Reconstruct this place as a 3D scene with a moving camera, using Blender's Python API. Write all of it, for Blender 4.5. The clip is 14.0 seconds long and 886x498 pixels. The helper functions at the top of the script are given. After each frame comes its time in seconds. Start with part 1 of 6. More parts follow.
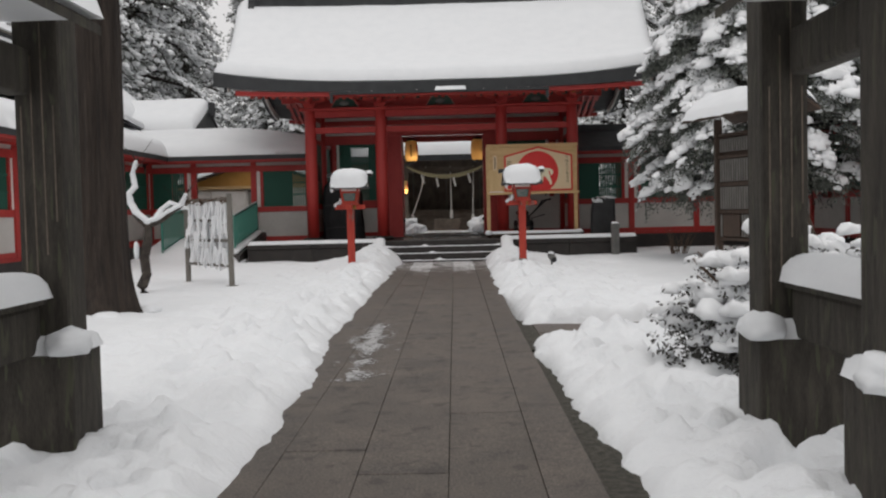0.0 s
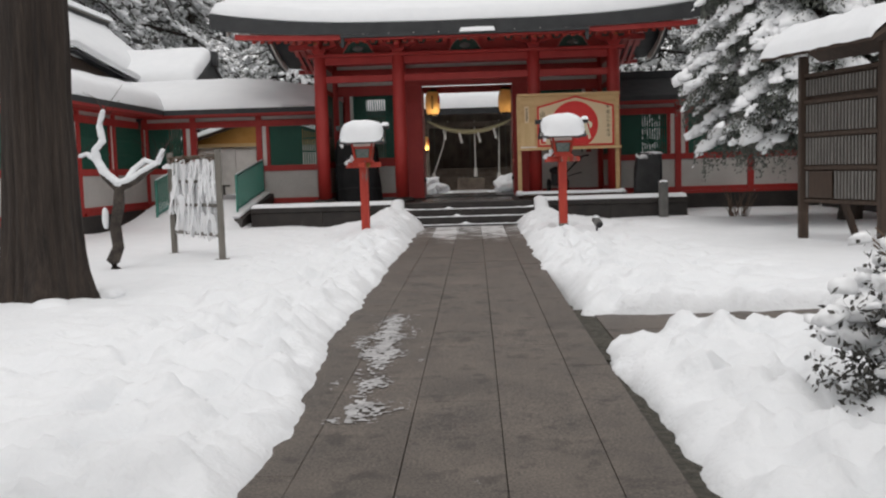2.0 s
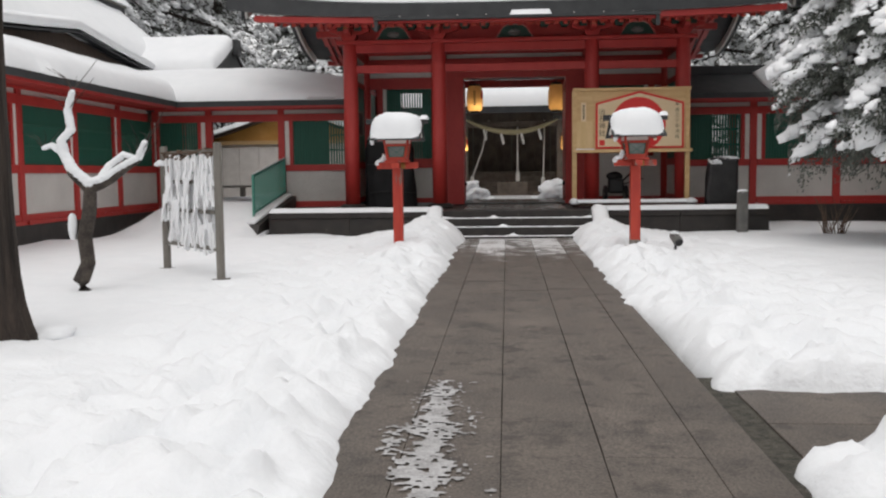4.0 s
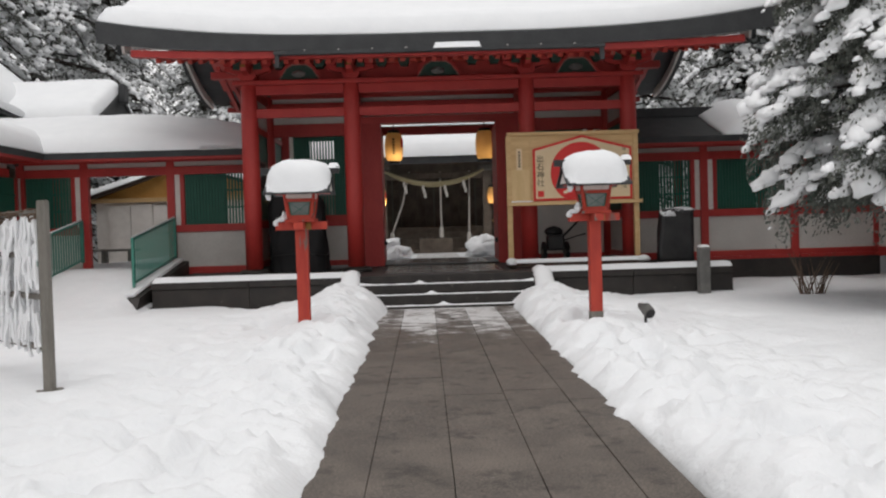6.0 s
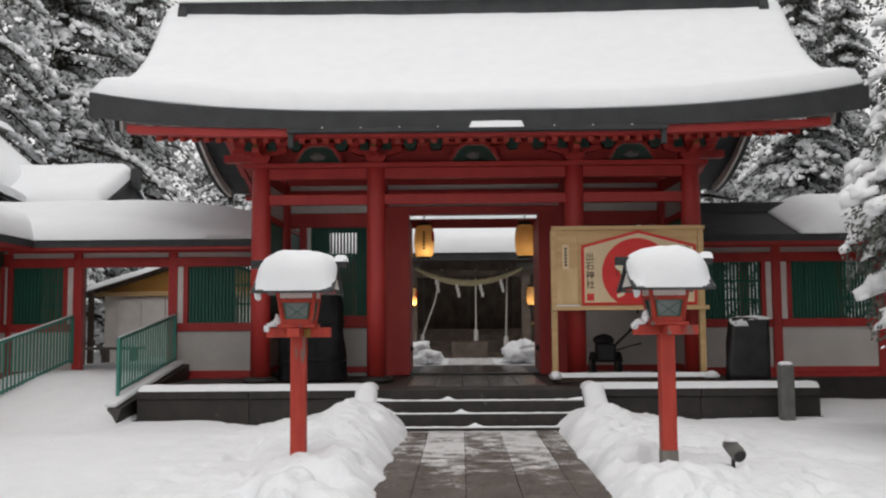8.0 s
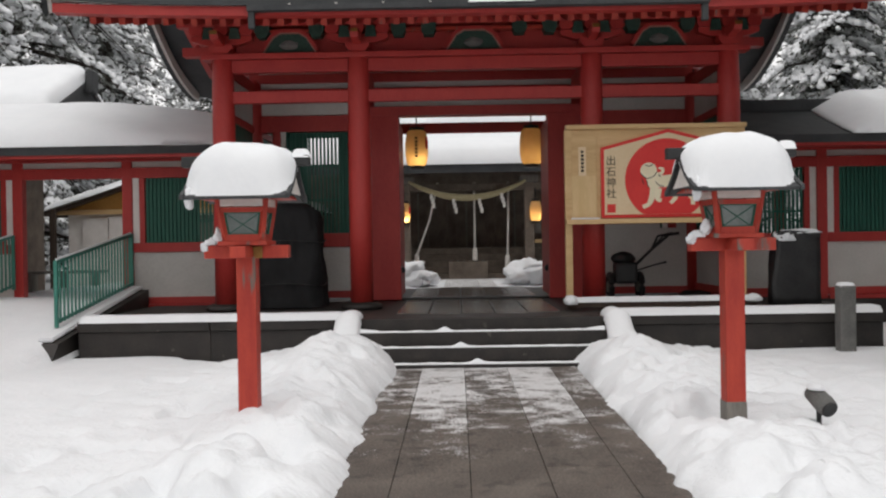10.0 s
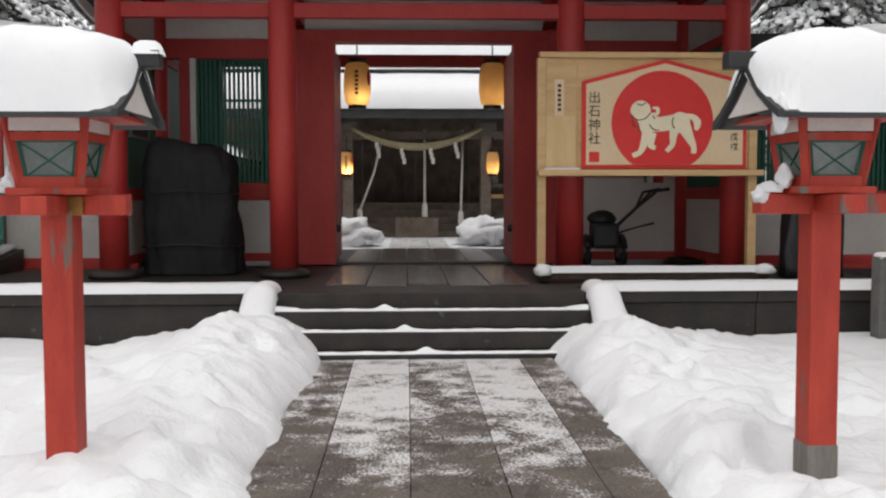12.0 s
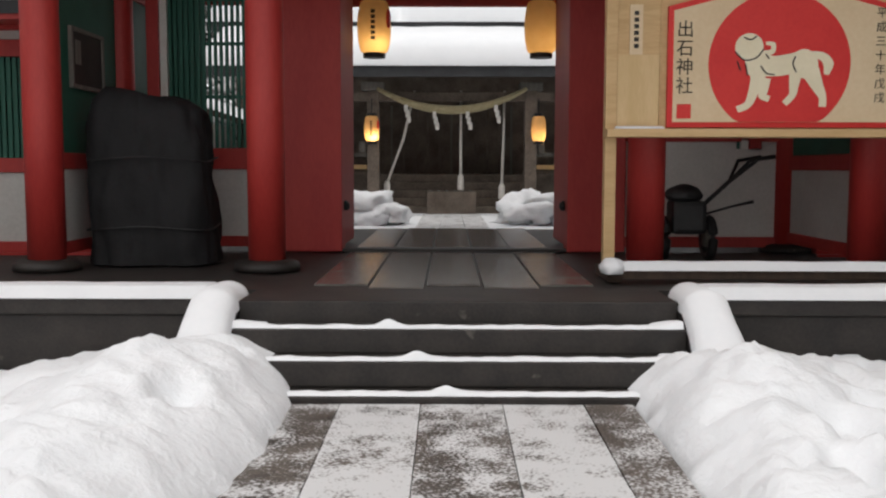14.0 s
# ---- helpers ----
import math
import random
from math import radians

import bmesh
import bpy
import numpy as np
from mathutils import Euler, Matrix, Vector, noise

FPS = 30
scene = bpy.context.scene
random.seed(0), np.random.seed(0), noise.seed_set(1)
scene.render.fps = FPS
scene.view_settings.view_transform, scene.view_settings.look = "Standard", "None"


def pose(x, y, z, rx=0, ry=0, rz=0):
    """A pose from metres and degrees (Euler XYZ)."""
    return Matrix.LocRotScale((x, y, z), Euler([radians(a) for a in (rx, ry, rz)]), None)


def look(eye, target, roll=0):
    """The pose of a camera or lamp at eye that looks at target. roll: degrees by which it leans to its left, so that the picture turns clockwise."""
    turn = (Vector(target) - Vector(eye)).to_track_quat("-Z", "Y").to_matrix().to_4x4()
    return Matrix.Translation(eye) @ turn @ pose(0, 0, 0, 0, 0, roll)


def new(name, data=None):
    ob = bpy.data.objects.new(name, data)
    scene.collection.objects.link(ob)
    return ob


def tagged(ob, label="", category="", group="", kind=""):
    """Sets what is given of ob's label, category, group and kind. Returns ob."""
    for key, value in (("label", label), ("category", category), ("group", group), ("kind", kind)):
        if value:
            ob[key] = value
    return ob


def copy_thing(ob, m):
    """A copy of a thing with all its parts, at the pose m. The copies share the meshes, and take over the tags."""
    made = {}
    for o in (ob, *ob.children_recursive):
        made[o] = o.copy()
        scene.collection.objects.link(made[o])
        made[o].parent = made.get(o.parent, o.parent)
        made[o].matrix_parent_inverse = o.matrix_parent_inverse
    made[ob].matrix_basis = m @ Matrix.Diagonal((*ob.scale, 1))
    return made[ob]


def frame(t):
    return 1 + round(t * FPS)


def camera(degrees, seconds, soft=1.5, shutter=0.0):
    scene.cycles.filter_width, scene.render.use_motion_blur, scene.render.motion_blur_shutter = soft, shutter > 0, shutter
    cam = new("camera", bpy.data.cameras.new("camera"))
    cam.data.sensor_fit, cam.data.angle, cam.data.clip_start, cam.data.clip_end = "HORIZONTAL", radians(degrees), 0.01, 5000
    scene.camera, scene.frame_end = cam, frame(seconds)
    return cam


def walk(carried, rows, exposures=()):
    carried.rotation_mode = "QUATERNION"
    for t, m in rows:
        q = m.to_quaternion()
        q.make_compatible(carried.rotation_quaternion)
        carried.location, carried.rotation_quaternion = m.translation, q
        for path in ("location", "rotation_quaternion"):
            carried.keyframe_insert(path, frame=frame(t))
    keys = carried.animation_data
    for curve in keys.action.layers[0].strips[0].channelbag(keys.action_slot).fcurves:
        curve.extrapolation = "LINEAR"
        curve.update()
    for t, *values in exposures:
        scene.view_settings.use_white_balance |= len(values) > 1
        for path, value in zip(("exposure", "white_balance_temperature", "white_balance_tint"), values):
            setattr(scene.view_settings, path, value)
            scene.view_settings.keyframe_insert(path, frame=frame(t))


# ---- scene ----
cam = camera(50.7, 14.0, soft=2.2)
PATH = [
    (0, (0.074, -0.003, 1.515), (0.047, 1.995, 1.431), -1.4),
    (0.5, (0.016, 0.667, 1.528), (0.058, 2.664, 1.428), -0.2),
    (1, (0.005, 1.341, 1.518), (-0.003, 3.337, 1.401), -2.5),
    (1.5, (-0.081, 2.058, 1.506), (-0.101, 4.05, 1.334), -0.1),
    (2, (-0.109, 2.727, 1.505), (-0.181, 4.718, 1.334), -1.7),
    (2.2, (-0.145, 3.002, 1.496), (-0.259, 4.992, 1.342), -1.0),
    (4.3, (-0.536, 5.986, 1.51), (-0.673, 7.975, 1.346), -0.7),
    (4.5, (-0.578, 6.262, 1.529), (-0.701, 8.254, 1.394), -0.4),
    (5, (-0.63, 7.057, 1.521), (-0.791, 9.049, 1.435), -1.5),
    (5.5, (-0.668, 7.817, 1.553), (-0.671, 9.816, 1.489), -2.4),
    (6, (-0.639, 8.498, 1.587), (-0.601, 10.497, 1.534), -1.7),
    (6.5, (-0.634, 9.172, 1.631), (-0.556, 11.17, 1.676), 1.2),
    (7, (-0.561, 9.829, 1.659), (-0.564, 11.827, 1.748), -0.9),
    (7.2, (-0.557, 10.035, 1.688), (-0.544, 12.026, 1.871), 0.0),
    (9.3, (-0.539, 12.374, 1.715), (-0.686, 14.368, 1.78), -1.2),
    (9.5, (-0.566, 12.599, 1.688), (-0.71, 14.593, 1.737), -0.0),
    (10, (-0.577, 13.268, 1.669), (-0.607, 15.268, 1.655), -0.9),
    (10.5, (-0.578, 13.866, 1.669), (-0.7, 15.86, 1.586), -2.0),
    (11, (-0.612, 14.553, 1.677), (-0.63, 16.551, 1.582), 0.3),
    (11.5, (-0.573, 15.207, 1.685), (-0.6, 17.205, 1.606), -0.9),
    (12, (-0.526, 15.922, 1.656), (-0.449, 17.918, 1.545), -0.1),
    (12.5, (-0.498, 16.572, 1.648), (-0.537, 18.567, 1.513), -0.3),
    (13, (-0.422, 17.307, 1.621), (-0.421, 19.302, 1.478), -0.5),
    (13.5, (-0.347, 18.026, 1.584), (-0.369, 20.018, 1.409), -0.3),
    (14, (-0.336, 18.76, 1.63), (-0.348, 20.753, 1.459), 0.1),
]
walk(cam, [(t, look(eye, target, roll)) for t, eye, target, roll in PATH], [(0.0, -0.42, 6640, 11.5), (2.0, -0.22, 6640, 11.5), (5.0, -0.05, 6640, 11.5), (7.0, -0.22, 6640, 11.5), (9.5, -0.06, 6640, 11.5), (12.5, 0.15, 6640, 11.5), (14.0, 0.18, 6640, 11.5)])

# ---- world and light ----
world = bpy.data.worlds.new("overcast_sky")
scene.world = world
world.use_nodes = True
wn, wl = world.node_tree.nodes, world.node_tree.links
sky = wn.new("ShaderNodeTexSky")
sky.sky_type, sky.sun_disc = "NISHITA", False
sky.sun_elevation, sky.sun_rotation = radians(72), radians(180)
sky.dust_density, sky.air_density = 4.0, 1.0
grey = wn.new("ShaderNodeHueSaturation")
grey.inputs["Saturation"].default_value = 0.12
cloud = wn.new("ShaderNodeMix")
cloud.data_type = "RGBA"
cloud.inputs["Factor"].default_value = 0.72
cloud.inputs["B"].default_value = (7.5, 7.55, 7.6, 1)
wl.new(sky.outputs["Color"], grey.inputs["Color"])
wl.new(grey.outputs["Color"], cloud.inputs["A"])
wl.new(cloud.outputs["Result"], wn["Background"].inputs["Color"])
wn["Background"].inputs["Strength"].default_value = 0.15
sun_data = bpy.data.lights.new("sun", "SUN")
sun_data.energy, sun_data.angle, sun_data.color = 0.55, radians(40), (1.0, 0.98, 0.95)
sun = new("sun", sun_data)
sun.matrix_basis = look((-2, 3, 30), (0, 12, 0))

AX = -0.27          # middle line of gate and path
YF, YM, YR = 27.45, 29.5, 31.55   # column rows of the gate
FLOOR = 0.69        # terrace level


def ground_z(y):
    return 0.006 * max(0.0, min(y, 40.0))


# ---- materials ----
def nodes_of(name):
    m = bpy.data.materials.new(name)
    m.use_nodes = True
    return m, m.node_tree.nodes, m.node_tree.links


def surface(name, a, b, rough=0.7, scale=6.0, fine=60.0, bump=0.15, stretch=(1, 1, 1), metal=0.0, spots=None, depth=0.01, coarse_amount=1.0):
    """Two colours mixed by a coarse and a fine noise, with relief; spots: a third colour and its share."""
    m, n, l = nodes_of(name)
    p = n["Principled BSDF"]
    co = n.new("ShaderNodeTexCoord")
    mp = n.new("ShaderNodeMapping")
    mp.inputs["Scale"].default_value = stretch
    l.new(co.outputs["Object"], mp.inputs["Vector"])
    info = n.new("ShaderNodeObjectInfo")
    add = n.new("ShaderNodeVectorMath")
    add.operation = "MULTIPLY_ADD"
    l.new(info.outputs["Random"], add.inputs[0])
    add.inputs[1].default_value = (7.3, 3.1, 9.7)
    l.new(mp.outputs["Vector"], add.inputs[2])
    n1, n2 = n.new("ShaderNodeTexNoise"), n.new("ShaderNodeTexNoise")
    for t, s in ((n1, scale), (n2, fine)):
        t.inputs["Scale"].default_value, t.inputs["Detail"].default_value = s, 4.0
        l.new(add.outputs["Vector"], t.inputs["Vector"])
    mean = n.new("ShaderNodeMix")
    mean.data_type = "FLOAT"
    mean.inputs["Factor"].default_value = 0.4
    l.new(n1.outputs["Fac"], mean.inputs["A"])
    l.new(n2.outputs["Fac"], mean.inputs["B"])
    ramp = n.new("ShaderNodeValToRGB")
    ramp.color_ramp.elements[0].position, ramp.color_ramp.elements[1].position = 0.36, 0.64
    ramp.color_ramp.elements[0].color, ramp.color_ramp.elements[1].color = (*a, 1), (*b, 1)
    l.new(mean.outputs["Result"], ramp.inputs["Fac"])
    out = ramp.outputs["Color"]
    if spots:
        n3 = n.new("ShaderNodeTexNoise")
        n3.inputs["Scale"].default_value, n3.inputs["Detail"].default_value = spots[2], 6.0
        l.new(add.outputs["Vector"], n3.inputs["Vector"])
        r3 = n.new("ShaderNodeValToRGB")
        r3.color_ramp.elements[0].position, r3.color_ramp.elements[1].position = 1 - spots[1], min(1.0, 1 - spots[1] + 0.06)
        l.new(n3.outputs["Fac"], r3.inputs["Fac"])
        mx = n.new("ShaderNodeMix")
        mx.data_type = "RGBA"
        l.new(r3.outputs["Color"], mx.inputs["Factor"])
        l.new(out, mx.inputs["A"])
        mx.inputs["B"].default_value = (*spots[0], 1)
        out = mx.outputs["Result"]
    l.new(out, p.inputs["Base Color"])
    bp = n.new("ShaderNodeBump")
    bp.inputs["Strength"].default_value, bp.inputs["Distance"].default_value = bump, depth
    l.new(mean.outputs["Result"], bp.inputs["Height"])
    l.new(bp.outputs["Normal"], p.inputs["Normal"])
    p.inputs["Roughness"].default_value, p.inputs["Metallic"].default_value = rough, metal
    return m


RED = surface("vermilion_paint", (0.36, 0.022, 0.02), (0.44, 0.038, 0.03), 0.55, 3.0, 40, 0.1, (1, 1, 0.3))
RED_WORN = surface("worn_vermilion_paint", (0.352, 0.026, 0.015), (0.476, 0.051, 0.025), 0.6, 5.0, 50, 0.2, (3, 3, 0.5), spots=((0.16, 0.12, 0.10), 0.38, 3.0))
WHITE = surface("white_plaster", (0.50, 0.48, 0.45), (0.60, 0.58, 0.545), 0.9, 1.5, 30, 0.1)
WHITE_TRIM = surface("white_trim_paint", (0.62, 0.58, 0.54), (0.74, 0.70, 0.66), 0.7, 4, 40, 0.1)
GREEN = surface("green_paint", (0.012, 0.09, 0.06), (0.02, 0.125, 0.085), 0.6, 3.0, 40, 0.1)
DARK_GREEN = surface("dark_green_carving", (0.012, 0.04, 0.03), (0.03, 0.07, 0.05), 0.7, 20, 60, 0.4)
CARVED_EDGE = surface("faded_pink_paint", (0.24, 0.10, 0.08), (0.36, 0.20, 0.16), 0.7, 8, 40, 0.1)
RAIL_GREEN = surface("green_rail_paint", (0.03, 0.17, 0.13), (0.05, 0.22, 0.17), 0.5, 5.0, 60, 0.05)
ROOF_DARK = surface("dark_roof_edge", (0.03, 0.032, 0.034), (0.052, 0.054, 0.056), 0.8, 3.0, 30, 0.2)
DARK_STONE = surface("dark_wet_stone", (0.011, 0.009, 0.008), (0.032, 0.026, 0.022), 0.6, 3.5, 45, 0.5, spots=((0.085, 0.075, 0.065), 0.31, 6.0))
STONE_GREY = surface("grey_stone", (0.10, 0.10, 0.095), (0.17, 0.165, 0.155), 0.85, 5.0, 60, 0.5)
WOOD_OLD = surface("weathered_torii_wood", (0.020, 0.017, 0.013), (0.060, 0.052, 0.041), 0.9, 3.0, 25, 0.8, (6, 6, 0.9), spots=((0.062, 0.062, 0.040), 0.42, 4.0))
WOOD_BROWN = surface("brown_stained_wood", (0.032, 0.019, 0.012), (0.062, 0.038, 0.025), 0.75, 3.0, 30, 0.4, (5, 5, 0.7))
WOOD_GREY = surface("grey_weathered_wood", (0.13, 0.12, 0.105), (0.22, 0.205, 0.18), 0.85, 3.0, 30, 0.4, (6, 6, 0.6))
WOOD_NEW = surface("pale_new_wood", (0.50, 0.32, 0.14), (0.62, 0.42, 0.21), 0.6, 2.0, 20, 0.15, (0.6, 4, 6))
WOOD_PALE = surface("fresh_plain_wood", (0.58, 0.40, 0.19), (0.68, 0.49, 0.26), 0.6, 2.0, 20, 0.1, (6, 4, 0.6))
WOOD_DARK = surface("dark_hall_wood", (0.085, 0.066, 0.05), (0.19, 0.15, 0.118), 0.75, 3.0, 30, 0.3)
BARK = surface("cedar_bark", (0.014, 0.010, 0.008), (0.055, 0.04, 0.031), 0.95, 2.5, 14, 1.0, (7, 7, 0.35), depth=0.05)
BARK_PLUM = surface("plum_bark", (0.025, 0.02, 0.017), (0.085, 0.07, 0.058), 0.95, 8, 40, 0.8, depth=0.02)
LEAF = surface("conifer_needles", (0.075, 0.082, 0.072), (0.16, 0.165, 0.15), 0.8, 2.0, 12, 0.0)
LEAF_DARK = surface("evergreen_leaves", (0.05, 0.06, 0.05), (0.17, 0.18, 0.155), 0.7, 3.0, 20, 0.0)
LEAF_BUSH = surface("broad_dark_leaves", (0.022, 0.022, 0.018), (0.085, 0.08, 0.068), 0.6, 6.0, 40, 0.0)
TARP = surface("black_tarpaulin", (0.003, 0.003, 0.0035), (0.008, 0.008, 0.009), 0.8, 3.0, 20, 0.4, depth=0.03)
BLACK = surface("black_metal", (0.01, 0.01, 0.011), (0.02, 0.02, 0.02), 0.5, 6, 50, 0.1)
CREAM = surface("cream_painted_board", (0.66, 0.50, 0.31), (0.72, 0.57, 0.37), 0.7, 2.0, 25, 0.05)
PALE = surface("pale_cream_paint", (0.74, 0.66, 0.46), (0.80, 0.72, 0.52), 0.7, 5.0, 25, 0.05)
BRIGHT_RED = surface("bright_red_paint", (0.60, 0.022, 0.02), (0.66, 0.032, 0.026), 0.6, 3.0, 30, 0.05)
INK = surface("black_ink", (0.015, 0.012, 0.01), (0.03, 0.025, 0.02), 0.7, 5, 30, 0.0)
STRAW = surface("straw_rope", (0.32, 0.27, 0.15), (0.46, 0.40, 0.25), 0.9, 20, 90, 0.5)
ROPE_WHITE = surface("white_rope_cloth", (0.58, 0.55, 0.50), (0.75, 0.72, 0.67), 0.9, 10, 60, 0.3)
BRASS = surface("old_brass", (0.22, 0.11, 0.03), (0.34, 0.19, 0.05), 0.45, 8, 60, 0.1, metal=0.6)
ORANGE_WALL = surface("ochre_plaster", (0.50, 0.25, 0.06), (0.60, 0.32, 0.09), 0.9, 2, 20, 0.1)
SOIL = surface("dark_wet_gravel", (0.02, 0.018, 0.014), (0.085, 0.078, 0.06), 0.9, 18, 90, 1.0, depth=0.03)
WET_FLOOR = surface("wet_floor_stone", (0.085, 0.075, 0.067), (0.18, 0.16, 0.145), 0.22, 3.5, 45, 0.25, spots=((0.14, 0.125, 0.11), 0.36, 5.0))
PLATE = surface("grey_name_plate", (0.13, 0.125, 0.115), (0.21, 0.20, 0.185), 0.8, 3, 30, 0.2)
FROST_GLASS = surface("frosted_pane", (0.13, 0.16, 0.15), (0.20, 0.23, 0.22), 0.35, 3, 30, 0.05)
BARK_TWIG = surface("bare_twig", (0.09, 0.06, 0.04), (0.16, 0.11, 0.08), 0.9, 8, 40, 0.2)


def snow_material(name, bump, tint=(0.80, 0.815, 0.83)):
    m, n, l = nodes_of(name)
    p = n["Principled BSDF"]
    geo = n.new("ShaderNodeNewGeometry")
    n1, n2 = n.new("ShaderNodeTexNoise"), n.new("ShaderNodeTexNoise")
    n1.inputs["Scale"].default_value, n1.inputs["Detail"].default_value = 3.0, 6.0
    n2.inputs["Scale"].default_value, n2.inputs["Detail"].default_value = 22.0, 5.0
    for t in (n1, n2):
        l.new(geo.outputs["Position"], t.inputs["Vector"])
    mean = n.new("ShaderNodeMix")
    mean.data_type = "FLOAT"
    mean.inputs["Factor"].default_value = 0.35
    l.new(n1.outputs["Fac"], mean.inputs["A"])
    l.new(n2.outputs["Fac"], mean.inputs["B"])
    ramp = n.new("ShaderNodeValToRGB")
    ramp.color_ramp.elements[0].position, ramp.color_ramp.elements[1].position = 0.3, 0.6
    ramp.color_ramp.elements[0].color = (tint[0] * 0.95, tint[1] * 0.955, tint[2] * 0.96, 1)
    ramp.color_ramp.elements[1].color = (*tint, 1)
    l.new(mean.outputs["Result"], ramp.inputs["Fac"])
    l.new(ramp.outputs["Color"], p.inputs["Base Color"])
    b = n.new("ShaderNodeBump")
    b.inputs["Strength"].default_value, b.inputs["Distance"].default_value = bump, 0.04
    l.new(mean.outputs["Result"], b.inputs["Height"])
    l.new(b.outputs["Normal"], p.inputs["Normal"])
    p.inputs["Roughness"].default_value = 0.75
    p.inputs["Specular IOR Level"].default_value = 0.25
    return m


SNOW = snow_material("trodden_snow", 0.9)
SNOW_SMOOTH = snow_material("smooth_snow", 0.12)
FILM = surface("thin_snow_film", (0.22, 0.215, 0.21), (0.5, 0.5, 0.5), 0.8, 6, 60, 0.1)
SNOW_TREE = snow_material("branch_snow", 0.3, (0.87, 0.88, 0.89))


def slab_material(name, cover):
    """Paving stone, with thin patches of trodden snow where it nears the steps."""
    m, n, l = nodes_of(name)
    p = n["Principled BSDF"]
    geo, info = n.new("ShaderNodeNewGeometry"), n.new("ShaderNodeObjectInfo")
    n1, n2, n3 = (n.new("ShaderNodeTexNoise") for _ in range(3))
    for t, s, d in ((n1, 2.2, 5.0), (n2, 70.0, 3.0), (n3, 55.0, 10.0)):
        t.inputs["Scale"].default_value, t.inputs["Detail"].default_value = s, d
        l.new(geo.outputs["Position"], t.inputs["Vector"])
    mean = n.new("ShaderNodeMix")
    mean.data_type = "FLOAT"
    mean.inputs["Factor"].default_value = 0.62
    l.new(n1.outputs["Fac"], mean.inputs["A"])
    l.new(n2.outputs["Fac"], mean.inputs["B"])
    ramp = n.new("ShaderNodeValToRGB")
    ramp.color_ramp.elements[0].position, ramp.color_ramp.elements[1].position = 0.34, 0.66
    ramp.color_ramp.elements[0].color, ramp.color_ramp.elements[1].color = (0.034, 0.027, 0.022, 1), (0.16, 0.134, 0.113, 1)
    l.new(mean.outputs["Result"], ramp.inputs["Fac"])
    shade = n.new("ShaderNodeMath")
    shade.operation = "MULTIPLY_ADD"
    l.new(info.outputs["Random"], shade.inputs[0])
    shade.inputs[1].default_value, shade.inputs[2].default_value = 0.12, 0.94
    tone = n.new("ShaderNodeVectorMath")
    tone.operation = "SCALE"
    l.new(ramp.outputs["Color"], tone.inputs[0])
    l.new(shade.outputs["Value"], tone.inputs["Scale"])
    sep = n.new("ShaderNodeSeparateXYZ")
    l.new(geo.outputs["Position"], sep.inputs[0])
    near = n.new("ShaderNodeMapRange")
    near.inputs["From Min"].default_value, near.inputs["From Max"].default_value = 18.6, 22.6
    near.inputs["To Min"].default_value, near.inputs["To Max"].default_value = -0.20, cover
    l.new(sep.outputs["Y"], near.inputs["Value"])
    total = n.new("ShaderNodeMath")
    broad = n.new("ShaderNodeTexNoise")
    broad.inputs["Scale"].default_value, broad.inputs["Detail"].default_value = 4.5, 4.0
    l.new(geo.outputs["Position"], broad.inputs["Vector"])
    mixed = n.new("ShaderNodeMix")
    mixed.data_type = "FLOAT"
    mixed.inputs["Factor"].default_value = 0.5
    l.new(n3.outputs["Fac"], mixed.inputs["A"])
    l.new(broad.outputs["Fac"], mixed.inputs["B"])
    l.new(mixed.outputs["Result"], total.inputs[0])
    l.new(near.outputs["Result"], total.inputs[1])
    cut = n.new("ShaderNodeMapRange")
    cut.inputs["From Min"].default_value, cut.inputs["From Max"].default_value = 0.50, 0.60
    l.new(total.outputs["Value"], cut.inputs["Value"])
    mx = n.new("ShaderNodeMix")
    mx.data_type = "RGBA"
    l.new(cut.outputs["Result"], mx.inputs["Factor"])
    mx.inputs["B"].default_value = (0.60, 0.60, 0.60, 1)
    spot = n.new("ShaderNodeTexNoise")
    spot.inputs["Scale"].default_value, spot.inputs["Detail"].default_value = 6.0, 9.0
    l.new(geo.outputs["Position"], spot.inputs["Vector"])
    wet = n.new("ShaderNodeMapRange")
    wet.inputs["From Min"].default_value, wet.inputs["From Max"].default_value = 0.56, 0.68
    wet.inputs["To Min"].default_value, wet.inputs["To Max"].default_value = 1.0, 0.55
    l.new(spot.outputs["Fac"], wet.inputs["Value"])
    stained = n.new("ShaderNodeVectorMath")
    stained.operation = "SCALE"
    l.new(tone.outputs["Vector"], stained.inputs[0])
    l.new(wet.outputs["Result"], stained.inputs["Scale"])
    l.new(stained.outputs["Vector"], mx.inputs["A"])
    l.new(mx.outputs["Result"], p.inputs["Base Color"])
    b = n.new("ShaderNodeBump")
    b.inputs["Strength"].default_value, b.inputs["Distance"].default_value = 0.35, 0.01
    l.new(mean.outputs["Result"], b.inputs["Height"])
    l.new(b.outputs["Normal"], p.inputs["Normal"])
    rr = n.new("ShaderNodeMapRange")
    rr.inputs["To Min"].default_value, rr.inputs["To Max"].default_value = 0.5, 0.85
    l.new(n1.outputs["Fac"], rr.inputs["Value"])
    l.new(rr.outputs["Result"], p.inputs["Roughness"])
    return m


SLAB = slab_material("paving_stone", 0.115)
SLAB_MID = slab_material("middle_paving_stone", 0.035)
SLAB_EDGE = slab_material("edge_paving_stone", 0.015)


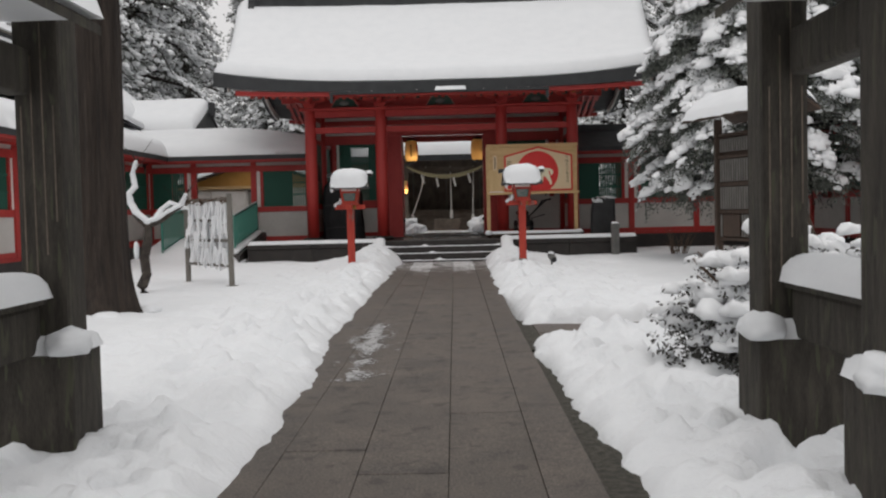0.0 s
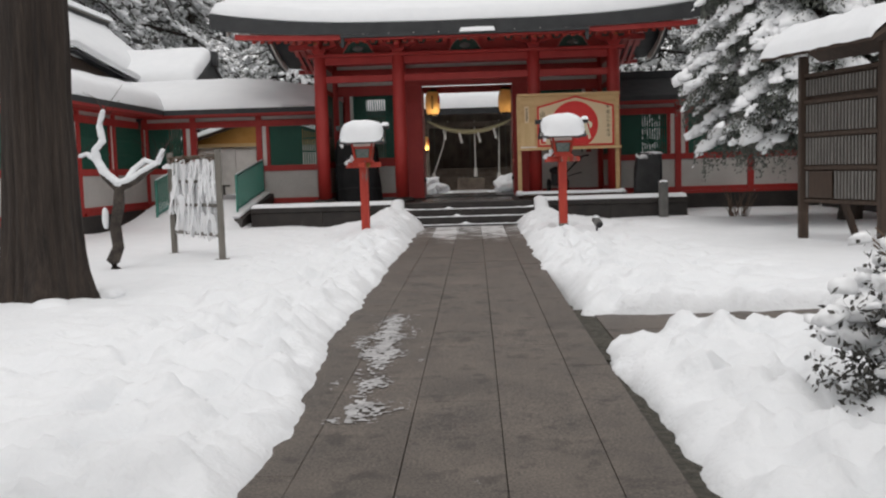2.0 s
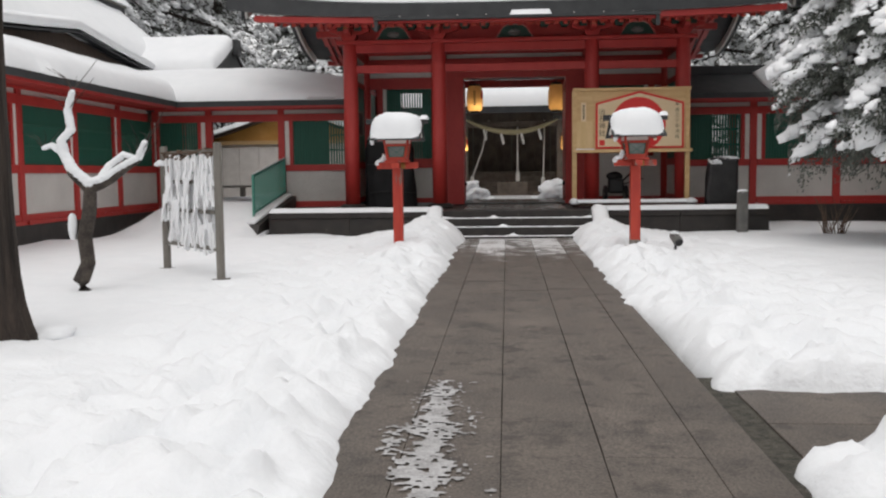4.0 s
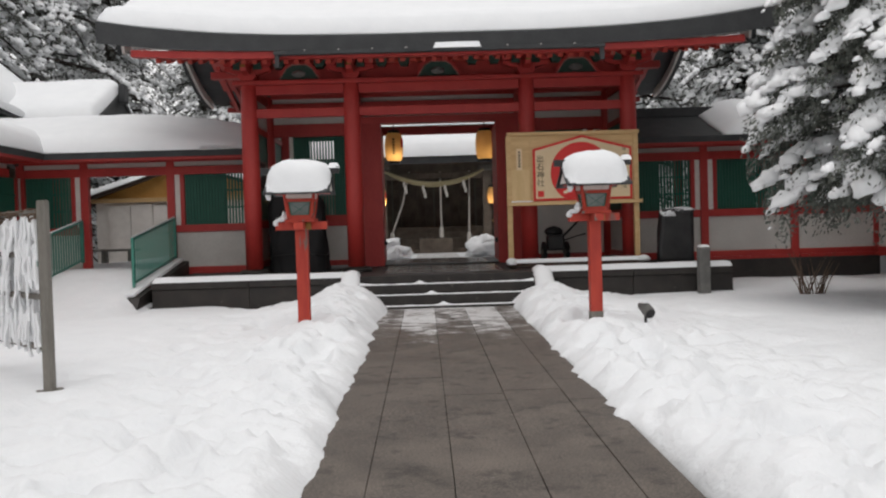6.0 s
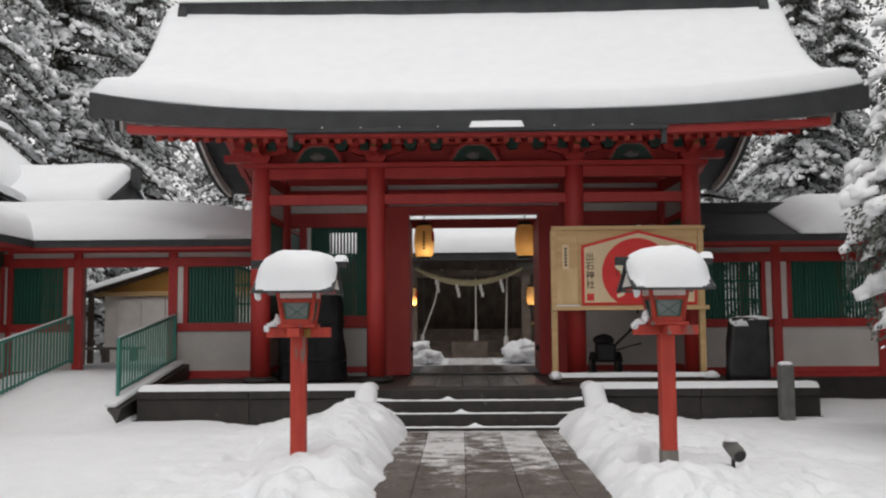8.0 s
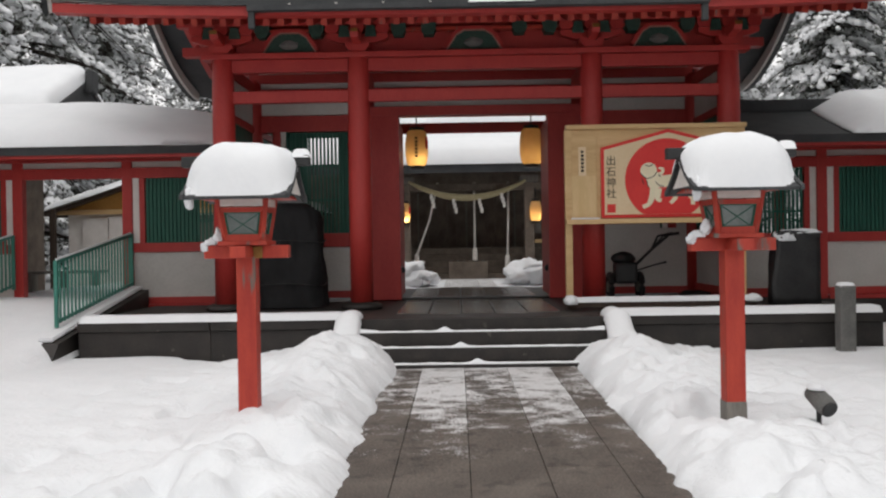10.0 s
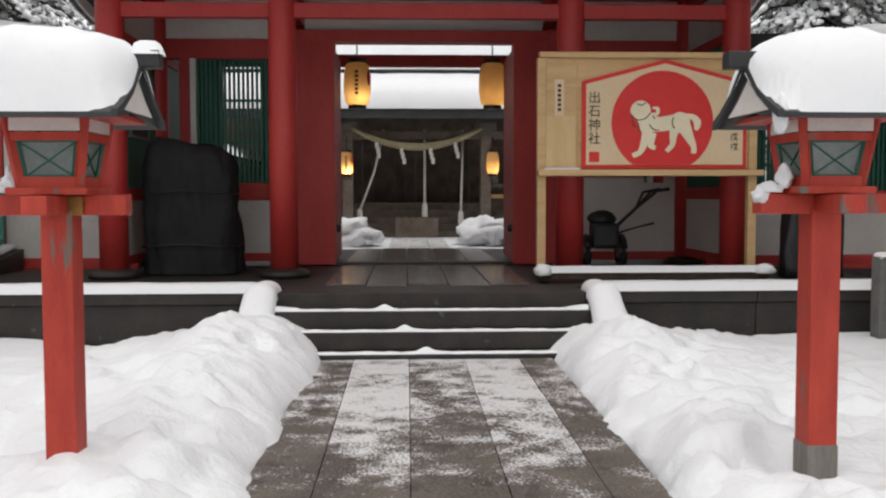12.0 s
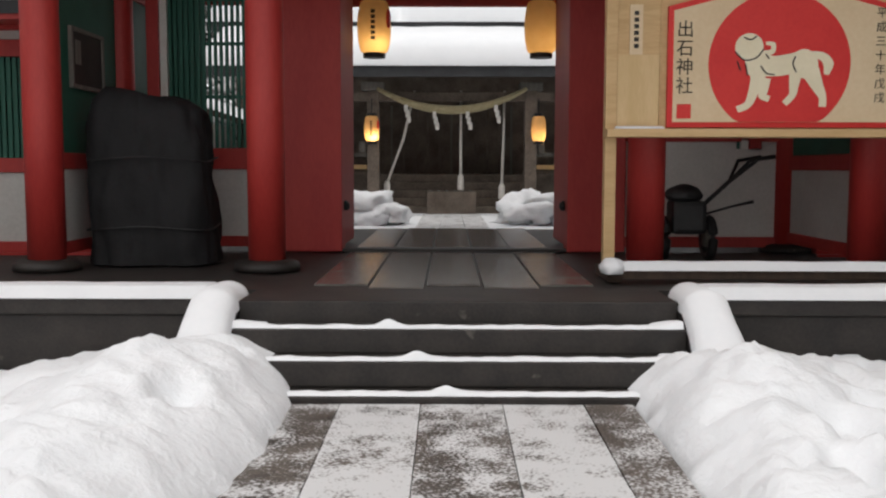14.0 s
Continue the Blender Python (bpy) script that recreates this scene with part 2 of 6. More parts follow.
def paper_material(name):
    m, n, l = nodes_of(name)
    n.remove(n["Principled BSDF"])
    co, wave = n.new("ShaderNodeTexCoord"), n.new("ShaderNodeTexNoise")
    wave.inputs["Scale"].default_value = 8.0
    l.new(co.outputs["Object"], wave.inputs["Vector"])
    ramp = n.new("ShaderNodeValToRGB")
    ramp.color_ramp.elements[0].color, ramp.color_ramp.elements[1].color = (0.58, 0.41, 0.21, 1), (0.70, 0.52, 0.30, 1)
    l.new(wave.outputs["Fac"], ramp.inputs["Fac"])
    d, t, mix = n.new("ShaderNodeBsdfDiffuse"), n.new("ShaderNodeBsdfTranslucent"), n.new("ShaderNodeMixShader")
    for s in (d, t):
        l.new(ramp.outputs["Color"], s.inputs["Color"])
    mix.inputs["Fac"].default_value = 0.6
    l.new(d.outputs["BSDF"], mix.inputs[1])
    l.new(t.outputs["BSDF"], mix.inputs[2])
    l.new(mix.outputs["Shader"], n["Material Output"].inputs["Surface"])
    return m


PAPER = paper_material("lantern_paper")

# ---- mesh helpers ----
BASE = {}


def thing(name, at=(0, 0, 0), label="", category="", group="", kind=""):
    ob = new(name)
    ob.location = at
    ob.empty_display_size = 0.1
    BASE[ob] = Vector(at)
    return tagged(ob, label, category, group, kind)


def mesh_of(bm, name, material, shift=None, smooth=False):
    if shift is not None:
        bmesh.ops.translate(bm, verts=bm.verts, vec=-shift)
    me = bpy.data.meshes.new(name)
    bm.to_mesh(me)
    bm.free()
    me.materials.append(material)
    if smooth:
        me.polygons.foreach_set("use_smooth", [True] * len(me.polygons))
    return me


def part(name, bm, material, parent, label="", smooth=False):
    """Links bm, given in the parent's building frame, as one mesh under parent."""
    ob = new(name, mesh_of(bm, name, material, BASE[parent], smooth))
    ob.parent = parent
    BASE[ob] = BASE[parent]
    if isinstance(parent.data, bpy.types.Mesh):
        ob.location = -parent.location if parent.location.length > 0 else (0, 0, 0)
    if label:
        ob["label"] = label
    return ob


def solid(name, bm, material, label="", category="", group="", kind="", smooth=False):
    """A thing or piece of the setting that is one mesh, in world places."""
    return tagged(new(name, mesh_of(bm, name, material, None, smooth)), label, category, group, kind)


def piece(name, mesh, parent, place, rot=(0, 0, 0), scale=(1, 1, 1)):
    """A piece on a shared mesh at a place in the parent's building frame."""
    ob = new(name, mesh)
    ob.parent = parent
    ob.location = Vector(place) - BASE[parent]
    ob.rotation_euler, ob.scale = rot, scale
    return ob


def bx(x0, x1, y0, y1, z0, z1, bevel=0.0, bm=None):
    out = bm or bmesh.new()
    r = bmesh.ops.create_cube(out, size=1.0, matrix=Matrix.Translation(((x0 + x1) / 2, (y0 + y1) / 2, (z0 + z1) / 2)) @ Matrix.Diagonal((abs(x1 - x0), abs(y1 - y0), abs(z1 - z0), 1)))
    if bevel:
        es = {e for v in r["verts"] for e in v.link_edges}
        bmesh.ops.bevel(out, geom=list(es), offset=bevel, segments=2, affect="EDGES", profile=0.6)
    return out


def rod(p, q, r0, r1=None, seg=12, bm=None, caps=True):
    out = bm or bmesh.new()
    p, q = Vector(p), Vector(q)
    d = q - p
    m = Matrix.Translation((p + q) / 2) @ d.to_track_quat("Z", "Y").to_matrix().to_4x4()
    bmesh.ops.create_cone(out, cap_ends=caps, segments=seg, radius1=r0, radius2=r0 if r1 is None else r1, depth=d.length, matrix=m)
    return out


def bar(p, q, w, h, bevel=0.0, bm=None):
    """A square timber from p to q, w wide and h deep."""
    out = bm or bmesh.new()
    p, q = Vector(p), Vector(q)
    d = q - p
    m = Matrix.Translation((p + q) / 2) @ d.to_track_quat("Z", "Y").to_matrix().to_4x4() @ Matrix.Diagonal((w, h, d.length, 1))
    r = bmesh.ops.create_cube(out, size=1.0, matrix=m)
    if bevel:
        bmesh.ops.bevel(out, geom=list({e for v in r["verts"] for e in v.link_edges}), offset=bevel, segments=2, affect="EDGES")
    return out


def prism(points, axis, a, b, bm=None):
    """A flat outline pushed along an axis from a to b. Points are the two other coordinates, in xyz order."""
    out = bm or bmesh.new()
    rows = []
    for v in (a, b):
        row = []
        for s, t in points:
            c = {"x": (v, s, t), "y": (s, v, t), "z": (s, t, v)}[axis]
            row.append(out.verts.new(c))
        rows.append(row)
    n = len(points)
    for i in range(n):
        j = (i + 1) % n
        out.faces.new((rows[0][i], rows[0][j], rows[1][j], rows[1][i]))
    out.faces.new(rows[0][::-1])
    out.faces.new(rows[1])
    bmesh.ops.recalc_face_normals(out, faces=out.faces)
    return out


def lathe(profile, seg=20, at=(0, 0, 0), bm=None):
    out = bm or bmesh.new()
    rings = []
    for r, z in profile:
        rings.append([out.verts.new((at[0] + r * math.cos(2 * math.pi * k / seg), at[1] + r * math.sin(2 * math.pi * k / seg), at[2] + z)) for k in range(seg)])
    for a, b in zip(rings, rings[1:]):
        for k in range(seg):
            out.faces.new((a[k], a[(k + 1) % seg], b[(k + 1) % seg], b[k]))
    out.faces.new(rings[0][::-1])
    out.faces.new(rings[-1])
    return out


def tube(points, radii, seg=8, bm=None):
    out = bm or bmesh.new()
    rings = []
    pts = [Vector(p) for p in points]
    for i, p in enumerate(pts):
        d = (pts[min(i + 1, len(pts) - 1)] - pts[max(i - 1, 0)]).normalized()
        q = d.to_track_quat("Z", "Y")
        rings.append([out.verts.new(p + q @ Vector((radii[i] * math.cos(2 * math.pi * k / seg), radii[i] * math.sin(2 * math.pi * k / seg), 0))) for k in range(seg)])
    for a, b in zip(rings, rings[1:]):
        for k in range(seg):
            out.faces.new((a[k], a[(k + 1) % seg], b[(k + 1) % seg], b[k]))
    out.faces.new(rings[0][::-1])
    out.faces.new(rings[-1])
    return out


def lump(centre, size, seed=0, sub=3, rough=0.18, flat=0.35, bm=None):
    """A snow lump: a squashed ball with an uneven skin and a flat underside."""
    out = bm or bmesh.new()
    r = bmesh.ops.create_icosphere(out, subdivisions=sub, radius=1.0)
    off = Vector((seed * 3.7, seed * 1.9, seed * 5.3))
    for v in r["verts"]:
        k = 1 + rough * noise.noise(v.co * 1.7 + off) + 0.4 * rough * noise.noise(v.co * 5 + off)
        c = v.co * k
        if c.z < -flat:
            c.z = -flat
        v.co = Vector((c.x * size[0], c.y * size[1], c.z * size[2])) + Vector(centre)
    return out


def loaf(x0, x1, y0, y1, z, h, r=0.12, nx=24, ny=16, seed=0, sag=0.02, bm=None):
    """A pillow of snow on a flat top: rounded rim, uneven crown."""
    out = bm or bmesh.new()
    grid = []
    for i in range(nx + 1):
        row = []
        for j in range(ny + 1):
            u, v = i / nx, j / ny
            x, y = x0 + (x1 - x0) * u, y0 + (y1 - y0) * v
            d = min(x - x0, x1 - x, y - y0, y1 - y)
            k = math.sqrt(max(0.0, 1 - (1 - min(1.0, d / r)) ** 2))
            w = noise.noise((x * 2.1 + seed, y * 2.1, seed)) * 0.12 + noise.noise((x * 7 + seed, y * 7, seed)) * 0.04
            wob = 0.06 * r * noise.noise((x * 5, y * 5, seed + 4.0))
            row.append(out.verts.new((x + wob, y + wob, z + h * k * (1 + w) - sag * (1 - k))))
        grid.append(row)
    for i in range(nx):
        for j in range(ny):
            out.faces.new((grid[i][j], grid[i + 1][j], grid[i + 1][j + 1], grid[i][j + 1]))
    rim = [grid[i][0] for i in range(nx + 1)] + [grid[nx][j] for j in range(1, ny + 1)] + [grid[i][ny] for i in range(nx - 1, -1, -1)] + [grid[0][j] for j in range(ny - 1, 0, -1)]
    low = [out.verts.new((v.co.x, v.co.y, z - sag)) for v in rim]
    for i in range(len(rim)):
        j = (i + 1) % len(rim)
        out.faces.new((rim[j], rim[i], low[i], low[j]))
    out.faces.new(low)
    return out


def value_noise(x, y, seed):
    """Smooth noise on arrays, 0 to 1."""
    rng = np.random.RandomState(seed)
    table = rng.rand(256, 256)
    xi, yi = np.floor(x).astype(int), np.floor(y).astype(int)
    fx, fy = x - xi, y - yi
    fx, fy = fx * fx * (3 - 2 * fx), fy * fy * (3 - 2 * fy)
    a, b = table[xi & 255, yi & 255], table[(xi + 1) & 255, yi & 255]
    c, d = table[xi & 255, (yi + 1) & 255], table[(xi + 1) & 255, (yi + 1) & 255]
    return (a * (1 - fx) + b * fx) * (1 - fy) + (c * (1 - fx) + d * fx) * fy


def sheet(name, X, Y, Z, material, keep=None, **tags):
    """A height field as one mesh."""
    ny, nx = X.shape
    verts = np.stack([X.ravel(), Y.ravel(), Z.ravel()], 1)
    idx = np.arange(nx * ny).reshape(ny, nx)
    faces = np.stack([idx[:-1, :-1], idx[:-1, 1:], idx[1:, 1:], idx[1:, :-1]], -1).reshape(-1, 4)
    if keep is not None:
        k = keep[:-1, :-1] & keep[:-1, 1:] & keep[1:, 1:] & keep[1:, :-1]
        faces = faces[k.ravel()]
    me = bpy.data.meshes.new(name)
    me.vertices.add(len(verts))
    me.vertices.foreach_set("co", verts.ravel())
    me.loops.add(faces.size)
    me.loops.foreach_set("vertex_index", faces.ravel())
    me.polygons.add(len(faces))
    me.polygons.foreach_set("loop_start", np.arange(0, faces.size, 4))
    me.polygons.foreach_set("loop_total", np.full(len(faces), 4))
    me.polygons.foreach_set("use_smooth", np.ones(len(faces), bool))
    me.update()
    me.validate()
    me.materials.append(material)
    return tagged(new(name, me), **tags)


# ---- ground and snow ----
gr = bmesh.new()
bmesh.ops.create_grid(gr, x_segments=40, y_segments=40, size=400)
for v in gr.verts:
    v.co.z = -0.06
solid("ground", gr, SOIL, "dark wet gravel ground under the snow", "ground", kind="structure")

SNOW_DEPTH = 0.15
xs = np.concatenate([np.arange(-60, -11, 1.0), np.arange(-11, -5, 0.15), np.arange(-5, 4.5, 0.045), np.arange(4.5, 11, 0.15), np.arange(11, 60, 1.0)])
ys = np.concatenate([np.arange(-30, 2, 1.0), np.arange(2, 14, 0.05), np.arange(14, 25.9, 0.05), np.arange(25.9, 36, 0.3), np.arange(36, 70, 1.0)])
X, Y = np.meshgrid(xs, ys)
GZ = 0.006 * np.clip(Y, 0, 40)
rag = ((value_noise(X * 1.6, Y * 1.6, 3) - 0.5) * 0.24 + (value_noise(X * 5, Y * 5, 4) - 0.5) * 0.12 + (value_noise(X * 12, Y * 12, 5) - 0.5) * 0.07) * np.where(X > 0, 1.25, 0.75)
left_edge, right_edge = -1.34 + 0.19 * np.clip((11 - Y) / 3, 0, 1), 0.82 + 0.15 * np.clip((9.6 - Y) / 2, 0, 1) + 0.12 * np.exp(-((Y - 12.5) / 2.2) ** 2)
d = np.maximum(X - right_edge, left_edge - X) + rag * 0.55
bank = np.clip((d + 0.05) / 0.42, 0, 1)
bank = np.sqrt(np.clip(1 - (1 - bank) ** 2, 0, 1))
heap = np.exp(-((d - 0.65) / 0.45) ** 2) * (0.03 + 0.09 * np.clip((Y - 8) / 10, 0, 1) - 0.01 * (X > 0))
side = np.clip((d - 0.05) / 0.3, 0, 1)
def billow(f, turn, seed):
    """Rounded lumps parted by creases, f to the metre."""
    return np.abs(2 * value_noise((X + turn * Y) * f, (Y - turn * X) * f, seed) - 1) - 0.4


lumps = 0.09 * billow(2.3, 0.3, 7) + 0.078 * billow(4.6, -0.4, 8) + 0.06 * billow(8.3, 0.2, 9) + (value_noise(X * 1.3, Y * 1.3, 21) - 0.5) * 0.05
lumps *= 1 - 0.42 * np.clip((Y - 16) / 5, 0, 1)
near = np.clip(1.25 - d / 2.4, 0.0, 1)
calm = (value_noise(X * 0.6, Y * 0.6, 11) - 0.5) * 0.06 + (value_noise(X * 1.7, Y * 1.7, 12) - 0.5) * 0.025
prints = -0.15 * np.clip((value_noise(X * 3.4 + 40, Y * 2.8, 14) - 0.56) / 0.26, 0, 1) * np.clip(1.6 - d / 2.1, 0, 1)
H = SNOW_DEPTH + heap + calm * side + (lumps * 1.35 * near + prints) * side - 0.16 * np.exp(-(((X - 1.6) / 0.3) ** 2 + ((Y - 20.45) / 0.35) ** 2))
H -= 0.11 * np.clip((Y - 22.8) / 2.0, 0, 1) * np.clip((np.abs(X - AX) - 2.5) / 0.9, 0, 1)
# Heaps on both sides of the steps, and the cleared gap of the side path.
H += 0.22 * np.exp(-(((X + 2.0) / 0.62) ** 2 + ((Y - 24.3) / 0.9) ** 2)) + 0.14 * np.exp(-(((X + 2.3) / 0.8) ** 2 + ((Y - 22.8) / 1.0) ** 2))
H += 0.12 * np.exp(-(((X - 1.45) / 0.5) ** 2 + ((Y - 24.4) / 0.8) ** 2))
gap = np.clip((Y - 10.05 - 0.5 * np.clip((X - 0.85) / 0.5, 0, 1) - 0.5 * rag) / 0.12, 0, 1) * np.clip((11.78 + 0.6 * rag - Y) / 0.14, 0, 1) * np.clip((X - 0.6) / 0.2, 0, 1) * np.clip((4.3 - X) / 0.6, 0, 1)
H = H * (1 - gap) - 0.24 * gap
H += 0.06 * np.exp(-(((X - 2.2) / 1.1) ** 2 + ((Y - 10.1) / 0.4) ** 2)) * (1 - gap)
H += 0.03 * np.exp(-(((X + 4.85) / 0.9) ** 2 + ((Y - 12.75) / 0.75) ** 2))
# The ramp up to the gap in the west corridor.
ramp_in = np.clip((X + 9.1) / 0.5, 0, 1) * np.clip((-5.75 - X) / 0.25, 0, 1)
H += ramp_in * 0.62 * np.clip((Y - 23.9) / 3.6, 0, 1)
Z = GZ - 0.25 + bank * (H + 0.25)
keep = ~((Y > 25.72) & (Y < 33.9) & (X > -5.6) & (X < 5.0)) & ~((d < -0.3) & (Y < 33))
sheet("snow_cover", X, Y, Z, SNOW, keep, label="deep trodden snow banked beside the stone path", category="snow", kind="stuff")

# ---- terrace, steps ----
terrace = thing("stone_terrace", (AX, 29, 0), "dark wet stone terrace carrying the shrine gate", "terrace", kind="structure")
part("terrace_core", bx(-5.6, 5.0, 25.86, 33.6, -0.05, FLOOR - 0.07), DARK_STONE, terrace)
part("floor_bed", bx(-5.6, 5.0, 26.1, 33.6, FLOOR - 0.07, FLOOR - 0.016), DARK_STONE, terrace)
for x0, x1 in ((-5.68, -3.9), (-3.895, -1.96), (1.42, 3.2), (3.205, 5.06)):
    part("facing_stone", bx(x0, x1, 25.74, 25.9, -0.05, FLOOR - 0.16, 0.012), DARK_STONE, terrace)
    part("coping_stone", bx(x0, x1, 25.70, 26.12, FLOOR - 0.156, FLOOR - 0.01, 0.015), DARK_STONE, terrace)
for y0, y1 in ((25.9, 28.0), (28.005, 30.4), (30.405, 33.6)):
    part("side_stone", bx(-5.70, -5.58, y0, y1, -0.05, FLOOR - 0.015, 0.012), DARK_STONE, terrace)
    part("side_stone", bx(4.98, 5.08, y0, y1, -0.05, FLOOR - 0.015, 0.012), DARK_STONE, terrace)
steps = thing("stone_steps", (AX, 25, 0), "dark stone steps with thin snow along each tread", "steps", kind="structure")
STEP = ((25.38, 0.69), (25.10, 0.53), (24.83, 0.36), (24.58, 0.185))
for i, (y, z) in enumerate(STEP):
    part("tread", bx(-1.84, 1.30, y, 25.9 + (0.2 if i == 0 else 0), max(-0.05, z - 0.17) if i < 3 else -0.05, z - 0.004 * (i == 0), 0.012), DARK_STONE, steps)
for side, x0, x1 in ((-1, -2.14, -1.845), (1, 1.305, 1.62)):
    part("cheek_stone", prism([(25.72, -0.05), (24.5, -0.05), (24.5, 0.22), (25.25, FLOOR - 0.02), (25.72, FLOOR - 0.02)], "x", x0, x1), DARK_STONE, steps)
    bm = bmesh.new()
    rows = []
    for k in range(41):
        y = 25.74 - 1.30 * k / 40
        z = FLOOR - 0.02 if y > 25.25 else 0.22 + (y - 24.5) / 0.75 * 0.45
        w = 0.155 + 0.025 * noise.noise((y * 3, side, 0)) + 0.03 * (k / 40)
        h = 0.12 + 0.03 * noise.noise((y * 4, side, 3))
        rows.append([bm.verts.new(((x0 + x1) / 2 - w * math.cos(math.pi * q / 12), y, z - 0.05 + (h + 0.05) * math.sin(math.pi * q / 12) ** 0.7)) for q in range(13)])
    for a, b in zip(rows, rows[1:]):
        for q in range(12):
            bm.faces.new((a[q], b[q], b[q + 1], a[q + 1]))
    bm.faces.new(rows[0])
    bm.faces.new(rows[-1][::-1])
    bmesh.ops.recalc_face_normals(bm, faces=bm.faces)
    solid("cheek_snow", bm, SNOW_SMOOTH, "rounded snow on the sloping cheek of the steps", "snow", "snow on the steps", smooth=True)
for i, (y, z) in enumerate(STEP[1:]):
    bm = bmesh.new()
    n = 120
    prev = None
    top = []
    for k in range(n + 1):
        x = -1.83 + 3.11 * k / n
        dep = 0.10 + 0.05 * noise.noise((x * 3, i * 5, 0)) + 0.03 * noise.noise((x * 11, i * 5, 2)) + (0.08 if abs(abs(x - AX) - 1.5) < 0.15 else 0)
        h = 0.022 + 0.012 * noise.noise((x * 6, i, 1)) + 0.05 * math.exp(-((x + 0.75 - 0.2 * i) / 0.07) ** 2) + 0.03 * max(0, 1 - abs(abs(x - AX) - 1.55) / 0.25)
        front = y + 0.018 + 0.012 * noise.noise((x * 9, i, 7))
        top.append([bm.verts.new((x, front, z + 0.003)), bm.verts.new((x, front + 0.02, z + h)), bm.verts.new((x, front + dep, z + h * 0.7)), bm.verts.new((x, front + dep + 0.05, z + 0.003))])
    for a, b in zip(top, top[1:]):
        for q in range(3):
            bm.faces.new((a[q], b[q], b[q + 1], a[q + 1]))
    solid("step_snow", bm, SNOW_SMOOTH, "thin ragged line of snow on a stone tread", "snow", "snow on the steps", smooth=True)
for x0, x1, s in ((-5.66, -2.1, 1), (1.55, 5.05, 2)):
    bm = loaf(x0, x1, 25.68, 26.02, FLOOR - 0.012, 0.075, 0.06, 90, 10, s)
    solid("terrace_snow", bm, SNOW_SMOOTH, "narrow band of snow on the terrace coping", "snow", "snow on the terrace", smooth=True)
# Paved floor of the gate: a middle walk of squared stones, the rest plain.
flag = mesh_of(bx(-0.5, 0.5, -0.5, 0.5, -0.02, 0, 0.0), "floor_flag", WET_FLOOR)

# ---- the gate ----
gate = thing("shrine_gate", (AX, YM, FLOOR), "vermilion timber shrine gate with dark curved gable roof", "gate", kind="structure")
COLX = (-3.82, -1.76, 1.76, 3.82)
colm = bmesh.new()
lathe([(0.172, 0), (0.174, 1.6), (0.168, 3.2), (0.155, 3.68), (0.13, 3.74)], 24, bm=colm)
colm = mesh_of(colm, "column", RED, None, True)
basem = bmesh.new()
lathe([(0.31, 0), (0.31, 0.05), (0.27, 0.085), (0.215, 0.10)], 20, bm=basem)
basem = mesh_of(basem, "base_stone", DARK_STONE, None, True)
for y in (YF, YM, YR):
    for x in COLX:
        if y == YM and abs(x) < 2:
            continue
        piece("column", colm, gate, (AX + x, y, FLOOR + 0.09))
        piece("base_stone", basem, gate, (AX + x, y, FLOOR - 0.004))
ZT = 4.5


def beam(name, x0, x1, y, z0, z1, depth, mat=RED, parent=None):
    return part(name, bx(x0, x1, y - depth / 2, y + depth / 2, z0, z1, 0.012), mat, parent or gate)


for y in (YF, YR):
    for a, b in zip(COLX, COLX[1:]):
        beam("upper_tie_beam", AX + a + 0.15, AX + b - 0.15, y, 4.28, 4.47, 0.15)
        beam("lower_tie_beam", AX + a + 0.15, AX + b - 0.15, y, 3.82, 4.0, 0.13)
    beam("wall_plate", AX - 4.12, AX + 4.12, y, 4.475, 4.56, 0.30)
    beam("purlin", AX - 4.5, AX + 4.5, y, 4.98, 5.14, 0.18)
    # Bracket sets on the columns
    for x in COLX:
        cx = AX + x
        part("bearing_block", prism([(cx - 0.12, 4.565), (cx + 0.12, 4.565), (cx + 0.18, 4.64), (cx + 0.18, 4.70), (cx - 0.18, 4.70), (cx - 0.18, 4.64)], "y", y - 0.17, y + 0.17), RED, gate)
        part("bracket_arm", prism([(cx - 0.25, 4.705), (cx + 0.25, 4.705), (cx + 0.46, 4.77), (cx + 0.46, 4.84), (cx - 0.46, 4.84), (cx - 0.46, 4.77)], "y", y - 0.07, y + 0.07), RED, gate)
        part("bracket_nose", prism([(y - 0.55, 4.76), (y - 0.50, 4.70), (y - 0.16, 4.66), (y + 0.3, 4.66), (y + 0.3, 4.82), (y - 0.55, 4.82)], "x", cx - 0.06, cx + 0.06), RED, gate)
        for o in (-0.38, 0, 0.38):
            part("small_block", prism([(cx + o - 0.07, 4.845), (cx + o + 0.07, 4.845), (cx + o + 0.10, 4.90), (cx + o + 0.10, 4.975), (cx + o - 0.10, 4.975), (cx + o - 0.10, 4.90)], "y", y - 0.11, y + 0.11), RED, gate)
        for o in (-0.20, 0.20):
            part("painted_fillet", prism([(cx + o - 0.09, 4.79), (cx + o + 0.09, 4.79), (cx + o + 0.06, 4.96), (cx + o - 0.06, 4.96)], "y", y - 0.10, y - 0.072), DARK_GREEN, gate)
        part("gold_cap", bx(cx - 0.05, cx + 0.05, y - 0.565, y - 0.551, 4.765, 4.815), BRASS, gate)
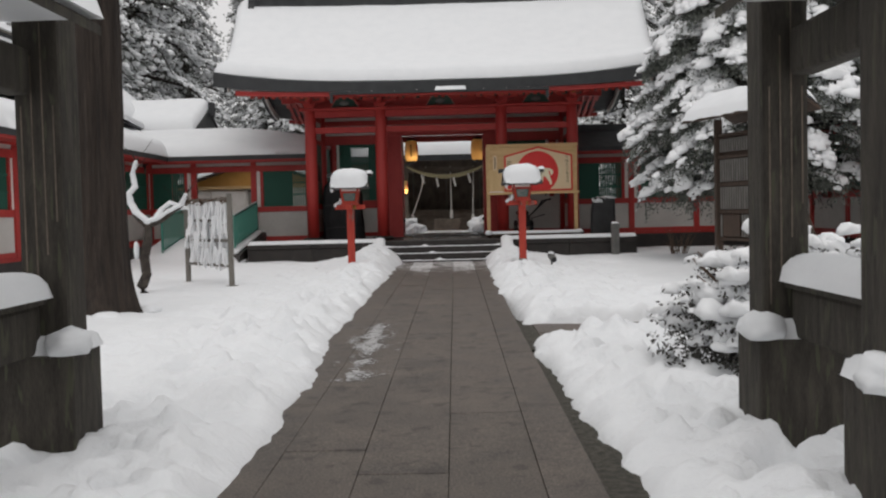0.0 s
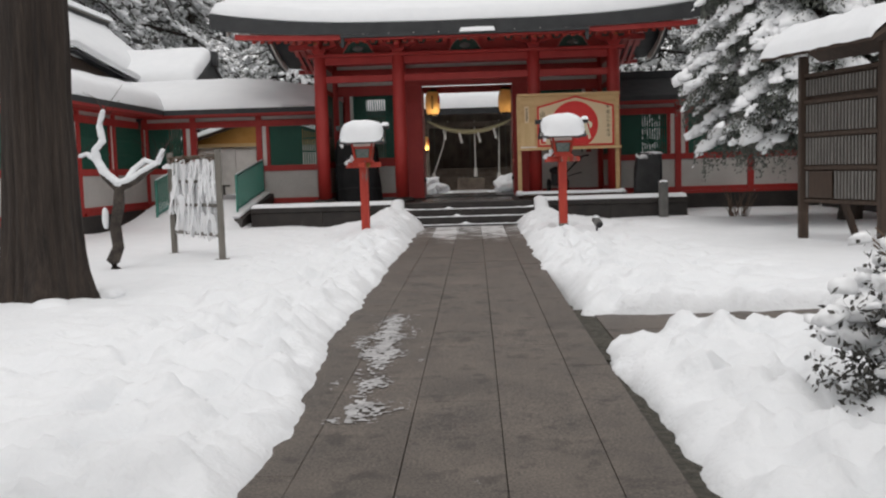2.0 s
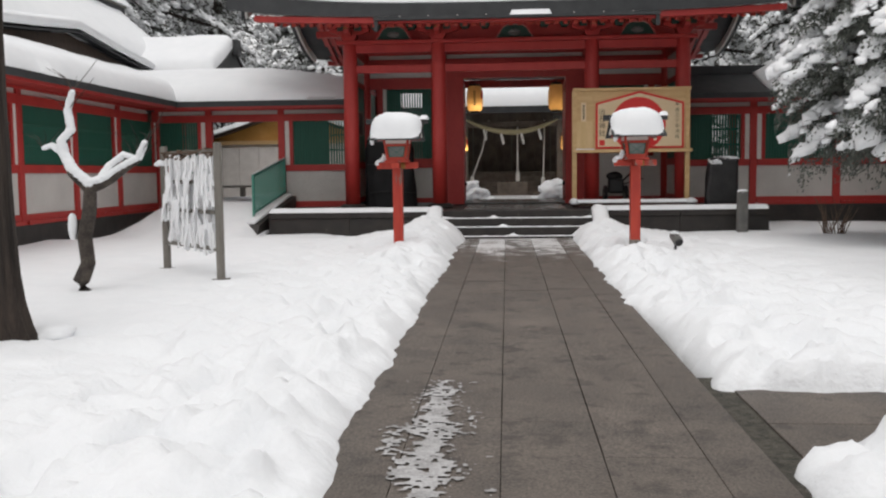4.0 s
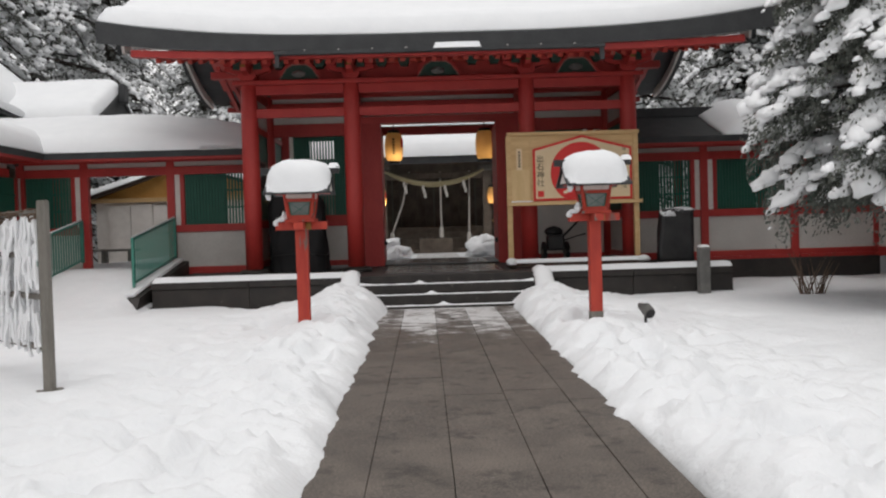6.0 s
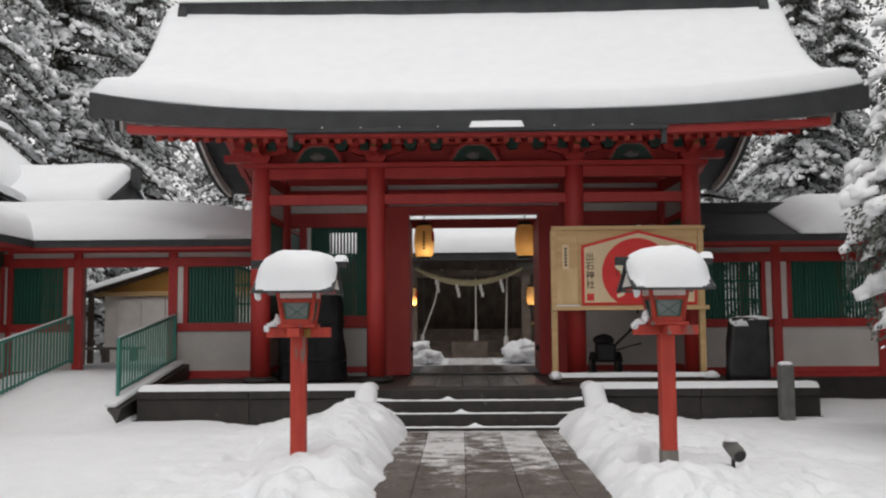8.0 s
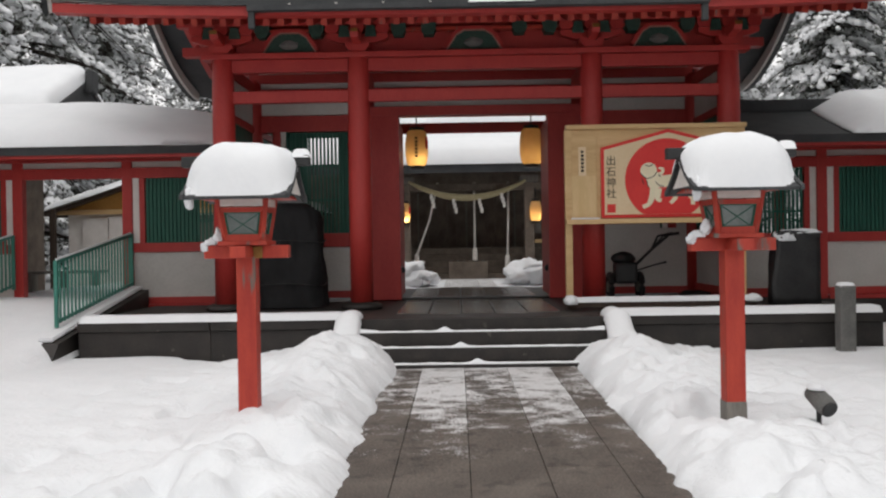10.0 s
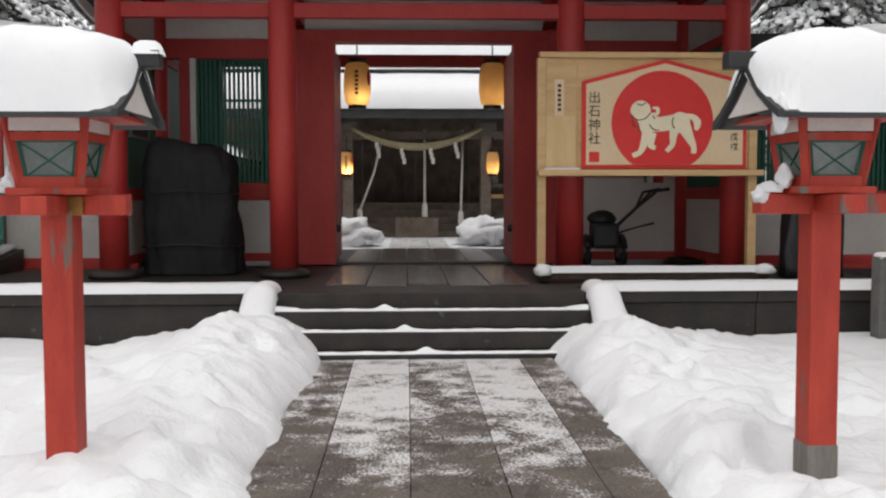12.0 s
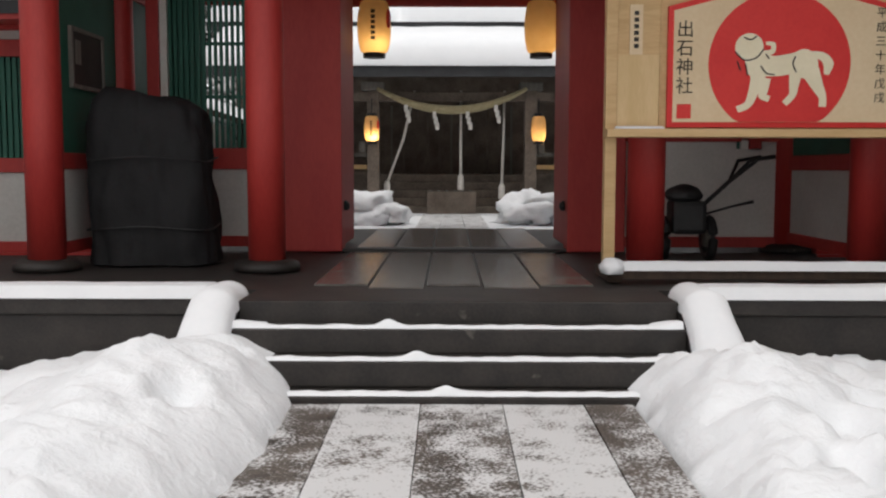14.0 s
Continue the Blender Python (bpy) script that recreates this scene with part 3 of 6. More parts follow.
# Rows of painted blocks under the purlin
for a, b in zip(COLX, COLX[1:]):
    n = 2 if b - a < 3 else 6
    for k in range(n):
        x = AX + a + 0.62 + (b - a - 1.24) * k / (n - 1)
        if abs(x - AX - (a + b) / 2) < 0.3:
            continue
        part("painted_block", prism([(x - 0.07, 4.80), (x + 0.07, 4.80), (x + 0.11, 4.88), (x + 0.11, 4.975), (x - 0.11, 4.975), (x - 0.11, 4.88)], "y", YF - 0.12, YF + 0.1), DARK_GREEN, gate)
    part("frieze_rail", bx(AX + a + 0.2, AX + b - 0.2, YF - 0.03, YF + 0.09, 4.885, 4.93), RED_WORN, gate)
# Frog-leg struts between the columns
for mid, w in (((COLX[0] + COLX[1]) / 2, 0.40), (0.0, 0.42), ((COLX[2] + COLX[3]) / 2, 0.40)):
    for y in (YF,):
        cx = AX + mid
        z0 = 4.565
        strut = part("frog_leg_strut", prism([(cx - w, z0), (cx - w * 0.62, z0 + 0.24), (cx - w * 0.35, z0 + 0.31), (cx + w * 0.35, z0 + 0.31), (cx + w * 0.62, z0 + 0.24), (cx + w, z0)], "y", y - 0.05, y + 0.05), DARK_GREEN, gate)
        edge = bmesh.new()
        outline = [(-w, 0.0), (-w * 0.64, 0.23), (-w * 0.36, 0.30), (w * 0.36, 0.30), (w * 0.64, 0.23), (w, 0.0)]
        for (x0, za), (x1, zb) in zip(outline, outline[1:]):
            bar((cx + x0, y - 0.06, z0 + za), (cx + x1, y - 0.06, z0 + zb), 0.018, 0.02, 0.0, edge)
        part("carved_outline", edge, CARVED_EDGE, strut)
        edge = bmesh.new()
        for (x0, za), (x1, zb) in zip(outline, outline[1:]):
            bar((cx + x0 * 1.06, y - 0.055, z0 + za + 0.035), (cx + x1 * 1.06, y - 0.055, z0 + zb + 0.035), 0.05, 0.05, 0.0, edge)
        part("red_outline", edge, RED, strut)
        part("carved_crest", lump((cx, y - 0.05, z0 + 0.12), (0.14, 0.03, 0.08), 3, 2, 0.6, 0.9), STONE_GREY, strut)
# Cross beams in depth
for x in COLX:
    for ya, yb in ((YF, YM), (YM, YR)):
        part("cross_beam", bx(AX + x - 0.07, AX + x + 0.07, ya + 0.15, yb - 0.15, 4.28, 4.46, 0.01), RED, gate)
        if abs(x) > 3:
            part("side_rail", bx(AX + x - 0.06, AX + x + 0.06, ya + 0.15, yb - 0.15, 1.62, 1.78, 0.01), RED, gate)
            part("side_rail", bx(AX + x - 0.06, AX + x + 0.06, ya + 0.15, yb - 0.15, 0.80, 0.92, 0.01), RED, gate)
            part("side_plaster", bx(AX + x - 0.03, AX + x + 0.03, ya + 0.15, yb - 0.15, 0.92, 1.62), WHITE, gate)
            part("side_plaster", bx(AX + x - 0.03, AX + x + 0.03, ya + 0.15, yb - 0.15, 3.72, 4.28), WHITE, gate)
            part("side_board", bx(AX + x - 0.025, AX + x + 0.025, ya + 0.15, yb - 0.15, 1.78, 3.6), GREEN, gate)
            part("side_rail", bx(AX + x - 0.06, AX + x + 0.06, ya + 0.15, yb - 0.15, 3.6, 3.72, 0.01), RED, gate)
# Door frame in the middle row
for s in (-1, 1):
    xs2 = sorted((AX + s * 1.275, AX + s * 1.93))
    part("door_jamb", bx(xs2[0], xs2[1], YM - 0.16, YM + 0.16, FLOOR, 4.0, 0.015), RED, gate)
    leaf = part("door_leaf", bx(*sorted((AX + s * 1.29, AX + s * 1.36)), YM + 0.17, YM + 1.35, FLOOR + 0.05, 3.8, 0.01), RED, gate, "red door leaf folded back open")
    part("door_knob", lump((AX + s * 1.26, YM + 0.1, 1.2), (0.05, 0.06, 0.06), 2, 2, 0.1, 0.9), BLACK, leaf)
part("door_lintel", bx(AX - 1.93, AX + 1.93, YM - 0.17, YM + 0.17, 3.86, 4.02, 0.012), RED, gate)
part("lintel_plaster", bx(AX - 1.7, AX + 1.7, YM - 0.03, YM + 0.03, 4.02, 4.20), WHITE, gate)
part("middle_beam", bx(AX - 3.7, AX + 3.7, YM - 0.1, YM + 0.1, 4.20, 4.36, 0.012), RED, gate)
part("middle_plaster", bx(AX - 3.7, AX + 3.7, YM - 0.03, YM + 0.03, 4.36, 4.46), WHITE, gate)
part("middle_beam", bx(AX - 3.7, AX + 3.7, YM - 0.09, YM + 0.09, 4.46, 4.62, 0.012), RED, gate)
part("upper_plaster", bx(AX - 3.7, AX + 3.7, YM - 0.03, YM + 0.03, 4.62, 4.95), WHITE, gate)
part("upper_board", bx(AX - 3.7, AX + 3.7, YF + 0.1, YF + 0.16, 4.56, 4.98), RED, gate)
part("middle_plate", bx(AX - 5.0, AX + 5.0, YM - 0.12, YM + 0.12, 4.95, 5.1, 0.012), RED, gate)
part("door_sill", bx(AX - 1.275, AX + 1.275, YM - 0.14, YM + 0.14, FLOOR - 0.01, FLOOR + 0.03, 0.01), DARK_STONE, gate)
part("rear_tie", bx(AX - 1.6, AX + 1.6, YR - 0.05, YR + 0.05, 3.80, 3.93, 0.01), RED, gate)

slat_mesh = mesh_of(bx(-0.5, 0.5, -0.5, 0.5, -0.5, 0.5), "slat", GREEN)


def lattice(parent, axis, a, b, c, z0, z1, pitch=0.062, wide=0.036):
    """Upright slats from a to b along x or y at the other coordinate c, and two rails."""
    n = max(3, int((b - a) / pitch))
    for k in range(n):
        u = a + (k + 0.5) * (b - a) / n
        at = (u, c, (z0 + z1) / 2) if axis == "x" else (c, u, (z0 + z1) / 2)
        piece("slat", slat_mesh, parent, at, scale=(wide, 0.03, z1 - z0) if axis == "x" else (0.03, wide, z1 - z0))
    for z in (z0 + (z1 - z0) * 0.33, z0 + (z1 - z0) * 0.67):
        r = (a, b, c + 0.016, c + 0.034, z - 0.02, z + 0.02) if axis == "x" else (c + 0.016, c + 0.034, a, b, z - 0.02, z + 0.02)
        part("lattice_rail", bx(*r), GREEN, parent)


# Side bays: lattice above, plaster below
for s in (-1, 1):
    x0, x1 = sorted((AX + s * 1.93, AX + s * 3.66))
    part("bay_sill", bx(x0, x1, YM - 0.08, YM + 0.08, 0.74, 0.86, 0.01), RED, gate)
    part("bay_plaster", bx(x0, x1, YM - 0.04, YM + 0.04, 0.86, 1.94 if s > 0 else 1.62), WHITE, gate)
    part("bay_rail", bx(x0, x1, YM - 0.09, YM + 0.09, 1.94 if s > 0 else 1.62, 2.10 if s > 0 else 1.86, 0.01), RED, gate)
    part("bay_head", bx(x0, x1, YM - 0.09, YM + 0.09, 3.62, 3.9, 0.01), RED, gate)
    part("bay_plaster", bx(x0, x1, YM - 0.03, YM + 0.03, 3.9, 4.2), WHITE, gate)
    xp = AX + s * 3.4
    part("bay_post", bx(xp - 0.07, xp + 0.07, YM - 0.10, YM + 0.10, 1.86, 3.62, 0.01), RED, gate)
    part("white_strip", bx(xp + (0.08 if s < 0 else -0.16), xp + (0.16 if s < 0 else -0.08), YM - 0.09, YM + 0.02, 1.86, 3.62), WHITE_TRIM, gate)
    a, b = sorted((AX + s * 1.97, AX + s * 3.2))
    lattice(gate, "x", a, b, YM, 1.86, 3.62)
    # Boards added behind the slats to block the bright court, imitating a dark background.
    for f0, f1, z0 in ((0.0, 0.26, 1.86), (0.26, 0.70, 3.52), (0.70, 1.0, 1.86)):
        part("shutter_board", bx(a + (b - a) * f0, a + (b - a) * f1, YM + 0.05, YM + 0.07, z0, 3.62), GREEN, gate)
    part("window_stile", bx(*sorted((AX + s * 3.2, AX + s * 3.235)), YM - 0.05, YM + 0.05, 1.86, 3.62), GREEN, gate)

# ---- gate roof ----
YE0, YE1 = 25.25, 33.75


def eave_lift(u):
    """Rise of the roof skin along the eave, from the middle to the tips."""
    return 0.36 * abs(u) ** 3.2


def under_lift(u):
    """Rise of the roof's dark underside: straight in the middle, quick at the tips."""
    return 0.23 * abs(u) ** 4


def trim_lift(u):
    """Rise of the red fascia and the rafters, nearly straight."""
    return 0.11 * abs(u) ** 3


def roof_z(y, u):
    """Height of the roof's skin at depth y and share u of its half width."""
    s = min(1.0, abs(y - YM) / (YM - YE0))
    zr, ze = 7.8, 5.0
    curve = ze + (zr - ze) * (0.2 * (1 - s) + 0.8 * (1 - s) ** 1.9)
    return curve + eave_lift(u) * (0.2 + 0.8 * s * s)


def roof_half(s):
    return 6.08 + 0.26 * (1 - s)


def roof_skin(lo, hi, inset=0.0, nu=56, nv=40, smooth_edge=False, round_by=0.0):
    """The curved roof as a closed shell between two offsets from its skin."""
    bm = bmesh.new()
    layers = []
    for top in (0, 1):
        rows = []
        for j in range(nv + 1):
            v = -1 + 2 * j / nv
            s = abs(v)
            y = YM + v * (YM - YE0 - inset)
            row = []
            for i in range(nu + 1):
                u = -1 + 2 * i / nu
                x = AX + u * (roof_half(s) - inset)
                z = roof_z(y, u) + (hi if top else lo)
                if not top and lo < -0.1:
                    z += (under_lift(u) - eave_lift(u)) * s ** 4
                if top and round_by:
                    e = min((1 - abs(u)) * roof_half(s), (1 - s) * (YM - YE0)) / round_by
                    e = min(1.0, e)
                    z -= (hi - lo) * (1 - math.sqrt(1 - (1 - e) ** 2)) * 0.92
                    z += 0.03 * noise.noise((x * 0.9, y * 0.9, 2.0)) + 0.012 * noise.noise((x * 3, y * 3, 5.0))
                row.append(bm.verts.new((x, y, z)))
            rows.append(row)
        layers.append(rows)
    lo_, hi_ = layers
    for j in range(nv):
        for i in range(nu):
            bm.faces.new((hi_[j][i], hi_[j][i + 1], hi_[j + 1][i + 1], hi_[j + 1][i]))
            bm.faces.new((lo_[j][i], lo_[j + 1][i], lo_[j + 1][i + 1], lo_[j][i + 1]))
    for j in range(nv):
        for i, flip in ((0, 0), (nu, 1)):
            q = (lo_[j][i], lo_[j + 1][i], hi_[j + 1][i], hi_[j][i])
            bm.faces.new(q if flip else q[::-1])
    for i in range(nu):
        for j, flip in ((0, 1), (nv, 0)):
            q = (lo_[j][i], lo_[j][i + 1], hi_[j][i + 1], hi_[j][i])
            bm.faces.new(q if flip else q[::-1])
    bmesh.ops.recalc_face_normals(bm, faces=bm.faces)
    return bm


part("roof", roof_skin(-0.26, 0.0, 0.0, 90, 40), ROOF_DARK, gate, "dark roof with thick curved eaves")
solid("roof_snow", roof_skin(0.006, 0.40, 0.02, 90, 72, True, 0.42), SNOW_SMOOTH, "thick smooth snow covering the gate roof", "snow", "snow on roofs", kind="stuff", smooth=True)
ridge = part("roof_ridge", bx(AX - 5.75, AX + 5.75, YM - 0.28, YM + 0.28, 7.6, 8.20, 0.03), ROOF_DARK, gate)
for s in (-1, 1):
    part("ridge_end", prism([(YM - 0.34, 7.6), (YM - 0.36, 7.95), (YM - 0.25, 8.22), (YM, 8.32), (YM + 0.25, 8.22), (YM + 0.36, 7.95), (YM + 0.34, 7.6)], "x", *sorted((AX + s * 5.72, AX + s * 5.9))), ROOF_DARK, ridge)
solid("ridge_snow", loaf(AX - 5.92, AX + 5.92, YM - 0.36, YM + 0.36, 8.20, 0.24, 0.2, 120, 14, 5), SNOW_SMOOTH, "long rounded snow cap on the roof ridge", "snow", "snow on roofs", kind="stuff", smooth=True)
# Fascia, rafters and gutter
for ye, sg in ((YE0, 1), (YE1, -1)):
    bm, bw = bmesh.new(), bmesh.new()
    n = 40
    for k in range(n):
        u0, u1 = -1 + 2 * k / n, -1 + 2 * (k + 1) / n
        w = 5.5
        za, zb = 4.72 + trim_lift(u0), 4.72 + trim_lift(u1)
        bar((AX + u0 * w, ye + sg * 0.16, za - 0.04), (AX + u1 * w, ye + sg * 0.16, zb - 0.04), 0.18, 0.12, 0, bm)
        bar((AX + u0 * w, ye + sg * 0.12, za + 0.055 + 0.07 * abs(u0) ** 3), (AX + u1 * w, ye + sg * 0.12, zb + 0.055 + 0.07 * abs(u1) ** 3), 0.04, 0.12, 0, bw)
    part("eave_fascia", bm, RED, gate)
    part("eave_strip", bw, WHITE_TRIM, gate)
rafter = mesh_of(bx(-0.045, 0.045, -1.25, 1.15, -0.05, 0.05, 0.006), "rafter", RED)
raftip = mesh_of(bx(-0.042, 0.042, -1.265, -1.25, -0.045, 0.045), "rafter_tip", RED_WORN)
fly = mesh_of(bx(-0.035, 0.035, -0.42, 0.5, -0.035, 0.035), "flying_rafter", RED)
for sg in (1, -1):
    for k in range(54):
        u = -1 + 2 * (k + 0.5) / 54
        x = AX + u * 5.25
        lift = trim_lift(u)
        yc = YE0 + 1.75 if sg > 0 else YE1 - 1.75
        rot = (radians(17) * 1.0, 0, 0 if sg > 0 else math.pi)
        piece("rafter", rafter, gate, (x, yc, 5.02 + lift * 0.75), rot)
        piece("rafter_tip", raftip, gate, (x, yc, 5.02 + lift * 0.75), rot)
        yf = YE0 + 0.55 if sg > 0 else YE1 - 0.55
        piece("flying_rafter", fly, gate, (x, yf, 4.735 + lift), (radians(8), 0, 0 if sg > 0 else math.pi))
# Eave boards over the rafters
bm = bmesh.new()
for sg in (1, -1):
    rows = []
    for j in range(9):
        row = []
        s = j / 8
        for i in range(41):
            u = -1 + 2 * i / 40
            y = (YE0 + 0.12 + 3.0 * s) if sg > 0 else (YE1 - 0.12 - 3.0 * s)
            z = min(4.735 + 0.95 * s, roof_z(y, u) - 0.27) + trim_lift(u)
            row.append(bm.verts.new((AX + u * 5.4, y, min(z + 0.02, roof_z(y, u) - 0.25))))
        rows.append(row)
    for a, b in zip(rows, rows[1:]):
        for i in range(40):
            bm.faces.new((a[i], a[i + 1], b[i + 1], b[i]))
part("eave_boards", bm, RED, gate)
gutter = thing("rain_gutter", (AX, YE0, 4.6), "dark rain gutter under the middle of the eave", "gutter")
part("trough", bx(AX - 2.95, AX + 2.95, YE0 - 0.07, YE0 + 0.06, 4.665, 4.735, 0.01), ROOF_DARK, gutter)
for x in (AX - 2.9, AX + 2.9):
    part("outlet", bx(x - 0.04, x + 0.04, YE0 - 0.03, YE0 + 0.06, 4.45, 4.67, 0.01), ROOF_DARK, gutter)
for k in range(9):
    x = AX - 2.4 + 0.6 * k
    part("gutter_bracket", bx(x - 0.012, x + 0.012, YE0 - 0.08, YE0 + 0.08, 4.735, 4.748), WHITE_TRIM, gutter)
solid("gutter_snow", loaf(AX - 0.12, AX + 0.74, YE0 - 0.10, YE0 + 0.05, 4.738, 0.09, 0.06, 20, 6, 9), SNOW_SMOOTH, "small lump of snow left on the gutter", "snow", "snow on roofs", smooth=True)
# Gable ends
for s in (-1, 1):
    bmh, bmw = bmesh.new(), bmesh.new()
    pts = []
    for k in range(25):
        v = -0.80 + 1.76 * k / 24
        y = YM + v * (YM - YE0 - 0.1)
        pts.append((AX + s * (roof_half(abs(v)) - 0.16), y, roof_z(y, 1) - 0.44))
    for p, q in zip(pts, pts[1:]):
        bar(p, q, 0.09, 0.26, 0, bmh)
        bar((p[0] - s * 0.07, p[1], p[2] - 0.02), (q[0] - s * 0.07, q[1], q[2] - 0.02), 0.05, 0.20, 0, bmw)
    part("bargeboard", bmh, ROOF_DARK, gate)
    part("bargeboard_inner", bmw, WHITE_TRIM, gate)
    x0 = AX + s * 3.82
    part("gable_wall", prism([(YF, 5.1), (YM, 7.1), (YR, 5.1)], "x", x0 - 0.05, x0 + 0.05), WHITE, gate)
    part("gable_post", bx(x0 - 0.1, x0 + 0.1, YM - 0.1, YM + 0.1, 5.1, 7.0, 0.01), RED, gate)
part("ridge_beam", bx(AX - 5.4, AX + 5.4, YM - 0.12, YM + 0.12, 7.05, 7.3, 0.01), RED, gate)

# ---- roofed corridors on both sides ----
def corridor_bay(parent, axis, a, b, c, out, strip=0, window=True):
    """One bay of corridor wall from a to b along x or y, on the line c; out: which way its outside faces."""
    def box(u0, u1, d0, d1, z0, z1, bev=0.0):
        lo, hi = sorted((c + out * d0, c + out * d1))
        return bx(u0, u1, lo, hi, z0, z1, bev) if axis == "x" else bx(lo, hi, u0, u1, z0, z1, bev)
    part("sill_beam", box(a, b, -0.07, 0.07, 0.70, 0.82, 0.01), RED, parent)
    part("plaster_panel", box(a, b, -0.03, 0.03, 0.82, 1.58), WHITE, parent)
    part("middle_rail", box(a, b, -0.07, 0.07, 1.58, 1.74, 0.01), RED, parent)
    part("foot_rail", box(a, b, 0.07, 0.13, 0.63, 0.70, 0.0), RED, parent)
    if strip:
        u = (a, a + 0.11) if strip < 0 else (b - 0.11, b)
        part("white_jamb", box(*u, -0.05, 0.05, 1.74, 2.84), WHITE_TRIM, parent)
        a, b = (a + 0.11, b) if strip < 0 else (a, b - 0.11)
        u = (a, a + 0.09) if strip < 0 else (b - 0.09, b)
        part("red_jamb", box(*u, -0.05, 0.055, 1.74, 2.84), RED, parent)
        a, b = (a + 0.09, b) if strip < 0 else (a, b - 0.09)
    if window:
        lattice(parent, axis, a, b, c - 0.0, 1.74, 2.84, 0.066, 0.044)
        # A green board closes just over half of the lattice from behind.
        part("shutter_board", box(a, a + (b - a) * 0.55, -0.06, -0.035, 1.74, 2.84), GREEN, parent)


def corridor_head(parent, axis, a, b, c, out):
    def box(u0, u1, d0, d1, z0, z1, bev=0.0):
        lo, hi = sorted((c + out * d0, c + out * d1))
        return bx(u0, u1, lo, hi, z0, z1, bev) if axis == "x" else bx(lo, hi, u0, u1, z0, z1, bev)
    part("head_beam", box(a, b, -0.08, 0.08, 2.84, 3.02, 0.01), RED, parent)
    part("head_plaster", box(a, b, -0.02, 0.03, 3.02, 3.12), WHITE, parent)
    part("wall_plate", box(a, b, -0.10, 0.10, 3.12, 3.26, 0.01), RED, parent)
    part("eave_board", box(a, b, 0.08, 0.80, 3.17, 3.20), RED, parent)
    part("eave_fascia", box(a, b, 0.74, 0.82, 3.12, 3.21, 0.0), RED, parent)
    part("stone_footing", box(a, b, -0.35, 0.16, 0.0, 0.63, 0.02), DARK_STONE, parent)


def post(parent, x, y, z0=0.6, z1=3.12):
    part("post", bx(x - 0.085, x + 0.085, y - 0.085, y + 0.085, z0, z1, 0.012), RED, parent)


def pitched(axis, a, b, c, half, ze, zr, lo, hi, round_by=0.0, n=60, m=28, seed=0, ends=(0.3, 0.3)):
    """A pitched roof shell along x or y; with round_by it is a snow layer with soft rims."""
    bm = bmesh.new()
    lay = []
    for top in (0, 1):
        rows = []
        for j in range(m + 1):
            v = -1 + 2 * j / m
            row = []
            for i in range(n + 1):
                u = a + (b - a) * i / n
                s = abs(v)
                z = zr + (ze - zr) * (1.15 * s - 0.15 * s * s)
                z += hi if top else lo
                w = c + v * half
                if top and round_by:
                    e = min((1 - s) * half / round_by, 1.0)
                    k = math.sqrt(max(0.0, 1 - (1 - e) ** 2))
                    for far, end in ((u - a, ends[0]), (b - u, ends[1])):
                        q = min(1.0, far / max(end, 1e-3))
                        k *= math.sqrt(max(0.0, 1 - (1 - q) ** 2)) if end < 0.8 else math.sin(q * math.pi / 2)
                    z -= (hi - lo) * (1 - k) * 0.97
                    z += 0.035 * noise.noise((u * 0.8, w * 0.8, seed)) + 0.012 * noise.noise((u * 3, w * 3, seed))
                row.append(bm.verts.new((u, w, z) if axis == "x" else (w, u, z)))
            rows.append(row)
        lay.append(rows)
    lo_, hi_ = lay
    for j in range(m):
        for i in range(n):
            bm.faces.new((hi_[j][i], hi_[j][i + 1], hi_[j + 1][i + 1], hi_[j + 1][i]))
            bm.faces.new((lo_[j][i], lo_[j + 1][i], lo_[j + 1][i + 1], lo_[j][i + 1]))
        for i in (0, n):
            bm.faces.new((lo_[j][i], lo_[j + 1][i], hi_[j + 1][i], hi_[j][i]))
    for i in range(n):
        for j in (0, m):
            bm.faces.new((lo_[j][i], lo_[j][i + 1], hi_[j][i + 1], hi_[j][i]))
    bmesh.ops.recalc_face_normals(bm, faces=bm.faces)
    return bm


def snow_roof(name, label, *args, **kw):
    solid(name, pitched(*args, **kw), SNOW_SMOOTH, label, "snow", "snow on roofs", kind="stuff", smooth=True)


CW = 29.1
XW, XE = -9.4, 9.4
west = thing("corridor_west", (-7, CW, 0.6), "vermilion corridor with green lattice windows, white plaster and a gap for the ramp", "corridor", kind="structure")
for x in (-6.15, -8.02):
    post(west, x, CW)
post(west, XW, CW)
corridor_bay(west, "x", -6.06, AX - 3.98, CW, -1, -1)
corridor_bay(west, "x", XW + 0.085, -8.11, CW, -1, 1)
for a, b in ((-6.0, AX - 3.95), (XW, -8.1)):
    corridor_head(west, "x", a, b, CW, -1)
corridor_head(west, "x", -8.1, -6.0, CW, -1)
WP = (29.0, 26.6, 24.4, 22.2, 20.0, 17.8, 15.6)
for y0, y1 in zip(WP[1:], WP):
    post(west, XW, y0)
    corridor_bay(west, "y", y0 + 0.085, y1 - 0.085, XW, 1, 1)
corridor_head(west, "y", 15.5, 28.35, XW, 1)
part("corridor_roof", pitched("x", XW - 1.2, AX - 3.84, CW + 1.05, 1.9, 3.30, 3.95, -0.13, 0.0), ROOF_DARK, west)
part("corridor_roof", pitched("y", 15.0, CW + 1.1, XW - 1.05, 1.9, 3.305, 3.955, -0.13, 0.0), ROOF_DARK, west)
for x in (-9.4, -4.5):
    post(west, x, CW + 2.0)
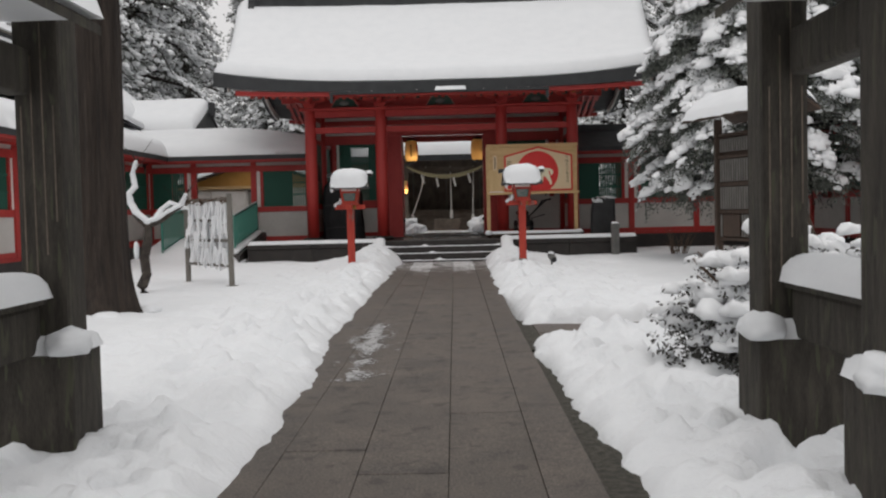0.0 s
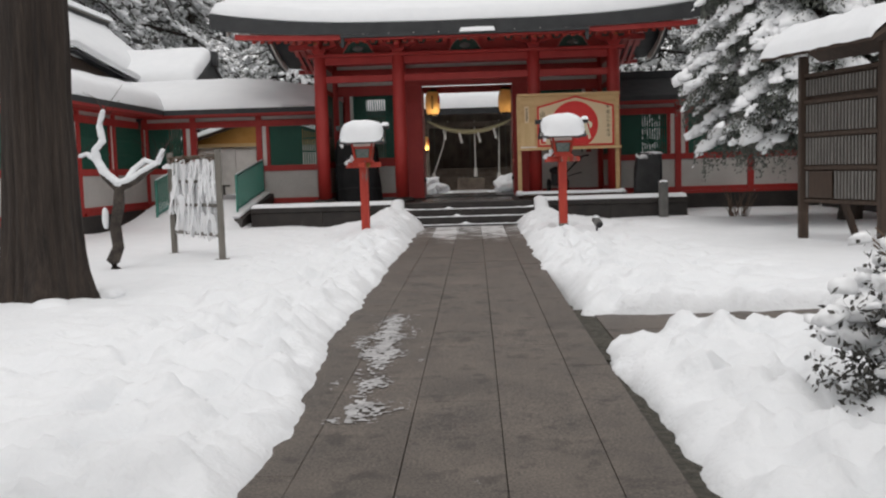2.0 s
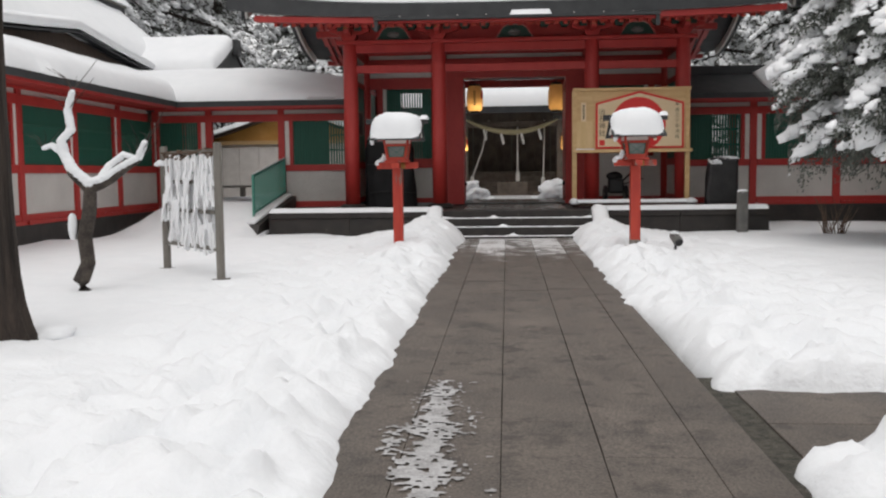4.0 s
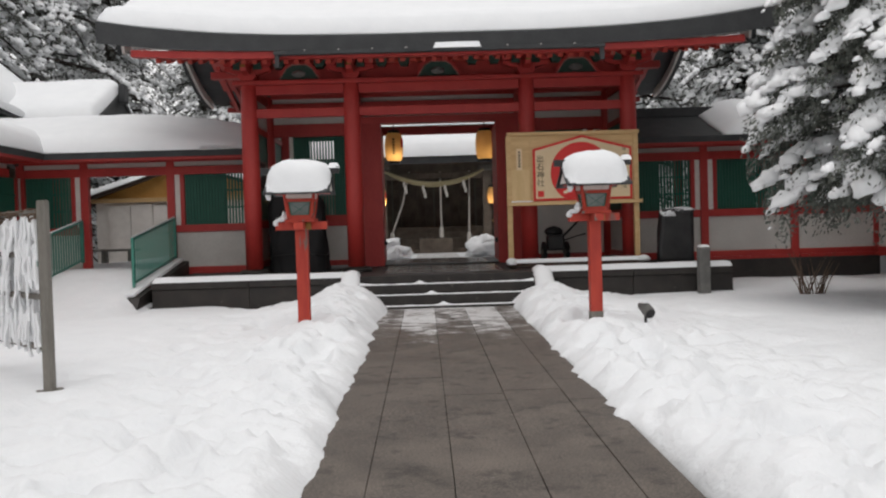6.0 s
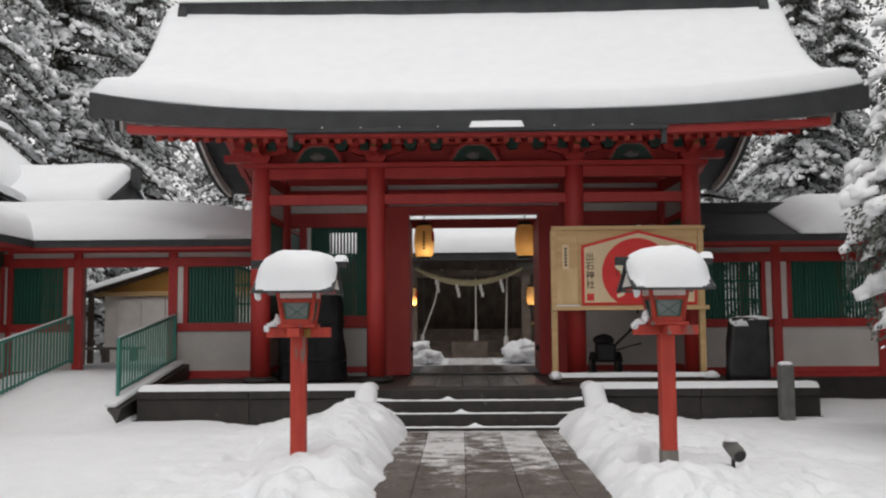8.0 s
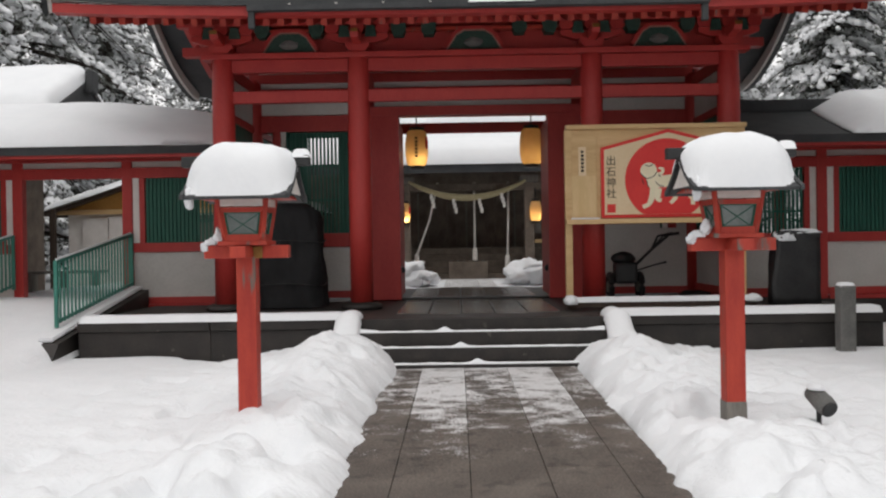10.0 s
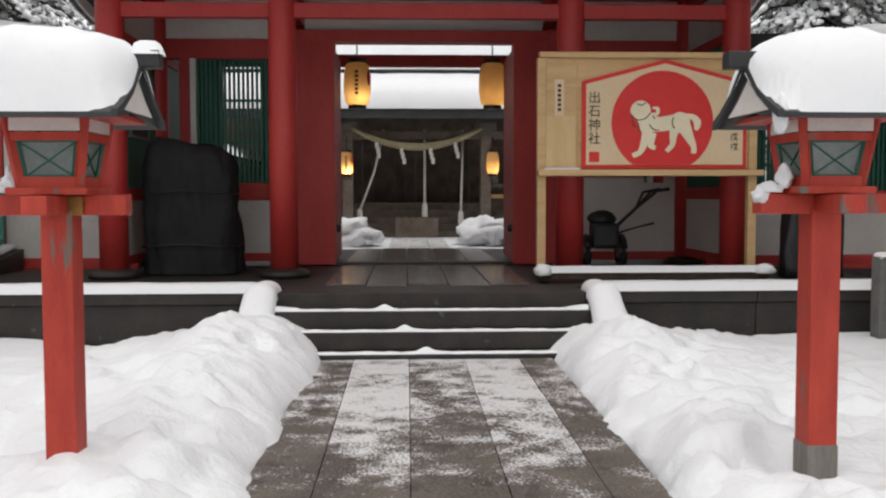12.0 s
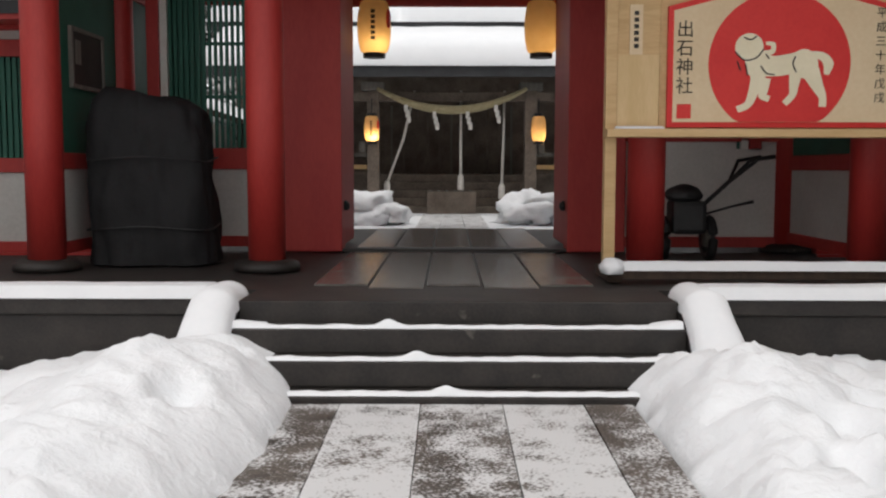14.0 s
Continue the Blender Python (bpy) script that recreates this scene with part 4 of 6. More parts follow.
snow_roof("corridor_snow", "deep snow on the corridor roof", "x", XW - 1.5, AX - 4.0, CW + 1.05, 1.93, 3.30, 3.95, 0.005, 0.36, round_by=0.5, seed=3, ends=(0.05, 3.2))
snow_roof("corridor_snow", "deep snow on the corridor roof", "y", 15.0, CW + 1.4, XW - 1.05, 1.93, 3.30, 3.95, 0.006, 0.42, round_by=0.5, seed=6)
east = thing("corridor_east", (7, CW, 0.6), "vermilion corridor with green lattice windows and white plaster", "corridor", kind="structure")
EP = (AX + 3.98, 5.55, 7.55, XE)
for x in EP[1:]:
    post(east, x, CW)
corridor_bay(east, "x", EP[0], 5.46, CW, -1, 1)
corridor_bay(east, "x", 5.64, 7.46, CW, -1, -1)
corridor_bay(east, "x", 7.64, XE - 0.085, CW, -1, -1)
corridor_head(east, "x", EP[0], XE, CW, -1)
for y0, y1 in zip(WP[1:], WP):
    post(east, XE, y0)
    corridor_bay(east, "y", y0 + 0.085, y1 - 0.085, XE, -1, 1)
corridor_head(east, "y", 15.5, 28.35, XE, -1)
part("corridor_roof", pitched("x", AX + 3.84, XE + 1.2, CW + 1.05, 1.9, 3.30, 3.95, -0.13, 0.0), ROOF_DARK, east)
part("corridor_roof", pitched("y", 15.0, CW + 1.1, XE + 1.05, 1.9, 3.305, 3.955, -0.13, 0.0), ROOF_DARK, east)
part("roof_ridge", bx(AX + 3.9, 6.4, CW + 0.9, CW + 1.2, 3.9, 4.12, 0.02), ROOF_DARK, east)
for x in (4.5, 5.55, 7.55, 9.4):
    post(east, x, CW + 2.0)
snow_roof("corridor_snow", "deep snow on the corridor roof with a bare dark end", "x", 5.75, XE + 1.5, CW + 1.05, 1.93, 3.30, 3.95, 0.005, 0.36, round_by=0.5, seed=8, ends=(0.9, 0.05))
snow_roof("corridor_snow", "deep snow on the corridor roof", "y", 15.0, CW + 1.4, XE + 1.05, 1.93, 3.30, 3.95, 0.006, 0.42, round_by=0.5, seed=9)

# ---- halls behind the west corridor ----
hall = thing("shrine_hall", (-13, 26, 0), "snow-covered shrine hall with a low curved front gable", "hall", kind="structure")
part("hall_body", bx(-15.6, -11.4, 17, 33.2, 0, 4.1), WOOD_DARK, hall)
part("roof", pitched("y", 16.2, 35.4, -13.0, 2.0, 4.85, 6.62, -0.25, 0.0), ROOF_DARK, hall)
part("roof_ridge", bx(-13.25, -12.75, 16.4, 35.6, 6.45, 6.98, 0.03), ROOF_DARK, hall)
part("ridge_rib", bx(-12.75, -12.70, 16.4, 35.6, 6.90, 6.97), WOOD_GREY, hall)
snow_roof("hall_snow", "deep snow on the hall roof", "y", 16.2, 35.5, -13.0, 2.05, 4.85, 6.62, 0.005, 0.40, round_by=0.5, seed=12)
solid("ridge_snow", loaf(-13.4, -12.6, 16.3, 35.8, 6.98, 0.22, 0.3, 12, 100, 4), SNOW_SMOOTH, "long snow cap on the hall ridge", "snow", "snow on roofs", kind="stuff", smooth=True)
GY, GH = 27.4, 4.7


def porch_z(v):
    return 4.52 + 0.46 * (1 - min(1.0, abs(v))) ** 1.2


bmd, bms = bmesh.new(), bmesh.new()
for bm, lo, hi, x1 in ((bmd, -0.09, 0.0, -10.55), (bms, 0.006, 0.27, -10.5)):
    rows = []
    for k in range(41):
        v = -1 + 2 * k / 40
        y = GY + v * GH
        z = porch_z(v)
        h = hi if bm is bmd else lo + (hi - lo) * math.sqrt(max(0.05, 1 - max(0, (abs(v) - 0.9) / 0.1) ** 2))
        rows.append([bm.verts.new(p) for p in ((x1, y, z + lo), (x1 + (0.06 if bm is bms else 0), y, z + lo + (h - lo) * 0.6), (x1 - 0.12, y, z + h), (-12.6, y, z + h + 0.25), (-12.6, y, z + lo))])
    for a, b in zip(rows, rows[1:]):
        for q in range(4):
            bm.faces.new((a[q], b[q], b[q + 1], a[q + 1]))
    bmesh.ops.recalc_face_normals(bm, faces=bm.faces)
part("porch_roof", bmd, ROOF_DARK, hall, "", True)
solid("porch_snow", bms, SNOW_SMOOTH, "snow on the curved porch roof of the hall", "snow", "snow on roofs", kind="stuff", smooth=True)
part("porch_gable", prism([(GY - GH + 0.3, 3.6)] + [(GY + v / 10 * (GH - 0.3), porch_z(v / 10) - 0.08) for v in range(-10, 11)] + [(GY + GH - 0.3, 3.6)], "x", -11.0, -10.85), WOOD_BROWN, hall)
side_hall = thing("side_hall", (-12, 34, 0), "small hall with a snow roof and a dark open gable", "hall", kind="structure")
part("hall_body", bx(-14, -10.4, 32.6, 35.4, 0, 4.2), WOOD_DARK, side_hall)
part("roof", pitched("x", -13.0, -8.72, 34.0, 2.1, 4.42, 5.42, -0.12, 0.0), ROOF_DARK, side_hall)
part("gable_board", prism([(32.0, 4.0), (32.0, 4.35), (34.0, 5.34), (36.0, 4.35), (36.0, 4.0)], "x", -8.86, -8.78), ROOF_DARK, side_hall)
part("ridge_end", bx(-8.74, -8.56, 33.82, 34.18, 5.1, 5.6, 0.04), ROOF_DARK, side_hall)
snow_roof("hall_snow", "thick snow on the side hall roof", "x", -13.0, -8.74, 34.0, 2.15, 4.42, 5.42, 0.005, 0.34, round_by=0.5, seed=14)

# ---- shed seen through the gap in the west corridor ----
shed = thing("store_shed", (-8.5, 39.5, 0), "shed with ochre gable, pale wall panels and snow on its roof", "shed", kind="structure")
part("shed_wall", bx(-10.9, -5.6, 38.0, 42.0, 0.4, 2.62), WHITE_TRIM, shed)
part("ochre_gable", prism([(-10.9, 2.62), (-5.6, 2.62), (-5.6, 3.3), (-8.0, 3.62), (-10.9, 2.72)], "y", 37.99, 38.1), ORANGE_WALL, shed)
for k in range(3):
    part("pale_panel", bx(-10.5 + 0.7 * k, -9.82 + 0.7 * k, 37.93, 37.99, 0.5, 2.45 + 0.05 * (k % 2), 0.01), WHITE_TRIM, shed)
part("dark_door", bx(-8.3, -7.0, 37.94, 37.99, 0.5, 2.5, 0.01), WOOD_GREY, shed)
part("corner_post", bx(-11.2, -11.06, 37.5, 37.64, 0.4, 2.7, 0.01), WOOD_BROWN, shed)
part("tie_beam", bx(-11.2, -5.6, 37.86, 37.98, 2.55, 2.68, 0.01), WOOD_NEW, shed)
part("roof", pitched("y", 37.7, 42.6, -8.0, 3.5, 2.62, 3.78, -0.10, 0.0), WOOD_BROWN, shed)
snow_roof("shed_snow", "snow on the shed roof", "y", 37.65, 42.6, -8.0, 3.55, 2.62, 3.78, 0.004, 0.2, round_by=0.3, seed=15)
bench = thing("wooden_bench", (-9.0, 34, 0.8), "grey wooden bench with snow on it", "bench")
part("seat", bx(-10.1, -8.3, 33.4, 33.9, 1.12, 1.18, 0.01), WOOD_GREY, bench)
for x in (-9.9, -9.2, -8.5):
    part("leg", bx(x - 0.05, x + 0.05, 33.5, 33.8, 0.7, 1.12, 0.01), WOOD_GREY, bench)
court = bmesh.new()
bx(-20, 20, 33.62, 60, 0.0, 0.62, 0, court)
solid("inner_court", court, SNOW, "snow-covered inner court behind the gate", "court", kind="structure")
solid("inner_court_west", bx(-20, -5.75, 29.5, 33.6, 0.0, 0.72), SNOW, "snow-covered ground behind the west corridor", "court", kind="structure")
solid("inner_court_east", bx(5.15, 20, 29.5, 33.6, 0.0, 0.6), SNOW, "snow-covered ground behind the east corridor", "court", kind="structure")
walk_in = thing("inner_path", (AX, 36, 0.6), "wet stone path crossing the inner court", "path", kind="structure")
for k in range(9):
    for i in range(3):
        x0 = AX - 0.62 + 0.415 * i
        part("path_stone", bx(x0, x0 + 0.405, 33.61 + 0.62 * k, 34.22 + 0.62 * k, 0.55, 0.65, 0.008), SLAB, walk_in)
for k, (x, y, w, dd, h) in enumerate(((AX - 1.75, 36.3, 0.85, 1.1, 0.44), (AX - 1.2, 35.8, 0.42, 0.6, 0.25), (AX + 1.5, 36.3, 0.66, 1.0, 0.40), (AX + 2.1, 36.1, 0.8, 0.9, 0.40))):
    solid("snow_mound", lump((x, y, 0.75), (w, dd, h), k * 2.3, 4, 0.5, 0.3), SNOW, "shovelled heap of lumpy snow", "snow heap", "heaps behind the gate", smooth=True)

# ---- worship hall beyond the gate ----
main = thing("worship_hall", (AX, 42, 0.6), "dark timber worship hall with a snow-laden porch roof", "hall", kind="structure")
for s in (-1, 1):
    part("porch_post", bx(AX + s * 1.72 - 0.13, AX + s * 1.72 + 0.13, 39.3, 39.56, 0.6, 3.5, 0.015), WOOD_DARK, main)
    part("post_head", bx(AX + s * 1.72 - 0.25, AX + s * 1.72 + 0.25, 39.2, 39.66, 3.32, 3.5, 0.02), WOOD_GREY, main)
    part("side_rail", bx(*sorted((AX + s * 1.9, AX + s * 5.2)), 40.6, 40.72, 1.9, 2.0, 0.01), WOOD_GREY, main)
    part("side_rail", bx(*sorted((AX + s * 1.9, AX + s * 5.2)), 40.6, 40.72, 1.5, 1.58, 0.01), WOOD_DARK, main)
    part("side_shelf", bx(*sorted((AX + s * 1.95, AX + s * 4.2)), 40.3, 40.55, 1.62, 1.72, 0.01), WOOD_NEW, main)
    for k in range(5):
        x = AX + s * (2.05 + 0.36 * k)
        part("hung_plaque", bx(x - 0.07, x + 0.07, 40.27, 40.30, 2.0 + 0.05 * (k % 2), 2.25), WOOD_GREY, main)
    part("veranda_post", bx(AX + s * 3.6 - 0.1, AX + s * 3.6 + 0.1, 40.7, 40.9, 0.6, 3.6, 0.01), WOOD_DARK, main)
part("porch_beam", bx(AX - 2.4, AX + 2.4, 39.32, 39.54, 3.1, 3.3, 0.015), WOOD_DARK, main)
part("hall_wall", bx(AX - 5.4, AX + 5.4, 42.4, 42.6, 0.6, 4.9), WOOD_DARK, main)
part("floor", bx(AX - 5.3, AX + 5.3, 41.0, 42.4, 0.6, 1.5), WOOD_DARK, main)
for k in range(5):
    part("stair", bx(AX - 1.6, AX + 1.6, 40.0 + 0.22 * k, 41.0, 0.6 + 0.18 * k, 0.78 + 0.18 * k, 0.01), WOOD_DARK, main)
for k in range(11):
    x = AX - 1.5 + 0.3 * k
    part("door_bar", bx(x - 0.025, x + 0.025, 42.34, 42.4, 1.5, 3.2), WOOD_GREY if k % 5 == 0 else WOOD_DARK, main)
part("porch_roof", pitched("x", AX - 5.4, AX + 5.4, 41.2, 2.5, 3.78, 4.8, -0.22, 0.0), ROOF_DARK, main)
snow_roof("porch_snow", "deep snow on the porch roof of the worship hall", "x", AX - 5.4, AX + 5.4, 41.2, 2.55, 3.78, 4.8, 0.005, 0.42, round_by=0.5, seed=21)
part("main_eave", bx(AX - 5.6, AX + 5.6, 40.4, 40.7, 4.75, 4.95, 0.02), ROOF_DARK, main)
part("main_roof", pitched("x", AX - 5.6, AX + 5.6, 46.4, 6.0, 4.95, 9.0, -0.2, 0.0), ROOF_DARK, main)
snow_roof("main_snow", "deep snow on the high roof of the worship hall", "x", AX - 5.6, AX + 5.6, 46.4, 6.05, 4.95, 9.0, 0.005, 0.5, round_by=0.5, seed=22)
box_ = thing("offering_box", (AX, 39.9, 0.78), "dark slatted wooden offering box before the stairs", "box")
part("body", bx(AX - 0.55, AX + 0.55, 39.62, 39.98, 0.62, 1.12, 0.015), WOOD_DARK, box_)
for k in range(6):
    part("slat", bx(AX - 0.5 + 0.18 * k, AX - 0.44 + 0.18 * k, 39.64, 39.96, 1.122, 1.15), WOOD_GREY, box_)
rope = thing("straw_festoon", (AX, 39.3, 3.3), "thick twisted straw rope hung between the porch posts", "rope")
pts, rad = [], []
for k in range(33):
    u = -1 + k / 16
    pts.append((AX + u * 1.62, 39.2, 2.90 + 0.46 * u * u))
    rad.append(0.04 + 0.055 * (1 - u * u))
part("cord", tube(pts, rad, 10), STRAW, rope, "", True)
for k in range(1, 32):
    p = Vector(pts[k])
    part("twist", tube([p + Vector((-0.05, -rad[k] * 0.9, -rad[k] * 0.6)), p + Vector((0.0, -rad[k] * 1.05, 0)), p + Vector((0.05, -rad[k] * 0.9, rad[k] * 0.6))], [0.016] * 3, 5), STRAW, rope)
for u in (-0.6, -0.22, 0.22, 0.6):
    z = 2.90 + 0.46 * u * u - 0.06
    bm = bmesh.new()
    for q in range(3):
        bx(AX + u * 1.62 - 0.06 + 0.03 * q, AX + u * 1.62 + 0.02 + 0.03 * q, 39.12, 39.14, z - 0.12 * (q + 1) - 0.03, z - 0.12 * q, 0, bm)
    part("paper_streamer", bm, ROPE_WHITE, rope)
for x, z0, lean, on in ((AX + 0.2, 1.15, 0.0, 1), (AX + 1.12, 0.95, 0.05, 1), (AX - 1.45, 1.0, 0.62, 1)):
    bell = thing("bell_rope", (x, 39.75, z0), "white cloth bell rope with a tassel", "rope", "bell ropes")
    part("cord", tube([(x + lean, 39.75, 3.35), (x + lean * 0.6, 39.75, 2.3), (x, 39.75, z0 + 0.3)], [0.028, 0.03, 0.032], 8), ROPE_WHITE, bell, "", True)
    part("tassel", lathe([(0.035, 0.36), (0.07, 0.3), (0.075, 0.02), (0.06, 0)], 12, (x, 39.75, z0)), ROPE_WHITE, bell)


# ---- hanging paper lanterns ----
def paper_lantern(r, h, watts):
    t = thing("paper_lantern", (0, 0, 0), "glowing amber paper lantern with black rims and brushed marks", "lantern", "lanterns")
    prof = []
    for k in range(41):
        v = k / 40
        rr = r * (0.62 + 0.38 * math.sin(math.pi * min(max(v * 1.0, 0.0), 1.0)) ** 0.35)
        prof.append((rr - (0.006 if k % 2 else 0), -h / 2 + 0.06 + (h - 0.12) * v))
    bm = bmesh.new()
    rings = [[bm.verts.new((q * math.cos(2 * math.pi * i / 28), q * math.sin(2 * math.pi * i / 28), z)) for i in range(28)] for q, z in prof]
    for a, b in zip(rings, rings[1:]):
        for i in range(28):
            bm.faces.new((a[i], a[(i + 1) % 28], b[(i + 1) % 28], b[i]))
    part("paper_shade", bm, PAPER, t, "", True)
    part("top_rim", lathe([(r * 0.55, h / 2 - 0.065), (r * 0.66, h / 2 - 0.06), (r * 0.66, h / 2), (r * 0.55, h / 2)], 24), BLACK, t)
    part("bottom_rim", lathe([(r * 0.5, -h / 2), (r * 0.66, -h / 2), (r * 0.66, -h / 2 + 0.06), (r * 0.5, -h / 2 + 0.065)], 24), BLACK, t)
    part("hook", rod((0, 0, h / 2), (0, 0, h / 2 + 0.32), 0.012, None, 6), BLACK, t)
    bm = bmesh.new()
    for k in range(6):
        z = 0.22 * h - k * 0.085 * h
        bx(-0.035 * h, 0.035 * h, -r * 1.012, -r * 0.99, z - 0.03 * h, z + 0.028 * h, 0, bm)
    part("brush_mark", bm, INK, t)
    bm = bmesh.new()
    bmesh.ops.create_uvsphere(bm, u_segments=16, v_segments=10, radius=0.16 * h, matrix=Matrix.Translation((r * 0.86, -r * 0.42, 0.12 * h)) @ Matrix.Diagonal((0.25, 0.7, 1, 1)))
    part("red_crest", bm, BRIGHT_RED, t)
    bulb = new("bulb", bpy.data.lights.new("bulb", "POINT"))
    bulb.data.energy, bulb.data.color, bulb.data.shadow_soft_size = watts, (1.0, 0.70, 0.34), 0.03
    bulb.parent = t
    bulb.location = (0.03, -0.07, -h * 0.27)
    return t


L1 = paper_lantern(0.225, 0.80, 2.8)
L1.matrix_basis = pose(-1.325, 31.3, 3.49)
copy_thing(L1, pose(0.88, 31.3, 3.49, 0, 0, 180 - 70))
L2 = paper_lantern(0.165, 0.66, 4.2)
L2.matrix_basis = pose(-2.02, 39.3, 2.5)
copy_thing(L2, pose(1.62, 39.3, 2.5, 0, 0, 100))


# ---- red roadside lanterns ----
def garden_lantern(seed, bare_foot):
    t = thing("post_lantern", (0, 0, 0), "worn vermilion wooden lantern on a post under a loaf of snow", "lantern", "lanterns beside the path")
    part("post", bx(-0.076, 0.076, -0.076, 0.076, 0, 1.48, 0.008), RED_WORN, t, "red post with flaking paint")
    if bare_foot:
        part("post_foot", bx(-0.081, 0.081, -0.081, 0.081, 0, 0.30, 0.008), WOOD_GREY, t, "bare grey foot where paint is gone")
    part("tray_beam", bx(-0.33, 0.33, -0.055, 0.055, 1.46, 1.56, 0.008), RED_WORN, t)
    part("tray_cross", bx(-0.06, 0.06, -0.34, 0.34, 1.465, 1.555, 0.008), RED_WORN, t)
    part("beam_end_cap", bx(0.06, 0.13, -0.075, -0.06, 1.46, 1.55), BRASS, t)
    part("tray", bx(-0.19, 0.19, -0.19, 0.19, 1.56, 1.595, 0.006), RED_WORN, t)
    z0, z1 = 1.595, 1.92
    a, b = 0.135, 0.18
    for sx in (-1, 1):
        for sy in (-1, 1):
            part("corner_stile", bar((sx * a, sy * a, z0), (sx * b, sy * b, z1), 0.04, 0.04), RED_WORN, t)
    for k in range(4):
        m = Matrix.Rotation(k * math.pi / 2, 4, "Z")
        for name, z, w, h, mat in (("lower_rail", z0 + 0.025, a + 0.01, 0.05, RED_WORN), ("upper_rail", z1 - 0.085, b - 0.005, 0.04, RED_WORN), ("white_fillet", z1 - 0.03, b, 0.06, WHITE_TRIM)):
            bm = bx(-w, w, -w - 0.012, -w + 0.012, z - h / 2, z + h / 2)
            bmesh.ops.transform(bm, matrix=m, verts=bm.verts)
            part(name, bm, mat, t)
        bm = bmesh.new()
        q = [(-a + 0.02, -a + 0.004, z0 + 0.05), (a - 0.02, -a + 0.004, z0 + 0.05), (b - 0.04, -b + 0.024, z1 - 0.105), (-b + 0.04, -b + 0.024, z1 - 0.105)]
        bm.faces.new([bm.verts.new(p) for p in q])
        bmesh.ops.transform(bm, matrix=m, verts=bm.verts)
        pane = part("pane", bm, FROST_GLASS, t, "frosted pane")
        bm = bmesh.new()
        for i in range(4):
            p0, p1 = Vector(q[i]), Vector(q[(i + 1) % 4])
            bar(p0 + Vector((0, -0.006, 0)), p1 + Vector((0, -0.006, 0)), 0.022, 0.014, 0, bm)
        bar(Vector(q[0]) + Vector((0, -0.004, 0)), Vector(q[2]) + Vector((0, -0.004, 0)), 0.008, 0.006, 0, bm)
        bar(Vector(q[1]) + Vector((0, -0.004, 0)), Vector(q[3]) + Vector((0, -0.004, 0)), 0.008, 0.006, 0, bm)
        bmesh.ops.transform(bm, matrix=m, verts=bm.verts)
        part("green_frame", bm, GREEN, pane)
    part("eave_board", bx(-0.35, 0.35, -0.28, 0.28, 1.92, 1.945, 0.004), RED_WORN, t)
    bm = bmesh.new()
    prof = [(-0.40, 1.93), (-0.30, 1.975), (-0.16, 2.06), (-0.03, 2.18), (0.03, 2.18), (0.16, 2.06), (0.30, 1.975), (0.40, 1.93), (0.40, 1.905), (0, 1.96), (-0.40, 1.905)]
    part("roof", prism(prof, "x", -0.38, 0.38), ROOF_DARK, t, "dark curved gable roof")
    for s in (-1, 1):
        part("gable_edge", prism([(y * 1.04, z + 0.012) for y, z in prof[:8]] + [(y * 1.04, z - 0.025) for y, z in prof[7::-1]], "x", *sorted((s * 0.38, s * 0.41))), ROOF_DARK, t)
        part("gable_fill", prism([(-0.25, 1.955), (-0.12, 2.03), (0, 2.12), (0.12, 2.03), (0.25, 1.955)], "x", *sorted((s * 0.375, s * 0.384))), WHITE_TRIM, t)
    part("ridge_log", bx(-0.50, 0.50, -0.045, 0.045, 2.175, 2.26, 0.008), BLACK, t)
    bm = bmesh.new()
    n, m = 36, 26
    grid = []
    for i in range(n + 1):
        row = []
        for j in range(m + 1):
            u, v = -1 + 2 * i / n, -1 + 2 * j / m
            x, y = u * 0.41, v * 0.40
            e = (abs(u) ** 3.4 + abs(v) ** 4) ** (1 / 3.6)
            k = math.sqrt(max(0.0, 1 - min(1.0, e) ** 2.7))
            base = 2.175 - 0.25 * abs(v) ** 0.8
            w = 0.03 * noise.noise((x * 4 + seed, y * 4, 1)) + 0.01 * noise.noise((x * 13 + seed, y * 13, 1))
            row.append(bm.verts.new((x * (1.0 + 0.04 * k), y * (1 + 0.03 * k), base + (2.36 - base + w) * k)))
        grid.append(row)
    for i in range(n):
        for j in range(m):
            bm.faces.new((grid[i][j], grid[i + 1][j], grid[i + 1][j + 1], grid[i][j + 1]))
    part("snow_loaf", bm, SNOW_SMOOTH, t, "thick loaf of snow", True)
    part("snow_tail", lump((-0.36, -0.33, 1.92), (0.035, 0.05, 0.09), seed, 3, 0.3, 0.95), SNOW_SMOOTH, t, "", True)
    part("ridge_snow", loaf(0.36, 0.51, -0.05, 0.05, 2.26, 0.05, 0.05, 8, 6, seed), SNOW_SMOOTH, t, "", True)
    bm = lump((-0.27, -0.02, 1.58), (0.06, 0.07, 0.04), seed + 2, 3, 0.5, 0.3)
    lump((-0.325, -0.03, 1.55), (0.035, 0.05, 0.04), seed + 5, 3, 0.5, 0.9, bm)
    lump((-0.21, -0.05, 1.64), (0.04, 0.04, 0.06), seed + 7, 3, 0.5, 0.9, bm)
    part("tray_snow", bm, SNOW_SMOOTH, t, "", True)
    return t


garden_lantern(3, False).matrix_basis = pose(-2.22, 20.58, 0.11, 0, 0, 0)
garden_lantern(5, True).matrix_basis = pose(1.55, 20.55, 0.11, 0, 0, 2)

